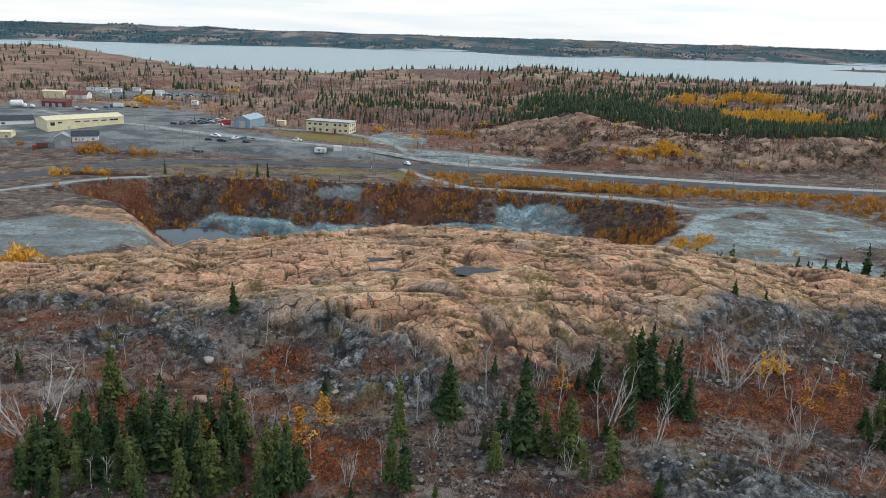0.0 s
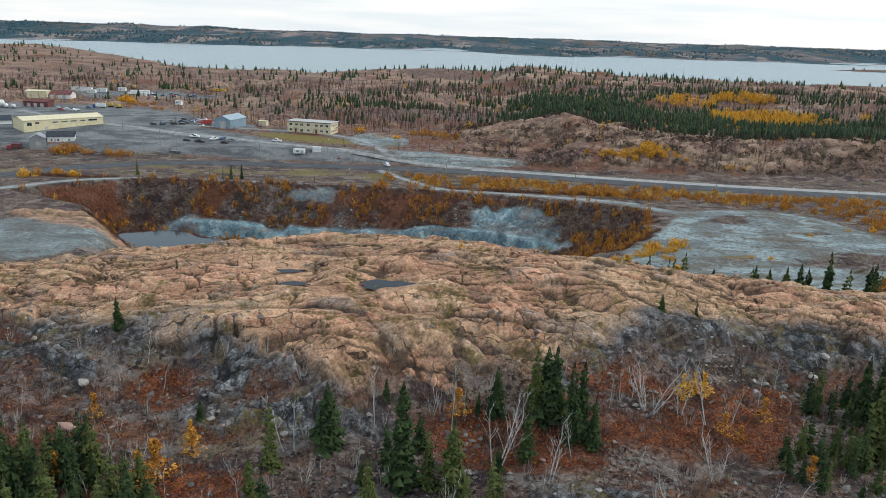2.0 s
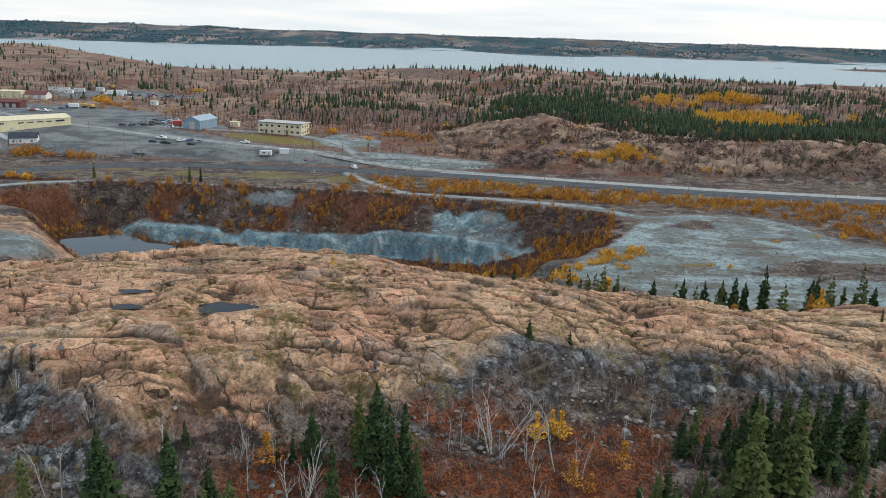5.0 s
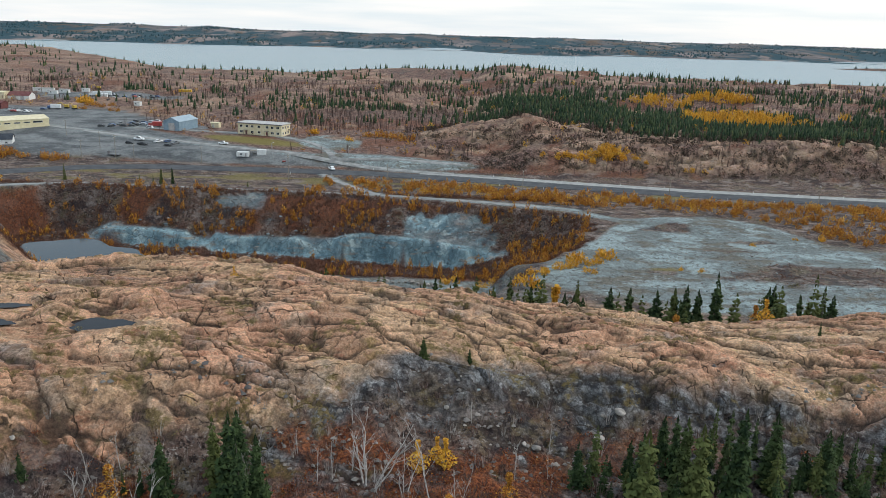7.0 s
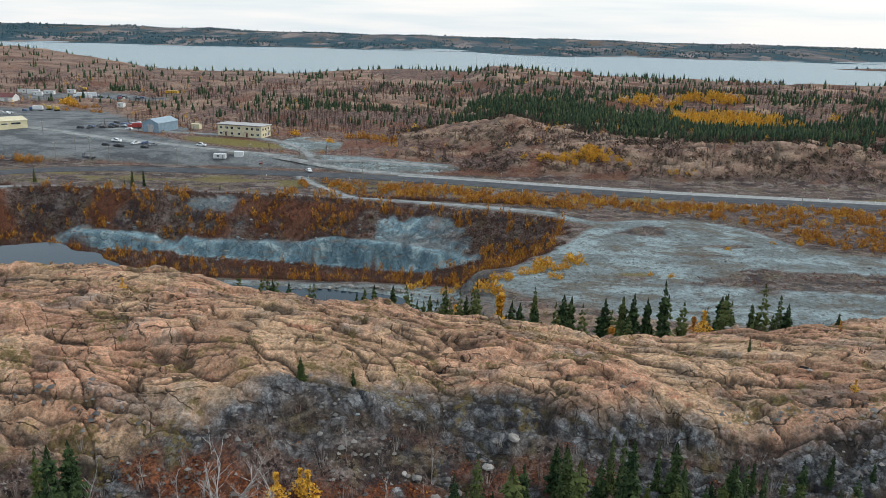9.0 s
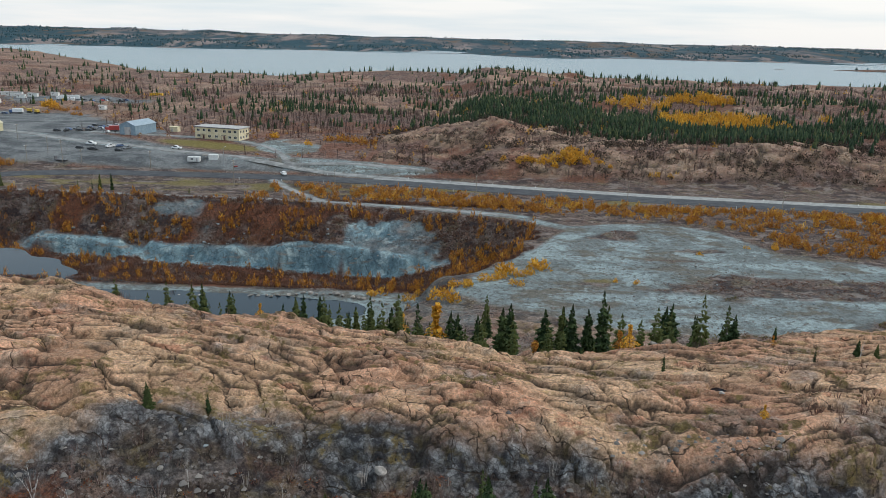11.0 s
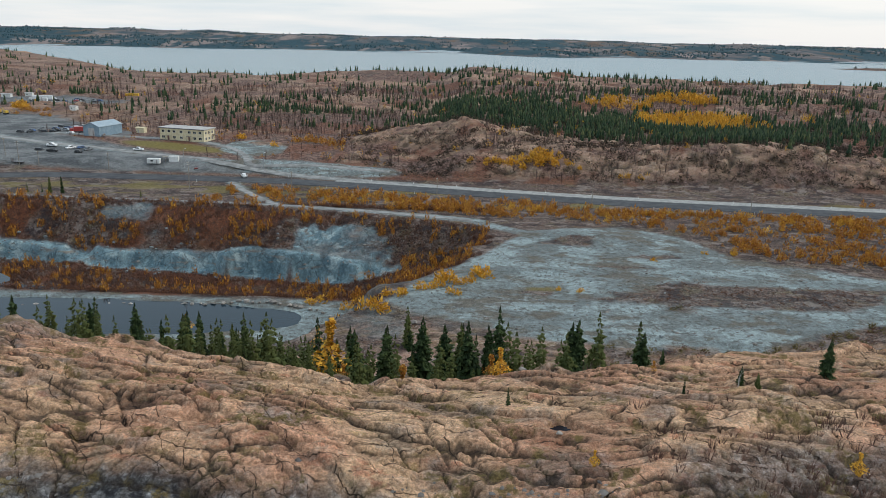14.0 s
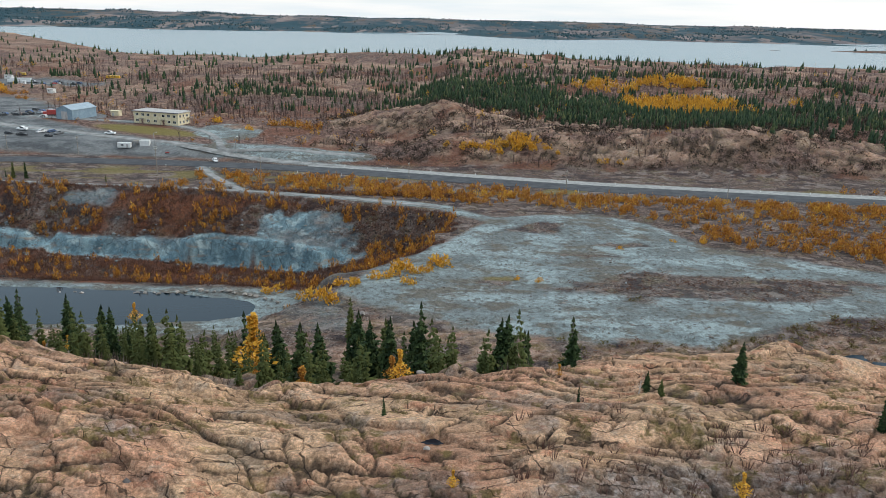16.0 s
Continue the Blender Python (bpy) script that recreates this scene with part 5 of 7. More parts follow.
def twigs(rs, count):
    """A spray of bare upright twigs, a unit high: thin triangles."""
    a = rs.uniform(0, 6.283, count)
    b = np.column_stack([0.12 * np.cos(a), 0.12 * np.sin(a), np.zeros(count) - 0.05])
    t = np.column_stack([np.cos(a) * rs.uniform(0.1, 0.5, count), np.sin(a) * rs.uniform(0.1, 0.5, count), rs.uniform(0.5, 1.0, count)])
    w = np.column_stack([-np.sin(a + 1), np.cos(a + 1), np.zeros(count)]) * 0.022
    return np.stack([b - w, b + w, t], 1).reshape(-1, 3), [(3 * k, 3 * k + 1, 3 * k + 2) for k in range(count)]


def far_spruce(rs, tiers=4, sides=6):
    """A far spruce, a unit high: ragged tiers."""
    verts, faces = [], []
    for k in range(tiers):
        z0, z1 = k / tiers * 0.9, min(1.0, (k + 2.1 + 0.12 * (tiers - 4)) / tiers)
        r = 0.17 * (1 - k / tiers) ** 0.8 + 0.02
        i = len(verts)
        verts.append((rs.uniform(-0.01, 0.01), rs.uniform(-0.01, 0.01), z1))
        for j in range(sides):
            a = 6.2832 * (j + rs.rand() * 0.6) / sides
            rr = r * rs.uniform(0.55, 1.25)
            verts.append((rr * math.cos(a), rr * math.sin(a), z0 + rs.uniform(-0.04, 0.05)))
        faces += [(i, i + 1 + j, i + 1 + (j + 1) % sides) for j in range(sides)]
    return np.array(verts), faces


def plain_spruce(rs):
    """A spruce far off: two ragged cones."""
    verts, faces = [], []
    for z0, z1, r in ((0.0, 0.75, 0.17), (0.4, 1.0, 0.11)):
        i = len(verts)
        verts.append((0, 0, z1))
        for j in range(5):
            a = 6.2832 * (j + rs.rand() * 0.5) / 5
            verts.append((r * rs.uniform(0.7, 1.3) * math.cos(a), r * rs.uniform(0.7, 1.3) * math.sin(a), z0))
        faces += [(i, i + 1 + j, i + 1 + (j + 1) % 5) for j in range(5)]
    return np.array(verts), faces


def bare_tree(rs):
    """A far leafless tree, a unit high: a stem and upswept branches as slim blades."""
    verts, faces = [], []
    for k in range(9):
        a = rs.uniform(0, 6.283)
        z0 = 0.0 if k < 3 else rs.uniform(0.25, 0.6)
        b = np.array([0.03 * math.cos(a) * (k < 3) * k, 0.03 * math.sin(a) * (k < 3) * k, z0])
        t = np.array([0.14 * math.cos(a) * (k > 0) * rs.rand() * 1.4, 0.14 * math.sin(a) * (k > 0) * rs.rand() * 1.4, rs.uniform(0.7, 1.0)])
        w = 0.016 if k < 3 else 0.009
        c, s = math.cos(a + 1.57) * w, math.sin(a + 1.57) * w
        i = len(verts)
        verts += [(b[0] - c, b[1] - s, b[2]), (b[0] + c, b[1] + s, b[2]), (t[0], t[1], t[2]), (b[0] - s, b[1] + c, b[2]), (b[0] + s, b[1] - c, b[2])]
        faces += [(i, i + 1, i + 2), (i + 3, i + 4, i + 2)]
    return np.array(verts), faces


def scatter(heap, shapes, rs, xs, ys, heights, wide=(0.9, 1.3), lift=0.0):
    """Puts a random shape at each place, turned and scaled."""
    if not len(xs):
        return
    xs, ys, heights = np.asarray(xs, float), np.asarray(ys, float), np.asarray(heights, float)
    zs, count = surface(xs, ys)[0] + lift, len(xs)
    pick, turn, width = rs.randint(len(shapes), size=count), rs.uniform(0, 6.283, count), heights * rs.uniform(*wide, count)
    c, s = np.cos(turn) * width, np.sin(turn) * width
    for k, (verts, faces) in enumerate(shapes):
        m = np.nonzero(pick == k)[0]
        if len(m):
            u, v, w = verts[:, 0], verts[:, 1], verts[:, 2]
            heap.add(np.stack([xs[m, None] + u * c[m, None] - v * s[m, None], ys[m, None] + u * s[m, None] + v * c[m, None], zs[m, None] + w * heights[m, None]], 2), faces)


def field(rs, count, x0, x1, y0, y1, weight):
    """Random places in a rectangle, kept where weight(x, y) beats a coin."""
    x, y = rs.uniform(x0, x1, count), rs.uniform(y0, y1, count)
    keep = rs.rand(count) < weight(x, y)
    return x[keep], y[keep]


RS = np.random.RandomState(19)
SPRAYS = [spray(RS, 46) for k in range(10)]
LEAFY_SPRAYS = [spray(RS, 54, 0.0, 1.15) for k in range(10)]
THIN_SPRAYS = [spray(RS, 24, 0.1) for k in range(10)]
TWIGS = [twigs(RS, 14) for k in range(6)]
FAR_SPRUCES = [far_spruce(RS) for k in range(8)]
PLAIN_SPRUCES = [plain_spruce(RS) for k in range(8)]
BARE_TREES = [bare_tree(RS) for k in range(8)]


def free(x, y, limit=0.35):
    """1 where neither gravel, bare cut rock nor road covers the ground."""
    z = land(x, y)
    gravel, dark, cut, *_ = masks(x, y, z)
    return (gravel < limit) * (cut < 0.3) * (np.abs(y - road_mid(x)) > 15) * 1.0


def pit_bank(x, y):
    line = face_line(x)
    bank = (y > line + 3) | (y < line - 3) | (x > 66) | (x < -116)
    z = land(x, y)
    return free(x, y) * bank * (z < 3.9) * ((y > 277) | ((x > 42) & (y > 238))) * (0.55 + 0.45 * ss(-0.2, 0.3, fnoise(x / 11, y / 9)))


# quarry slopes: dark rusty thicket with orange and yellow crowns standing in it
heap = Heap()
x, y = field(RS, 32000, -185, 102, 238, 362, pit_bank)
scatter(heap, TWIGS, RS, x, y, RS.uniform(0.8, 2.2, len(x)), (0.9, 1.5))
heap.link("bare_thicket", M_TWIG, "bare brown thicket on the quarry slopes", "thicket")
heap = Heap()
x, y = field(RS, 26000, -185, 102, 238, 362, pit_bank)
scatter(heap, THIN_SPRAYS, RS, x, y, RS.uniform(0.6, 1.7, len(x)), (1.0, 1.7))
heap.link("rusty_scrub", M_RUST, "rust-brown autumn scrub on the quarry slopes", "scrub")
heap = Heap()
x, y = field(RS, 15000, -185, 102, 238, 362, lambda x, y: pit_bank(x, y) * (0.05 + 0.50 * ss(0.48, 0.68, vnoise(x / 9 + 3, y / 7) + 0.16 * ss(20, 70, x)) * (1 - 0.6 * (y < face_line(x)) * ss(40, 10, x))))
scatter(heap, LEAFY_SPRAYS, RS, x, y, RS.uniform(1.5, 5.0, len(x)), (0.35, 0.6))
heap.link("orange_bushes", M_ORANGE, "orange-leaved birch bushes on the quarry slopes", "bushes")

# the hedge of willows between the trail and the highway, and the wood on the east side
heap = Heap()
x, y = field(RS, 8500, -20, 420, 272, 396, lambda x, y: free(x, y, 0.15) * (land(x, y) > 1.5) * ss(-4, 2, y - curve_y(x, (-20, 60, 110, 150, 170, 182, 222, 320, 420), (367, 354, 344, 341, 328, 304, 282, 272, 268))) * ss(13, 20, np.abs(y - road_mid(x))) * (0.10 + 0.90 * ss(0.36, 0.58, vnoise(x / 9, y / 7 + 4) + 0.12 * ss(25, 12, np.abs(y - road_mid(x)) - 12))))
scatter(heap, LEAFY_SPRAYS, RS, x, y, RS.uniform(1.2, 3.8, len(x)), (0.6, 1.0))
heap.link("golden_willows", M_ORANGE, "amber willow and birch scrub beside the highway", "bushes")
heap = Heap()
x, y = field(RS, 900, 20, 420, 332, 390, lambda x, y: free(x, y, 0.15) * (land(x, y) > 1.5) * ss(-2, 4, y - curve_y(x, (20, 110, 170, 240, 420), (360, 344, 340, 318, 302))) * ss(0.5, 0.7, vnoise(x / 12 + 9, y / 9)))
scatter(heap, SPRAYS, RS, x, y, RS.uniform(1.6, 3.8, len(x)), (0.6, 1.0))
for cx, cy, h in ((126, 441, 6), (119, 444, 5), (133, 442, 5), (140, 441, 3.5), (112, 441, 5), (106, 443, 4.5), (99, 440, 4), (129, 446, 6), (116, 439, 4), (123, 447, 5.5), (147, 438, 3), (92, 441, 3), (170, 434, 3.5), (178, 433, 3), (66.2, 236, 4.6), (69, 247, 3.0), (72, 249, 2.6), (76, 252.6, 3.2), (79, 254, 2.6), (82, 257, 3.0), (86, 259, 2.6), (90, 261, 2.8), (87, 250, 2.8), (84, 262, 4.2), (43, 273, 3.4), (53.6, 268, 3.0), (57, 262, 3.2), (93, 268, 4.1), (122, 256, 1.6), (116, 257, 1.4), (150, 290, 1.7), (180, 300, 2.6), (169, 300, 1.8), (-44, 500, 4.5), (-87, 497, 3.2), (-70, 494, 3), (-20, 478, 4), (-181, 352, 5), (-171, 362, 4.5), (-162, 359, 4.5), (-74, 128, 4.2), (-71, 129, 3), (-240, 610, 7), (-236, 606, 6)):
    k = 5 if h > 4 else 3
    scatter(heap, LEAFY_SPRAYS, RS, cx + RS.normal(size=k) * h * 0.35, cy + RS.normal(size=k) * h * 0.25, h * RS.uniform(0.7, 1.05, k), (0.8, 1.2))
heap.link("yellow_bushes", M_YELLOW, "bright yellow autumn bushes along gravel and road", "bushes")

# the hollow in front of the ridge and the ridge's own plants
heap = Heap()
x, y = field(RS, 13000, -70, 110, 56, 104, lambda x, y: (y < crest_front(x) - 3.5) * (rock_part(x, y) < 0.6) * (0.12 + 0.88 * heath_part(x, y)))
scatter(heap, THIN_SPRAYS, RS, x, y, RS.uniform(0.25, 0.8, len(x)), (1.3, 2.4))
heap.link("red_heath", M_RED, "red and rust dwarf birch heath in the hollow", "heath")
heap = Heap()
x, y = field(RS, 5200, -70, 110, 56, 104, lambda x, y: (y < crest_front(x) - 2) * (rock_part(x, y) < 0.75) * 0.6)
scatter(heap, TWIGS, RS, x, y, RS.uniform(0.5, 1.8, len(x)), (0.8, 1.4))
heap.link("bare_shrubs", M_BARE, "leafless grey-brown shrubs on the ridge's front slope", "shrubs")
heap = Heap()
x, y = field(RS, 9000, -70, 200, 80, 235, lambda x, y: np.where(y < crest_back(x), ss(0.14, 0.32, fnoise(x / 3.2 + 11, y / 2.0) + 0.25 * bump(x, y, 130, 106, 30, 20)) * 0.95, ss(0, 8, y - crest_back(x)) * (land(x, y) > 5) * 0.45))
scatter(heap, THIN_SPRAYS, RS, x, y, RS.uniform(0.18, 0.5, len(x)), (1.2, 2.2))
heap.link("olive_scrub", M_OLIVE, "low olive and ochre plants in the granite's hollows", "scrub")
heap = Heap()
x, y = field(RS, 1900, 98, 158, 84, 124, lambda x, y: ss(0.0, 0.45, bump(x, y, 130, 102, 32, 22) + 0.35 * fnoise(x / 4, y / 3)) * 0.8)
scatter(heap, TWIGS, RS, x, y, RS.uniform(0.4, 1.5, len(x)), (0.9, 1.5))
heap.link("dark_shrubs", M_TWIG, "purple-brown leafless shrubs among grey rock", "shrubs")
heap = Heap()
x, y = field(RS, 6000, -130, 170, 126, 250, lambda x, y: ss(2, 9, y - crest_back(x)) * (land(x, y) > 4.8) * (rock_part(x, y) < 0.6) * 0.8)
scatter(heap, TWIGS, RS, x, y, RS.uniform(0.8, 2.6, len(x)), (0.6, 1.0))
heap.link("bare_saplings", M_BARE, "bare saplings on the slope behind the ridge", "saplings")
heap = Heap()
x, y = field(RS, 6500, 96, 330, 205, 320, lambda x, y: (masks(x, y, land(x, y))[0] < 0.5) * np.maximum(ss(0.15, 0.4, bump(x, y, 170, 255, 68, 19, 4)) + ss(0.15, 0.4, bump(x, y, 127, 311, 18, 9)), ss(4, -3, y - curve_y(x, (96, 124, 138, 170, 210, 330), (207, 209, 217, 236, 241, 246)))) * 0.9)
scatter(heap, THIN_SPRAYS, RS, x, y, RS.uniform(0.35, 1.2, len(x)), (1.2, 2.0))
heap.link("brown_scrub", M_RUST, "brown withered scrub on the gravel banks", "scrub")

def slim_spruce(seed):
    """A young spruce, a unit high, of boughs in whorls."""
    trunk, crown = spruce_meshes(seed, 1.0, 13, 7, 0.19, 0.1)
    verts = np.array([tuple(v.co) for v in crown.vertices])
    faces = [tuple(q.vertices) for q in crown.polygons]
    bpy.data.meshes.remove(trunk), bpy.data.meshes.remove(crown)
    return verts, faces


heap = Heap()
scatter(heap, [slim_spruce(80 + k) for k in range(6)], RS, [p[0] for p in YOUNG_FAR], [p[1] for p in YOUNG_FAR], [p[2] * 1.15 for p in YOUNG_FAR], (0.85, 1.2), -0.2)
heap.link("young_spruces", M_SPRUCE, "young dark spruces on the slope behind the ridge", "spruce thicket")

# woods beyond the road
def wood(x, y):
    z = land(x, y)
    return free(x, y) * (z > 2.0) * (y > 428) * (bump(x, y, -75, 471, 62, 18, -16) < 0.15)


def grove(x, y):
    w = 0.30 * fnoise(x / 16, y / 12)
    spots = [ss(0.28, 0.45, bump(x, y, cx, cy, rx, ry) + w) for cx, cy, rx, ry in ((242, 566, 66, 62), (252, 655, 44, 22), (204, 634, 36, 18), (317, 590, 20, 12))]
    return np.maximum.reduce(spots)


def dark_wood(x, y):
    belt = ss(-14, 8, y - curve_y(x, (-300, -60, 40, 90, 136, 162, 233, 400, 700), (640, 545, 570, 560, 506, 484, 455, 440, 430)))
    clumps = 0.12 + 0.88 * ss(-0.16, 0.12, fnoise(x / 46 + 2, y / 30) - 0.55 * ss(0, -140, x))
    strip = 0.9 * ss(0.3, 0.6, bump(x, y, -60, 628, 90, 34, -6))
    return wood(x, y) * np.maximum(clumps * belt, strip) * (1 - 0.92 * grove(x, y))


def thick_wood(x, y):
    low = curve_y(x, (60, 90, 136, 162, 233, 420), (590, 566, 508, 486, 457, 440))
    gaps = ss(-0.34, 0.02, fnoise(x / 30 + 5, y / 18))
    return wood(x, y) * ss(-4, 6, y - low) * ss(150, 90, y - low) * gaps * (1 - 0.35 * ss(230, 330, x)) * (1 - 0.95 * grove(x, y))


heap = Heap()
x, y = field(RS, 12000, -420, 640, 430, 700, dark_wood)
scatter(heap, FAR_SPRUCES, RS, x, y, RS.uniform(2.8, 8.0, len(x)), (0.9, 1.35), -0.3)
x, y = field(RS, 6800, 60, 430, 440, 670, thick_wood)
scatter(heap, FAR_SPRUCES, RS, x, y, RS.uniform(4.0, 8.0, len(x)), (1.0, 1.4), -0.3)
heap.link("spruce_wood", M_FAR_SPRUCE, "dark spruce wood on the rocky hills", "wood")
heap = Heap()
x, y = field(RS, 14000, -1100, 900, 690, 1700, lambda x, y: wood(x, y) * (0.12 + 0.88 * ss(-0.15, 0.10, fnoise(x / 90 + 1, y / 60) + 0.5 * ss(120, 20, 1130 + 0.9 * np.maximum(0, -330 - x) - 0.22 * np.maximum(0, x - 150) - y))) * (0.3 + 0.7 * ss(-320, 0, x + 0.6 * (y - 1000))))
scatter(heap, PLAIN_SPRUCES, RS, x, y, RS.uniform(3.5, 8.0, len(x)), (1.0, 1.5), -0.3)
heap.link("shore_spruce_wood", M_FAR_SPRUCE, "spruce wood running down to the lake shore", "wood")
heap = Heap()
x, y = field(RS, 21000, -420, 640, 428, 800, lambda x, y: wood(x, y) * (0.12 + 0.88 * ss(-0.1, 0.2, fnoise(x / 38 + 7, y / 22 + 5))) * 0.8)
scatter(heap, BARE_TREES, RS, x, y, RS.uniform(3.5, 7.5, len(x)), (0.8, 1.3), -0.2)
heap.link("bare_birch_wood", M_BARE, "leafless birch wood, grey-pink from afar", "wood")
heap = Heap()
x, y = field(RS, 9000, -420, 700, 428, 800, lambda x, y: wood(x, y) * ss(-0.1, 0.25, fnoise(x / 26 + 2, y / 14 + 9)) * 0.7)
scatter(heap, THIN_SPRAYS, RS, x, y, RS.uniform(1.0, 2.6, len(x)), (1.0, 1.6))
heap.link("hill_scrub", M_RUST, "rust-brown scrub between rocks on the hills", "scrub")
heap = Heap()
x, y = field(RS, 11000, -60, 420, 428, 560, lambda x, y: wood(x, y) * ss(0, 40, x) * (0.05 + 0.95 * ss(-0.08, 0.14, fnoise(x / 17 + 12, y / 9 + 1) + 0.3 * ss(456, 436, y))))
scatter(heap, THIN_SPRAYS, RS, x, y, RS.uniform(1.4, 3.6, len(x)), (0.8, 1.4))
heap.link("dark_scrub", M_DARK_SCRUB, "dark purple-brown thicket among rocks beyond the highway", "scrub")
heap = Heap()
x, y = field(RS, 4200, 140, 345, 500, 700, lambda x, y: wood(x, y) * grove(x, y) * (0.2 + 0.8 * ss(0.3, 0.5, vnoise(x / 9, y / 7))))
scatter(heap, SPRAYS, RS, x, y, RS.uniform(3.5, 8.5, len(x)), (0.5, 0.8))
x, y = field(RS, 900, -330, 640, 440, 800, lambda x, y: wood(x, y) * ss(0.62, 0.76, vnoise(x / 22 + 1, y / 16)))
scatter(heap, THIN_SPRAYS, RS, x, y, RS.uniform(3.0, 6.0, len(x)), (0.5, 0.9))
heap.link("yellow_aspen_grove", M_YELLOW, "golden aspen grove among dark spruces", "grove")
heap = Heap()
x, y = field(RS, 900, -340, 60, 426, 560, lambda x, y: wood(x, y) * (0.2 + 0.8 * ss(0.5, 0.7, vnoise(x / 14, y / 10))) * ss(12, 16, np.abs(y - road_mid(x))))
scatter(heap, SPRAYS, RS, x, y, RS.uniform(0.8, 2.2, len(x)), (0.9, 1.5))
for cx, cy, h in ((-196, 425, 6.0), (-192, 426, 5.5), (-200, 424, 5.5), (-204, 427, 4.5), (-186, 424, 4.0), (-175, 422, 5.0), (-170, 421, 4.5), (-165, 423, 4.0), (-230, 600, 4), (-222, 596, 4), (-214, 598, 3.5), (-228, 582, 3.5), (-205, 575, 3), (-198, 572, 3), (-4, 500, 5), (2, 498, 6), (8, 492, 6), (-10, 495, 4.5), (14, 490, 5), (-240, 430, 3)):
    scatter(heap, SPRAYS, RS, cx + RS.normal(size=6) * h * 0.5, cy + RS.normal(size=6) * h * 0.3, h * RS.uniform(0.6, 1.05, 6), (0.6, 0.95))
heap.link("yard_scrub", M_ORANGE, "orange scrub round the yards", "scrub")
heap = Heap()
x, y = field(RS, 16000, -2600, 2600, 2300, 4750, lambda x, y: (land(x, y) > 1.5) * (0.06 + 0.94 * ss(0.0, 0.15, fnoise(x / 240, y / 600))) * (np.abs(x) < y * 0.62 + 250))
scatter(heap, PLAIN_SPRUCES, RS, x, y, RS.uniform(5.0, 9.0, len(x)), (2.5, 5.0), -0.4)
heap.link("far_shore_wood", M_HAZY_SHORE, "dark forest on the far shore of the lake", "wood")


heap = Heap()
x, y = field(RS, 1100, -60, 100, 60, 104, lambda x, y: (y < crest_front(x) - 2) * 0.25)
scatter(heap, TWIGS, RS, x, y, RS.uniform(0.9, 2.6, len(x)), (0.5, 0.9))
heap.link("pale_saplings", M_STEMS, "thin pale leafless saplings in the hollow", "saplings")


def chip(rs):
    """A small angular stone, a unit across."""
    v = np.array([(1, 0, 0), (-1, 0, 0), (0, 1, 0), (0, -1, 0), (0, 0, 0.8), (0.5, 0.5, 0.5)], float) * rs.uniform(0.3, 0.6, (6, 1))
    return v, [(0, 5, 4), (5, 2, 4), (2, 1, 4), (1, 3, 4), (3, 0, 4), (0, 2, 5)]


CHIPS = [chip(RS) for k in range(10)]
heap = Heap()
x, y = field(RS, 9000, -60, 105, 60, 108, lambda x, y: ss(0.38, 0.6, vnoise(x / 5 + 2, y / 4)) * (y < crest_front(x) + 1))
scatter(heap, CHIPS, RS, x, y, RS.uniform(0.18, 0.6, len(x)) * RS.choice([1, 1, 1.6], len(x)), (0.9, 1.3))
heap.link("scree", M_SCREE, "loose pale and grey stones below the ridge", "scree")
heap = Heap()
x, y = field(RS, 3500, 60, 260, 207, 345, lambda x, y: (masks(x, y, land(x, y))[0] > 0.3) * ss(0.45, 0.62, vnoise(x / 8 + 2, y / 6)))
scatter(heap, CHIPS, RS, x, y, RS.uniform(0.25, 0.9, len(x)), (0.9, 1.5))
x, y = field(RS, 2500, -110, 70, 300, 350, lambda x, y: masks(x, y, land(x, y))[2] * 0.8)
scatter(heap, CHIPS, RS, x, y, RS.uniform(0.3, 1.4, len(x)), (0.9, 1.5))
heap.link("rubble", M_SCREE, "broken rock strewn over gravel and quarry shelf", "rubble")
heap = Heap()
x, y = field(RS, 1400, 120, 260, 196, 246, lambda x, y: (masks(x, y, land(x, y))[0] < 0.3) * (land(x, y) > 2.7) * 0.7)
scatter(heap, SPRAYS, RS, x, y, RS.uniform(0.5, 1.6, len(x)), (1.0, 1.6))
heap.link("marsh_scrub", M_OLIVE, "olive and ochre scrub along the marshy bank", "scrub")


# ---- stones ----
def stone_mesh(seed, material, rough=0.28):
    """A weathered boulder about a unit across."""
    bm = bmesh.new()
    bmesh.ops.create_icosphere(bm, subdivisions=2, radius=0.5)
    rng = random.Random(seed)
    cuts = [(Vector((rng.gauss(0, 1), rng.gauss(0, 1), rng.gauss(0, 1))).normalized(), rng.uniform(0.24, 0.42)) for k in range(11)]
    for v in bm.verts:
        for n, d in cuts:
            over = v.co.dot(n) - d
            if over > 0:
                v.co -= n * over * 0.9
        v.co += Vector((rng.uniform(-1, 1), rng.uniform(-1, 1), rng.uniform(-1, 1))) * 0.02
        v.co.z *= 0.62
    return from_bm("boulder", bm, material)


def put_stone(mesh, x, y, size, label, group, rng, name="boulder", z=None):
    ob = new(name, mesh)
    s = Matrix.Diagonal((size * rng.uniform(0.85, 1.3), size * rng.uniform(0.8, 1.1), size * rng.uniform(0.75, 1.05), 1))
    ob.matrix_basis = pose(x, y, (ground(x, y) if z is None else z) + size * 0.22, rng.uniform(-12, 12), rng.uniform(-12, 12), rng.uniform(0, 360)) @ s
    return tagged(ob, label, "boulder", group)


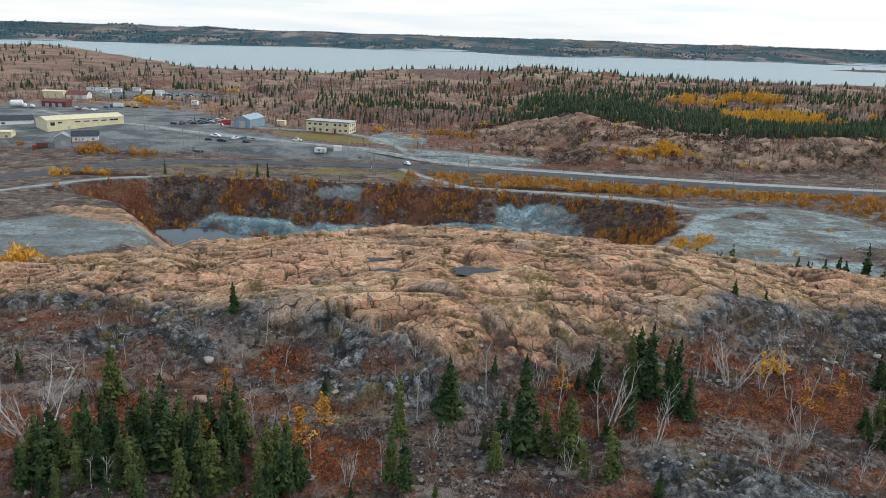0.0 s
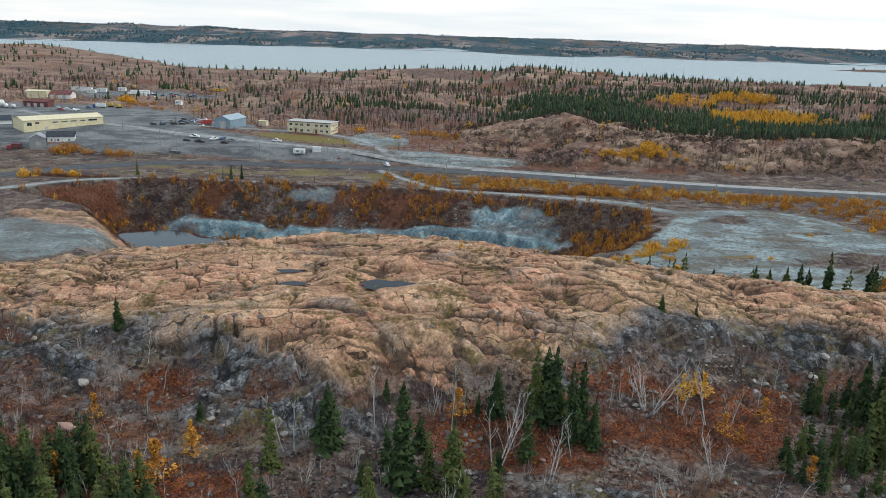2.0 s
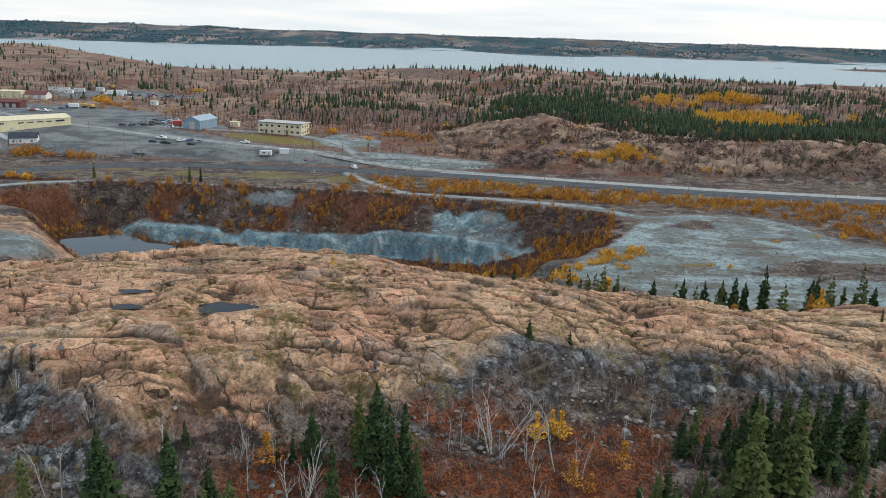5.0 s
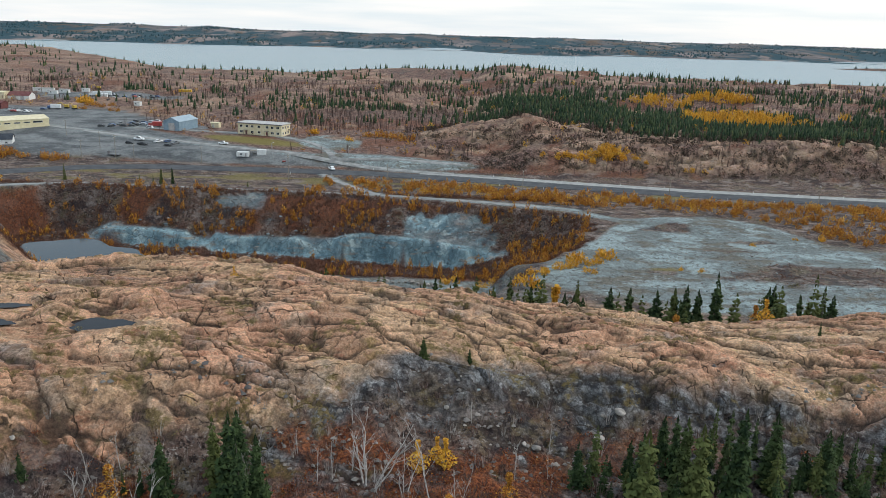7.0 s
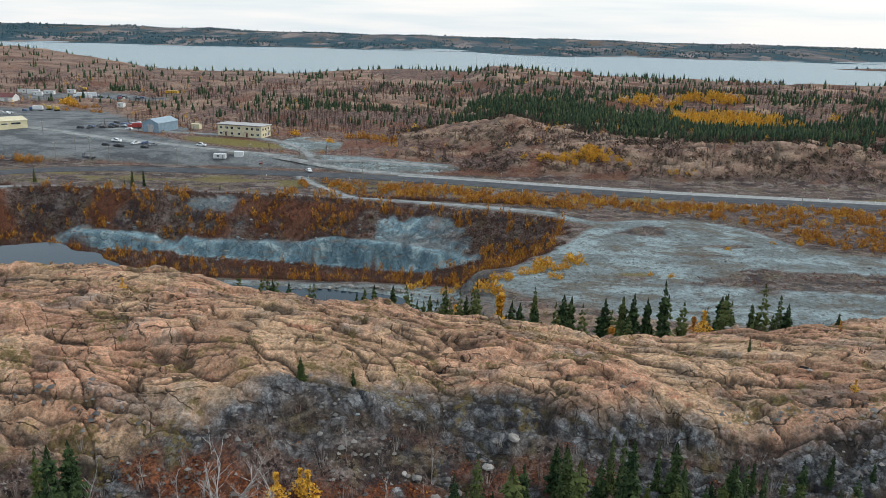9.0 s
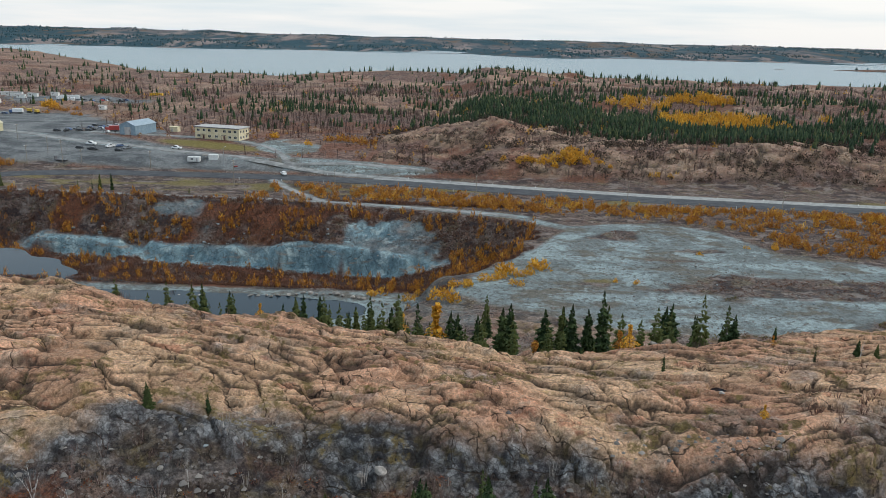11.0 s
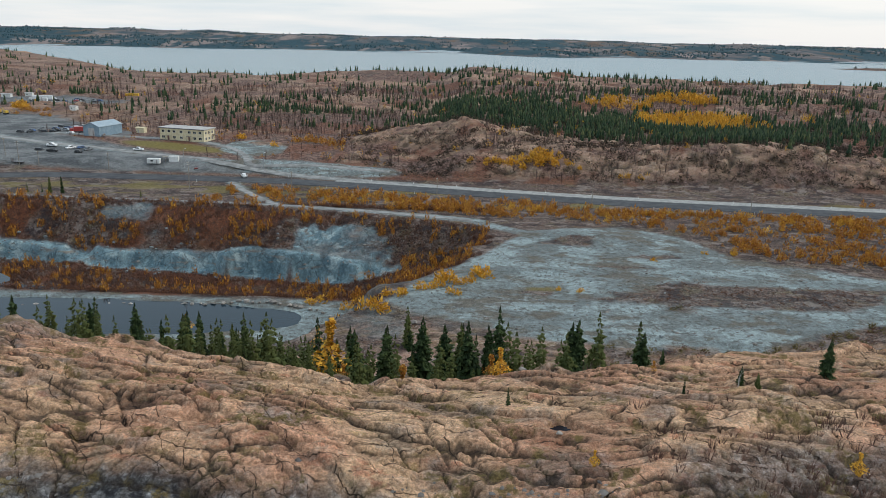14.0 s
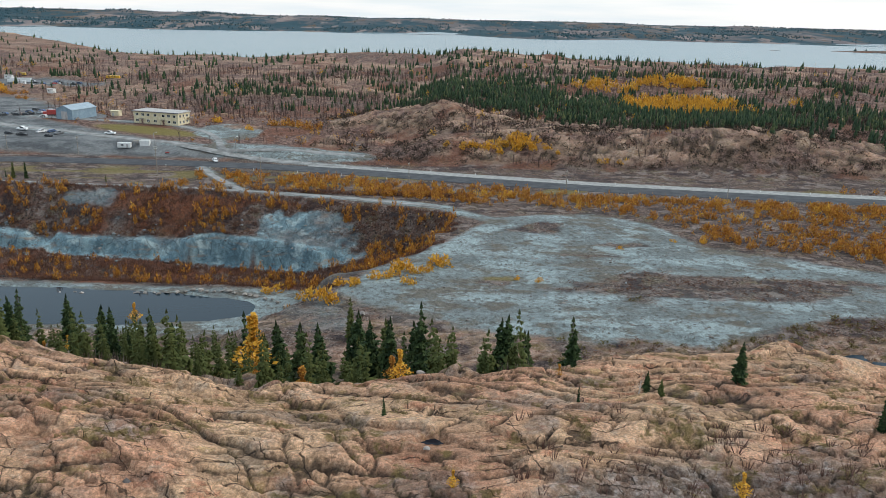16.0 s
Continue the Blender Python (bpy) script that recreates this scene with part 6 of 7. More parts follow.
STONES = {m: [stone_mesh(70 + k + 10 * i, mat) for k in range(4)] for i, (m, mat) in enumerate((("grey", M_STONE), ("pink", M_PINK_STONE), ("pale", M_PALE_STONE), ("blue", M_BLUE_STONE)))}
rng = random.Random(77)
put_stone(STONES["pink"][0], -26.4, 78.5, 2.3, "large pink granite boulder lying in the heath", "boulders in the hollow", rng)
put_stone(STONES["pale"][1], 60.2, 98.0, 1.4, "pale boulder on the front slope of the ridge", "boulders in the hollow", rng)
BOULDERS = [(-44.4, 83.8, 0.8), (-29.5, 84.2, 0.7), (-28.0, 85.8, 1.8), (-31.4, 83.6, 0.7), (28.1, 71.9, 0.8), (53.4, 96.1, 1.2), (62.8, 100.7, 1.2), (31.6, 81.6, 0.3), (23.7, 85.5, 0.7), (-56.1, 96.1, 1.2), (4.9, 85.1, 0.7), (61.0, 100.3, 0.6), (52.1, 96.3, 0.7), (15.3, 81.1, 0.6), (43.7, 91.9, 0.7), (96.3, 136.6, 1.0), (98.1, 114.6, 0.5), (76.9, 226.9, 2.1)]
for k, (x, y, h) in enumerate(BOULDERS):
    put_stone(STONES[("pale", "grey")[k % 2]][k % 4], x, y, max(0.7, 1.1 * h), "weathered boulder among heath and scrub", "boulders in the hollow", rng)
for k in range(70):
    x, y = rng.uniform(-55, 95), rng.uniform(64, 100)
    if y < float(crest_front(x)) - 3:
        put_stone(STONES[rng.choice(("grey", "grey", "grey", "pink", "blue"))][k % 4], x, y, rng.uniform(0.3, 0.9), "small loose stone on the scree below the ridge", "loose stones", rng, "stone")
# the row of boulders along the edge of the quarry floor
for k in range(52):
    f = k / 51
    x = -62 + 118 * f + rng.uniform(-0.6, 0.6)
    y = float(curve_y(x, (-62, -27, 0, 30, 45, 56), (262, 268, 269.5, 272, 266, 256))) + rng.uniform(-0.5, 0.5)
    put_stone(STONES[("pale", "grey", "grey")[k % 3]][k % 4], x, y, rng.uniform(1.3, 2.4), "pale boulder in the row edging the quarry floor", "boulder row in the quarry", rng)
# blocks fallen below the quarry face and on its shelf
for k in range(70):
    x = rng.uniform(-100, 60)
    y = float(face_line(x)) + rng.choice((rng.uniform(-9, -2.5), rng.uniform(2, 12)))
    put_stone(STONES["blue"][k % 4], x, y, rng.uniform(0.6, 2.2), "angular blue-grey block of quarried rock", "quarry blocks", rng, "quarry_block")
for k in range(60):
    x, y = rng.uniform(84, 200), rng.uniform(212, 300)
    put_stone(STONES[rng.choice(("blue", "grey"))][k % 4], x, y, rng.uniform(0.4, 1.1), "loose rock on the gravel flat", "rocks on the gravel", rng, "stone")


# ---- the yards beyond the highway ----
def window(parent, x, y, z, w, h, face="front", deep=0.12):
    """A framed window with one pane, set in the wall that looks along -y (front) or +x (side)."""
    fb = bmesh.new()
    m = Matrix.Translation((x, y, z)) @ (Matrix.Identity(4) if face == "front" else Matrix.Rotation(math.pi / 2, 4, "Z"))
    for a in ((-w / 2 - 0.08, -deep, -h / 2 - 0.08, -w / 2, 0.05, h / 2 + 0.08), (w / 2, -deep, -h / 2 - 0.08, w / 2 + 0.08, 0.05, h / 2 + 0.08),
              (-w / 2, -deep, h / 2, w / 2, 0.05, h / 2 + 0.08), (-w / 2, -deep, -h / 2 - 0.08, w / 2, 0.05, -h / 2), (-0.03, -deep + 0.03, -h / 2, 0.03, 0.05, h / 2)):
        box(fb, *a)
    fb.transform(m)
    win = part("window", fb, M_WHITE, parent)
    pb = boxed(-w / 2, -0.04, -h / 2, w / 2, 0.03, h / 2)
    pb.transform(m)
    part("pane", pb, M_GLASS, win, "dark window pane")


def gable_roof(w, d, eave, ridge, over=0.4, thick=0.18, along="y"):
    """Two sloping sheets over a w by d plan, ridge along y or x."""
    bm = bmesh.new()
    if along == "y":
        prof = [(-over, eave - over * (ridge - eave) / (w / 2)), (w / 2, ridge), (w + over, eave - over * (ridge - eave) / (w / 2))]
        lo, hi = -over, d + over
        pts = [[(x, y, z + t) for x, z in prof] for y in (lo, hi) for t in (0, thick)]
    else:
        prof = [(-over, eave - over * (ridge - eave) / (d / 2)), (d / 2, ridge), (d + over, eave - over * (ridge - eave) / (d / 2))]
        lo, hi = -over, w + over
        pts = [[(x, y, z + t) for y, z in prof] for x in (lo, hi) for t in (0, thick)]
    a, b, c, e = [[bm.verts.new(p) for p in row] for row in pts]
    for i in (0, 1):
        bm.faces.new((b[i], b[i + 1], e[i + 1], e[i])), bm.faces.new((a[i], c[i], c[i + 1], a[i + 1]))
        bm.faces.new((a[i], a[i + 1], b[i + 1], b[i])), bm.faces.new((c[i], e[i], e[i + 1], c[i + 1]))
    bm.faces.new((a[0], b[0], e[0], c[0])), bm.faces.new((a[2], c[2], e[2], b[2]))
    bmesh.ops.recalc_face_normals(bm, faces=bm.faces)
    return bm


def gable_walls(w, d, eave, ridge, along="y"):
    bm = bmesh.new()
    if along == "y":
        ends = [[(0, y, -1.5), (w, y, -1.5), (w, y, eave), (w / 2, y, ridge), (0, y, eave)] for y in (0, d)]
    else:
        ends = [[(x, 0, -1.5), (x, d, -1.5), (x, d, eave), (x, d / 2, ridge), (x, 0, eave)] for x in (0, w)]
    a, b = [[bm.verts.new(p) for p in e] for e in ends]
    bm.faces.new(a), bm.faces.new(list(reversed(b)))
    for i in range(5):
        bm.faces.new((a[i], b[i], b[(i + 1) % 5], a[(i + 1) % 5]))
    bmesh.ops.recalc_face_normals(bm, faces=bm.faces)
    return bm


def standing(x, y, turn=0.0, lift=0.0):
    return pose(x, y, ground(x, y) + lift, 0, 0, turn)


def shed(label, x, y, turn, w, d, eave, ridge, wall, roof, along="y", name="shed", category="building", doors=(), windows=(), side=(), z=None):
    ob = thing(name, label, category, standing(x, y, turn) if z is None else pose(x, y, z, 0, 0, turn))
    part("wall", gable_walls(w, d, eave, ridge, along), wall, ob)
    part("roof", gable_roof(w, d, eave, ridge, along=along), roof, ob)
    for dx, dw, dh in doors:
        bm = boxed(dx - dw / 2, -0.08, 0, dx + dw / 2, 0.02, dh)
        for k in range(1, 4):
            box(bm, dx - dw / 2, -0.11, dh * k / 4 - 0.03, dx + dw / 2, -0.08, dh * k / 4 + 0.03)
        part("door", bm, M_GREY_ROOF, ob, "pale roller door")
    for wx, wz, ww, wh in windows:
        window(ob, wx, 0, wz, ww, wh)
    for wy, wz, ww, wh in side:
        window(ob, w, wy, wz, ww, wh, "side")
    return ob


def office():
    ob = thing("office_building", "long two-storey cream office block with a flat roof", "building", standing(-89.5, 490.0, -14))
    w, d, h = 29.0, 11.5, 6.6
    part("wall", boxed(0, 0, -2, w, d, h), M_CREAM, ob)
    part("roof", boxed(-0.7, -0.7, h, w + 0.7, d + 0.7, h + 0.45, bevel=0.05), M_GREY_ROOF, ob, "pale flat roof with a deep overhang")
    part("fascia", boxed(-0.74, -0.74, h - 0.1, w + 0.74, -0.70, h + 0.3), M_CHROME, ob)
    for k, wx in enumerate((2.3, 6.2, 9.6, 14.2, 19.6, 23.0, 26.6)):
        window(ob, wx, 0, 4.9, 1.7, 1.25)
        if k not in (1, 4):
            window(ob, wx, 0, 1.6, 1.7, 1.25)
    for wy in (2.0, 5.2, 8.6):
        window(ob, w, wy, 4.9, 1.3, 1.3, "side"), window(ob, w, wy, 1.6, 1.3, 1.3, "side")
    for dx in (5.6, 19.4):
        part("door", boxed(dx - 0.6, -0.1, 0, dx + 0.6, 0.02, 2.2), M_MAROON, ob, "dark entrance door")
        bm = boxed(dx - 1.3, -1.6, 2.6, dx + 1.3, 0, 2.75)
        for sx in (-1.15, 1.15):
            box(bm, dx + sx - 0.07, -1.5, -0.5, dx + sx + 0.07, -1.36, 2.6)
        part("porch", bm, M_WOOD, ob, "small wooden porch roof on posts")
    bm = boxed(w, d - 3.2, 3.2, w + 1.8, d - 0.2, 3.35)
    for yy in (d - 3.1, d - 0.3):
        box(bm, w + 1.65, yy - 0.06, -1, w + 1.78, yy + 0.06, 6.4)
    box(bm, w + 1.7, d - 3.2, 4.2, w + 1.78, d - 0.2, 4.3)
    part("balcony", bm, M_WOOD, ob)


office()
shed("blue sheet-metal gable shed beside the parked cars", -136.5, 494.0, -14, 11.0, 20.0, 5.6, 7.9, M_BLUE_SHEET, M_BLUE_ROOF, name="metal_shed", doors=((5.6, 4.2, 4.6),))
shed("small cream hut on the gravel", -113.2, 512.5, -12, 5.4, 3.2, 3.1, 3.4, M_CREAM, M_CREAM, along="x", name="hut", doors=((1.6, 1.0, 2.0),))
shed("long pale yellow warehouse with a low roof and high window strip", -239.5, 460.0, 47, 47.0, 18.0, 6.6, 8.2, M_YELLOW_SHEET, M_CREAM, along="x", name="warehouse", z=8.6,
     doors=((12.5, 1.6, 2.4),), windows=[(3.2, 4.4, 2.6, 2.0), (7.6, 4.9, 2.4, 0.9)] + [(18 + 5.4 * k, 4.9, 3.4, 0.7) for k in range(4)] + [(40.5, 5.0, 5.4, 1.1)])
shed("white-walled house with a black roof and red base", -213.0, 434.5, 22, 14.0, 9.0, 3.6, 6.0, M_WHITE, M_DARK_ROOF, along="x", name="house", z=6.6, windows=((2.2, 1.7, 0.9, 1.1), (5.6, 1.7, 0.9, 1.1), (11.2, 1.7, 1.0, 1.1)), doors=((3.9, 1.0, 2.1),))
red = thing("red_plinth", "red painted plinth in front of the white house", "plinth", pose(-213.0, 434.5, 6.6, 0, 0, 22))
part("plinth", boxed(0.2, -0.35, -2.0, 13.3, -0.12, 0.55, bevel=0.03), M_RED_BAND, red)
shed("grey sheet-metal gable shed beside the white house", -219.5, 427.5, 20, 8.0, 9.5, 4.6, 6.8, M_STEEL, M_STEEL, name="metal_shed", z=5.4, doors=((4.6, 2.6, 2.8),))
shed("low building with a black flat-pitched roof and skylights", -282.0, 470.0, 32, 26.0, 14.0, 3.4, 5.6, M_WHITE, M_DARK_ROOF, along="x", name="workshop", z=9.0, windows=((4, 1.8, 2, 1), (9, 1.8, 2, 1)))
shed("cream flat-roofed block at the yard's edge", -262.0, 435.0, 14, 13.0, 9.0, 4.4, 4.9, M_CREAM, M_YELLOW_SHEET, along="x", name="store", z=6.4, windows=((10.5, 2.0, 1.2, 1.2),))
shed("long maroon boarded shed with open bays", -299.0, 570.0, -4, 18.5, 8.0, 3.8, 5.2, M_MAROON, M_MAROON, along="x", name="barn", doors=((4, 2.6, 2.6), (9, 2.6, 2.6), (14, 2.6, 2.6)))
shed("cream sheet-metal hall behind the barn", -322.0, 616.0, 6, 16.0, 12.0, 5.6, 6.2, M_CREAM, M_YELLOW_SHEET, along="x", name="hall")
shed("white workshop with a maroon roof", -305.0, 620.0, 4, 16.0, 11.0, 3.4, 6.0, M_WHITE, M_MAROON, along="x", name="workshop", doors=((5, 3, 2.8), (11, 3, 2.8)))
shed("small white hut on the hillside", -198.5, 600.0, -8, 4.6, 3.6, 2.8, 3.3, M_WHITE, M_GREY_ROOF, along="x", name="hut", windows=((1.5, 1.6, 1.0, 0.9),))
for x, y, t, w in ((-309, 664, 3, 17.0), (-292, 656, 2, 7.0), (-288, 666, -4, 8.0), (-274, 676, 0, 6.0)):
    shed("white site cabin in the far storage yard", x, y, t, w, 3.0, 2.7, 3.0, M_WHITE, M_GREY_ROOF, along="x", name="site_cabin", windows=((w * 0.3, 1.6, 1.0, 0.9),))


def trailer():
    ob = thing("travel_trailer", "white travel trailer parked on the gravel lot", "trailer", standing(-75.0, 434.3, 2))
    part("body", boxed(0, 0, 0.55, 6.6, 2.5, 3.2, bevel=0.22), M_WHITE, ob)
    part("window", boxed(1.9, -0.03, 1.7, 3.2, 0.0, 2.4), M_GLASS, ob, "dark window")
    part("door", boxed(4.7, -0.03, 0.7, 5.4, 0.0, 2.6), M_GREY_ROOF, ob)
    part("drawbar", boxed(-1.2, 1.1, 0.4, 0.1, 1.4, 0.55), M_CHROME, ob)
    for wx in (2.8, 3.7):
        wheel(ob, wx, 0.05, 0.35, 0.35)
        wheel(ob, wx, 2.45, 0.35, 0.35)


def wheel(parent, x, y, z, r, w=0.24):
    bm = bmesh.new()
    m = Matrix.Translation((x, y, z)) @ Matrix.Rotation(math.pi / 2, 4, "X")
    bmesh.ops.create_cone(bm, cap_ends=True, segments=12, radius1=r, radius2=r, depth=w, matrix=m)
    tyre = part("wheel", bm, M_TYRE, parent)
    rb = bmesh.new()
    bmesh.ops.create_cone(rb, cap_ends=True, segments=8, radius1=r * 0.55, radius2=r * 0.55, depth=w + 0.03, matrix=m)
    part("rim", rb, M_STEEL, tyre)


trailer()
ob = thing("site_container", "white container with an open timber lean-to", "container", standing(-64.5, 436.8, 8))
part("body", boxed(0, 0, -0.5, 4.8, 2.6, 3.0, bevel=0.06), M_WHITE, ob)
bm = boxed(-3.4, 0.1, 2.5, 0.0, 2.6, 2.62)
for px, py in ((-3.3, 0.15), (-3.3, 2.5), (-1.7, 0.15), (-1.7, 2.5)):
    box(bm, px - 0.06, py - 0.06, -0.5, px + 0.06, py + 0.06, 2.5)
part("lean_to", bm, M_WOOD, ob)


def car_body(length, width, height, pickup):
    """A car's lower body with rounded wings, and its glazed cabin."""
    body, cabin, glass = bmesh.new(), bmesh.new(), bmesh.new()
    box(body, 0, 0, 0.35, length, width, height * 0.58, bevel=0.12)
    c0, c1 = (0.30, 0.62) if pickup else (0.20, 0.86)
    base, top = height * 0.56, height
    for bm, g in ((cabin, 0.0), (glass, 0.06)):
        lo = [(length * c0 - 0.35 + g, 0.06 - g * 0.3, base + g * 2), (length * c1 + 0.3 - g, 0.06 - g * 0.3, base + g * 2), (length * c1 + 0.3 - g, width - 0.06 + g * 0.3, base + g * 2), (length * c0 - 0.35 + g, width - 0.06 + g * 0.3, base + g * 2)]
        hi = [(length * c0 + 0.25, 0.18 - g * 0.6, top - g * 2), (length * c1 - 0.1, 0.18 - g * 0.6, top - g * 2), (length * c1 - 0.1, width - 0.18 + g * 0.6, top - g * 2), (length * c0 + 0.25, width - 0.18 + g * 0.6, top - g * 2)]
        a, b = [bm.verts.new(p) for p in lo], [bm.verts.new(p) for p in hi]
        for i in range(4):
            bm.faces.new((a[i], a[(i + 1) % 4], b[(i + 1) % 4], b[i]))
        bm.faces.new(b)
    if pickup:
        box(body, length * 0.66, 0.12, height * 0.58, length - 0.1, 0.2, height * 0.68), box(body, length * 0.66, width - 0.2, height * 0.58, length - 0.1, width - 0.12, height * 0.68)
    return body, cabin, glass


def make_car(colour, words, pickup=False):
    length, width, height = (5.7, 1.95, 1.9) if pickup else (4.6, 1.8, 1.5)
    ob = thing("pickup_truck" if pickup else "car", f"{words} parked on the gravel yard", "vehicle", pose(0, 0, 0), "parked vehicles")
    body, cabin, glass = car_body(length, width, height, pickup)
    part("body", body, colour, ob), part("cabin", cabin, colour, ob), part("window_glass", glass, M_GLASS, ob, "dark car windows")
    for wx in (length * 0.18, length * 0.80):
        for wy in (0.08, width - 0.08):
            wheel(ob, wx, wy, 0.34, 0.34)
    for wy in (0.3, width - 0.3):
        part("headlight", boxed(-0.02, wy - 0.15, 0.62, 0.04, wy + 0.15, 0.76), M_STEEL, ob)
    return ob


CARS = [make_car(PAINTS[0], "white pickup truck", True), make_car(PAINTS[1], "silver saloon car"), make_car(PAINTS[2], "black car"), make_car(PAINTS[3], "dark blue car"),
        make_car(PAINTS[4], "red car"), make_car(PAINTS[0], "white car"), make_car(PAINTS[5], "grey pickup truck", True), make_car(PAINTS[2], "black pickup truck", True)]
rng = random.Random(21)
LOT_CARS = ((-143, 464, 0), (-136, 463, 0), (-138, 452.5, 2), (-129, 450, 7), (-127, 456, 0), (-122, 458, 3), (-120, 448.5, 2), (-116, 453, 6), (-92.5, 458.5, 0))
ROW_CARS = ((-168, 503, 2), (-164, 510, 7), (-160, 514, 1), (-155, 516, 3), (-157, 530, 5), (-172, 498, 2), (-168, 517, 3), (-165, 528, 2), (-160, 526, 1), (-152, 510, 0), (-150, 500, 5), (-171, 509, 6), (-158, 505, 2), (-163, 522, 3), (-153, 524, 1), (-176, 505, 3), (-180, 499, 2))
FAR_CARS = ((-268, 557, 4), (-263, 558, 5), (-259, 556, 0), (-252, 558, 1), (-250, 573, 3), (-256, 635, 2), (-251, 632, 3), (-247, 634, 2), (-236, 640, 5), (-229, 646, 2), (-224, 638, 3), (-219, 650, 1), (-214, 655, 2), (-208, 652, 6), (-231, 621, 2), (-216, 642, 4), (-222, 656, 3), (-204, 645, 2), (-240, 652, 1), (-198, 652, 3), (-271, 562, 1), (-230, 632, 5))
for places in (LOT_CARS, ROW_CARS, FAR_CARS):
    for x, y, k in places:
        copy_thing(CARS[k], pose(x, y, ground(x, y) - 0.02, 0, 0, rng.choice((-14, -10, 166, 172, 70, -16)) + rng.uniform(-6, 6)))
for c in CARS:
    remove_thing(c)


def lorry(label, x, y, turn, length, box_paint, cab_paint, name="box_truck", height=3.6):
    ob = thing(name, label, "truck", standing(x, y, turn))
    part("cargo_box", boxed(2.3, 0, 1.0, length, 2.5, height, bevel=0.06), box_paint, ob)
    part("cab", boxed(0, 0.1, 0.6, 2.1, 2.4, 2.7, bevel=0.18), cab_paint, ob)
    part("windscreen", boxed(-0.02, 0.3, 1.6, 0.06, 2.2, 2.4), M_GLASS, ob)
    part("chassis", boxed(0.4, 0.6, 0.5, length - 0.2, 1.9, 1.0), M_CHROME, ob)
    for wx in (0.9, length - 2.4, length - 1.2):
        wheel(ob, wx, 0.15, 0.5, 0.5, 0.3), wheel(ob, wx, 2.35, 0.5, 0.5, 0.3)


lorry("white semi-trailer truck in the far storage yard", -253, 644, 12, 17.0, PAINTS[0], PAINTS[0], "semi_trailer_truck", 4.0)
lorry("white box truck with a yellow cab", -244, 636, 8, 9.0, PAINTS[0], M_BUS)
lorry("red box truck beside the blue shed", -149.5, 503.0, 20, 8.0, PAINTS[4], PAINTS[4])
lorry("blue and white tank truck in the yard", -251, 575, 10, 9.0, PAINTS[0], PAINTS[3])
lorry("yellow school bus parked by the woods", -196, 688, -4, 11.0, M_BUS, M_BUS, "school_bus", 3.1)
lorry("dark red truck beside the metal shed", -231, 425, 12, 7.5, M_MAROON, PAINTS[4])


def digger(x, y, turn):
    ob = thing("excavator", "yellow excavator standing in the yard", "machine", standing(x, y, turn))
    for ty in (0.0, 2.2):
        part("track", boxed(0, ty, 0, 3.6, ty + 0.6, 0.9, bevel=0.25), M_TYRE, ob)
    part("cab", boxed(0.3, 0.3, 1.0, 3.2, 2.6, 2.9, bevel=0.15), M_DIGGER, ob)
    part("boom", tube(bmesh.new(), [(0.4, 1.4, 1.8), (-2.0, 1.4, 4.2), (-4.2, 1.4, 3.2), (-4.6, 1.4, 0.8)], [0.3, 0.28, 0.22, 0.3], 4), M_DIGGER, ob)


digger(-243, 583, 10), digger(-236, 580, -30), digger(-268, 690, 5)


def tank(x, y, turn, length, r):
    ob = thing("storage_tank", "white cylindrical storage tank on cradles", "tank", standing(x, y, turn))
    bm = bmesh.new()
    prof = [(0, 0.25), (0.35, 0.75), (0.9, 1.0), (length - 0.9, 1.0), (length - 0.35, 0.75), (length, 0.25)]
    tube(bm, [(px, 0, r + 0.6) for px, s in prof], [r * s for px, s in prof], 16)
    part("shell", bm, M_WHITE, ob)
    for px in (length * 0.25, length * 0.75):
        part("cradle", boxed(px - 0.2, -r * 0.8, -0.4, px + 0.2, r * 0.8, 1.2), M_CHROME, ob)


tank(-316, 558, 30, 9.0, 2.4), tank(-306, 560, -60, 4.5, 1.3), tank(-301, 559, -40, 4.5, 1.2)


def utility_pole(x, y, h, arms=1, lamp=False):
    ob = thing("street_lamp" if lamp else "utility_pole", "tall steel street lamp beside the lot" if lamp else "weathered wooden utility pole with a crossarm", "pole", standing(x, y, 75), "utility poles")
    part("pole", tube(bmesh.new(), [(0, 0, -1), (0, 0, h * 0.5), (0, 0, h)], [0.17, 0.15, 0.11], 8), M_STEEL if lamp else M_WOOD, ob)
    if lamp:
        part("arm", tube(bmesh.new(), [(0, 0, h - 0.2), (0.8, 0, h + 0.2), (1.8, 0, h + 0.25)], [0.06, 0.05, 0.05], 6), M_STEEL, ob)
        part("lamp_head", boxed(1.5, -0.18, h + 0.12, 2.4, 0.18, h + 0.34, bevel=0.05), M_WHITE, ob)
    for k in range(arms):
        arm = part("crossarm", boxed(-1.1, -0.07, h - 0.7 - k, 1.1, 0.07, h - 0.52 - k), M_WOOD, ob)
        for ix in (-0.95, -0.45, 0.45, 0.95):
            part("insulator", boxed(ix - 0.06, -0.06, h - 0.52 - k, ix + 0.06, 0.06, h - 0.3 - k, bevel=0.02), M_WHITE, arm)


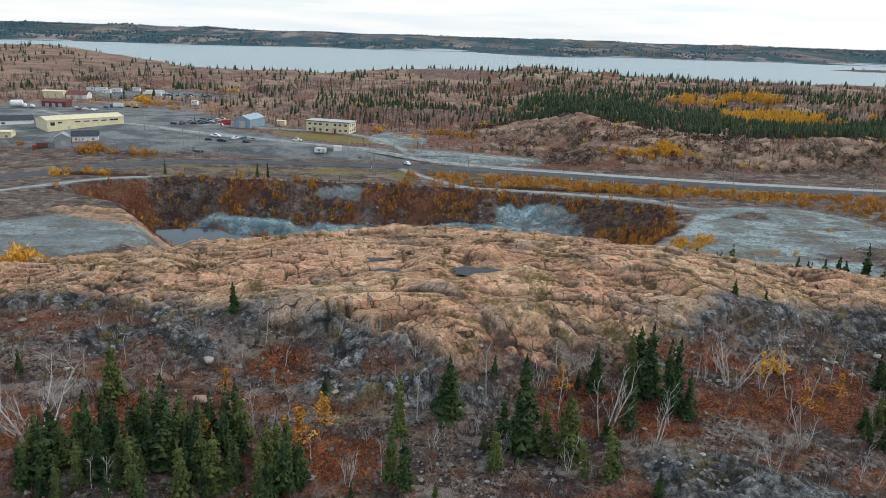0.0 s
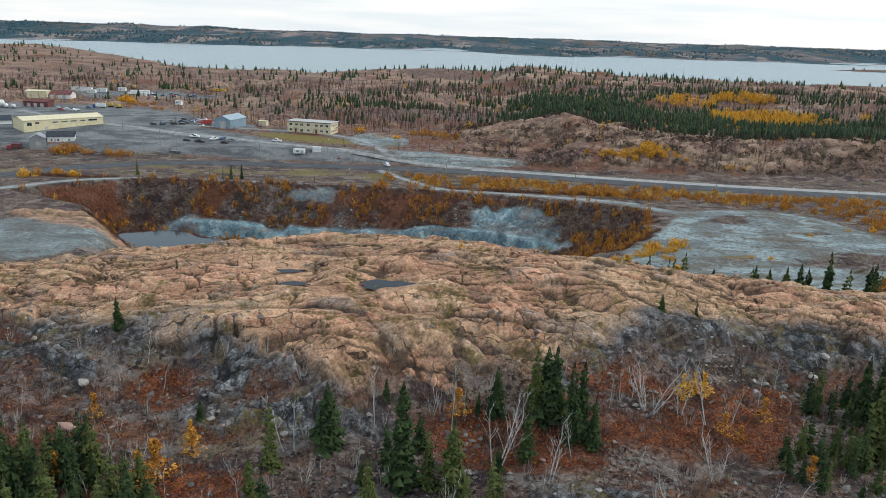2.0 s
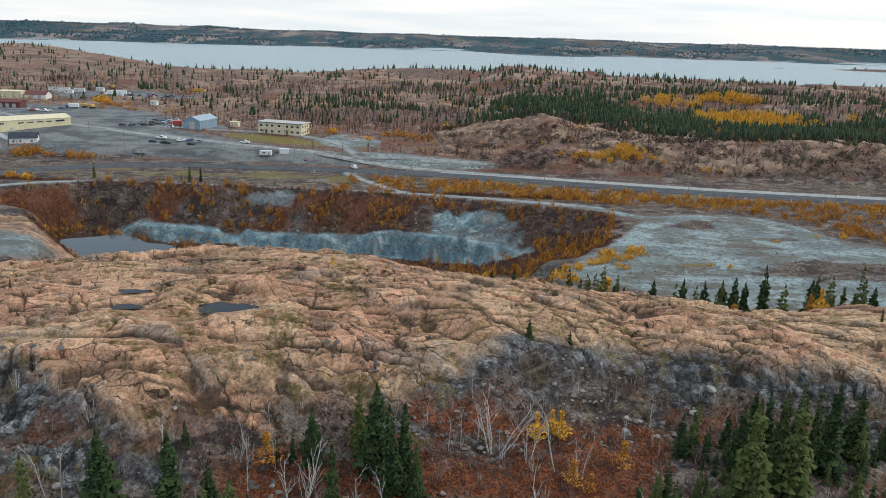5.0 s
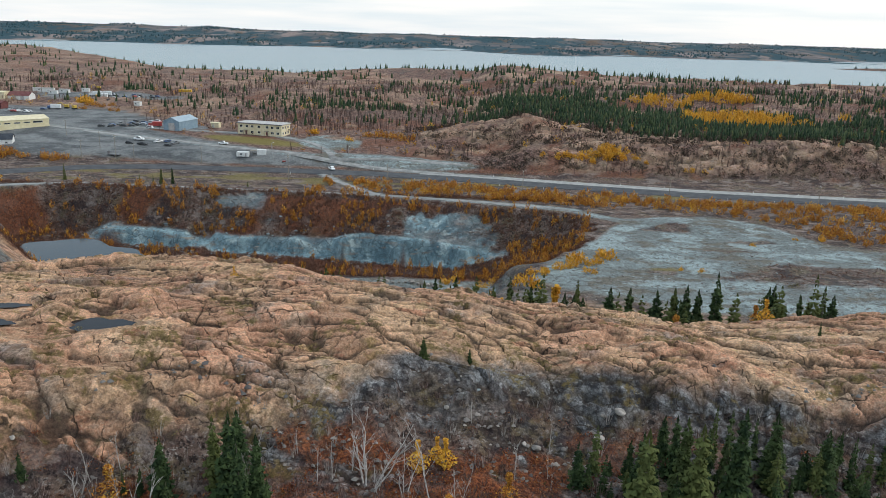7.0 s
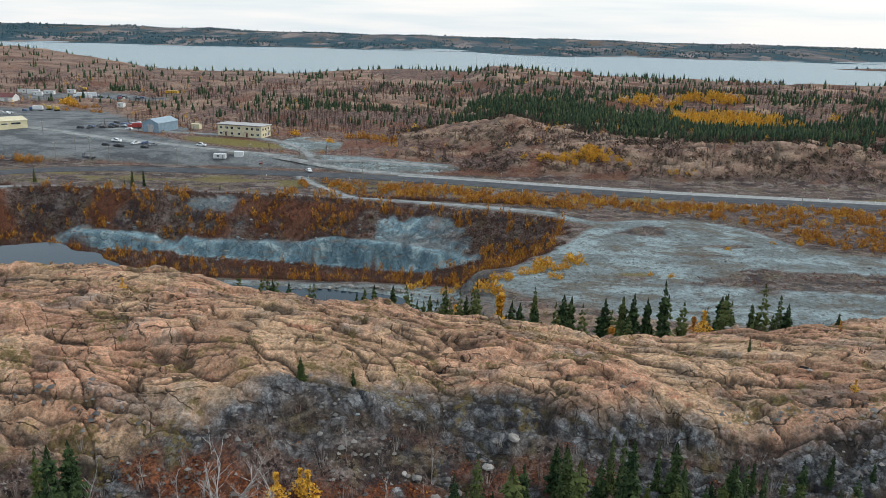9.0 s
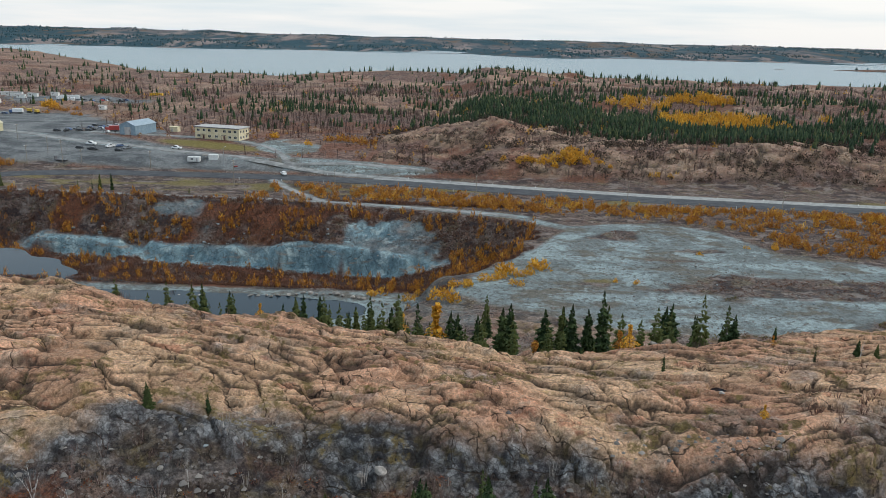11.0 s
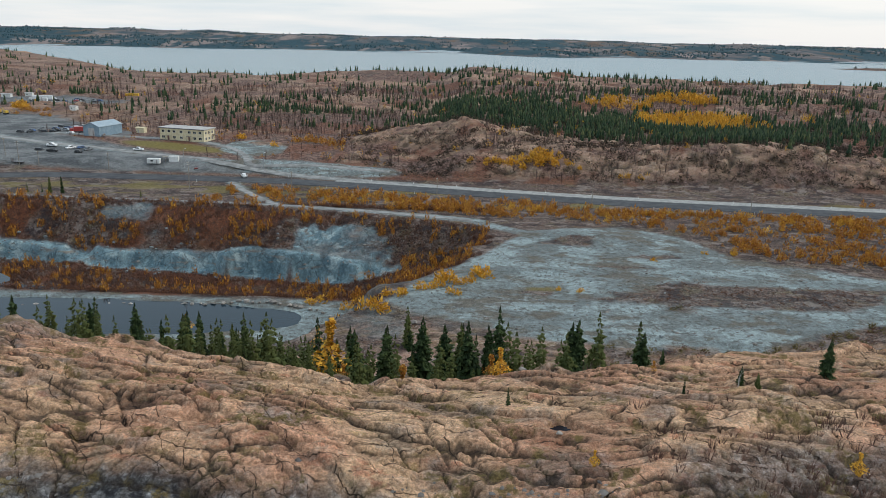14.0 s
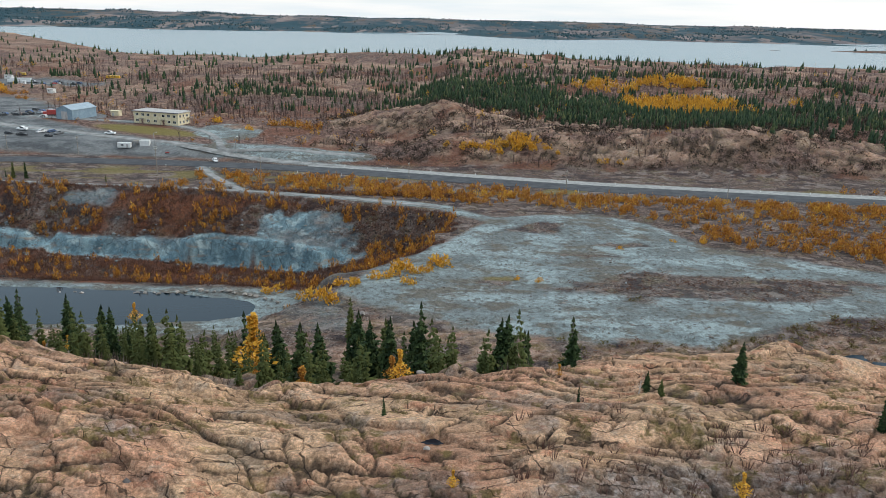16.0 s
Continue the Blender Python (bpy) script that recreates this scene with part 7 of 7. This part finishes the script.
for x, y, h, arms in ((-37, 389, 13, 2), (76, 386, 9.5, 1), (144, 379, 9.5, 1), (210.3, 372, 9.5, 1), (280, 360, 9.5, 1), (-138, 428, 12.5, 2), (-150.7, 438, 9, 1), (-155, 425, 10, 1), (11.4, 382.6, 11, 1), (-129, 430, 7, 1), (-92, 428, 9, 1),
                      (153, 845, 16, 1), (260, 852, 16, 1), (382, 706, 15, 1), (72, 985, 17, 1), (-268, 700, 22, 1), (-185, 470, 9, 1)):
    utility_pole(x, y, h, arms)
utility_pole(-55.3, 433, 9.5, 0, True), utility_pole(-14.2, 432.4, 9.0, 0, True)

# small white road markers along the highway
rng = random.Random(4)
for x in range(-30, 300, 21):
    for side in (-9.6, 9.4):
        y = float(road_mid(x)) + side
        ob = thing("marker_post", "thin white marker post at the highway's edge", "post", pose(x + side, y, 2.6), "marker posts")
        part("post", boxed(-0.07, -0.07, -0.3, 0.07, 0.07, 1.1, bevel=0.02), M_WHITE, ob)
# a broken-down machine and pallets at the lot's near edge
ob = thing("flatbed_trailer", "dark flatbed trailer with a frame at the lot's edge", "trailer", standing(-143, 429, -6))
part("bed", boxed(0, 0, 0.8, 6.5, 2.3, 1.1, bevel=0.03), M_CHROME, ob)
part("frame", boxed(0.2, 0.1, 1.1, 0.4, 2.2, 2.8), M_CHROME, ob)
for wx in (4.2, 5.2):
    wheel(ob, wx, 0.1, 0.42, 0.42), wheel(ob, wx, 2.2, 0.42, 0.42)
ob = thing("quad_bike", "small red quad bike on the gravel lot", "vehicle", standing(-49.7, 431.7, 20))
part("body", boxed(0, 0.25, 0.45, 2.0, 0.95, 0.95, bevel=0.12), PAINTS[4], ob)
part("handlebar", boxed(0.5, 0.0, 1.1, 0.6, 1.2, 1.2), M_CHROME, ob)
for wx in (0.3, 1.7):
    wheel(ob, wx, 0.15, 0.32, 0.32), wheel(ob, wx, 1.05, 0.32, 0.32)
make_car(PAINTS[0], "white pickup truck turning off the highway,", True).matrix_basis = pose(-19, 419, 2.75, 0, 0, 118)

# rain pools lying in hollows of the granite
for x, y, rx, ry, turn in ((4.6, 104.0, 3.4, 2.0, 8), (-8.0, 105.2, 2.0, 0.9, 4), (-9.5, 111.0, 2.2, 0.8, 6), (49.0, 118.0, 1.6, 0.7, 10), (98.5, 117.0, 0.9, 0.5, 0)):
    z = float(np.min(surface(x + np.linspace(-rx, rx, 9) * 0.8, np.full(9, y))[0])) + 0.50
    water_sheet("rain_pool", x - rx, y - ry, x + rx, y + ry, z, M_PUDDLE, "dark rain pool in a hollow of the granite", "pool", oval=True, turn=turn)
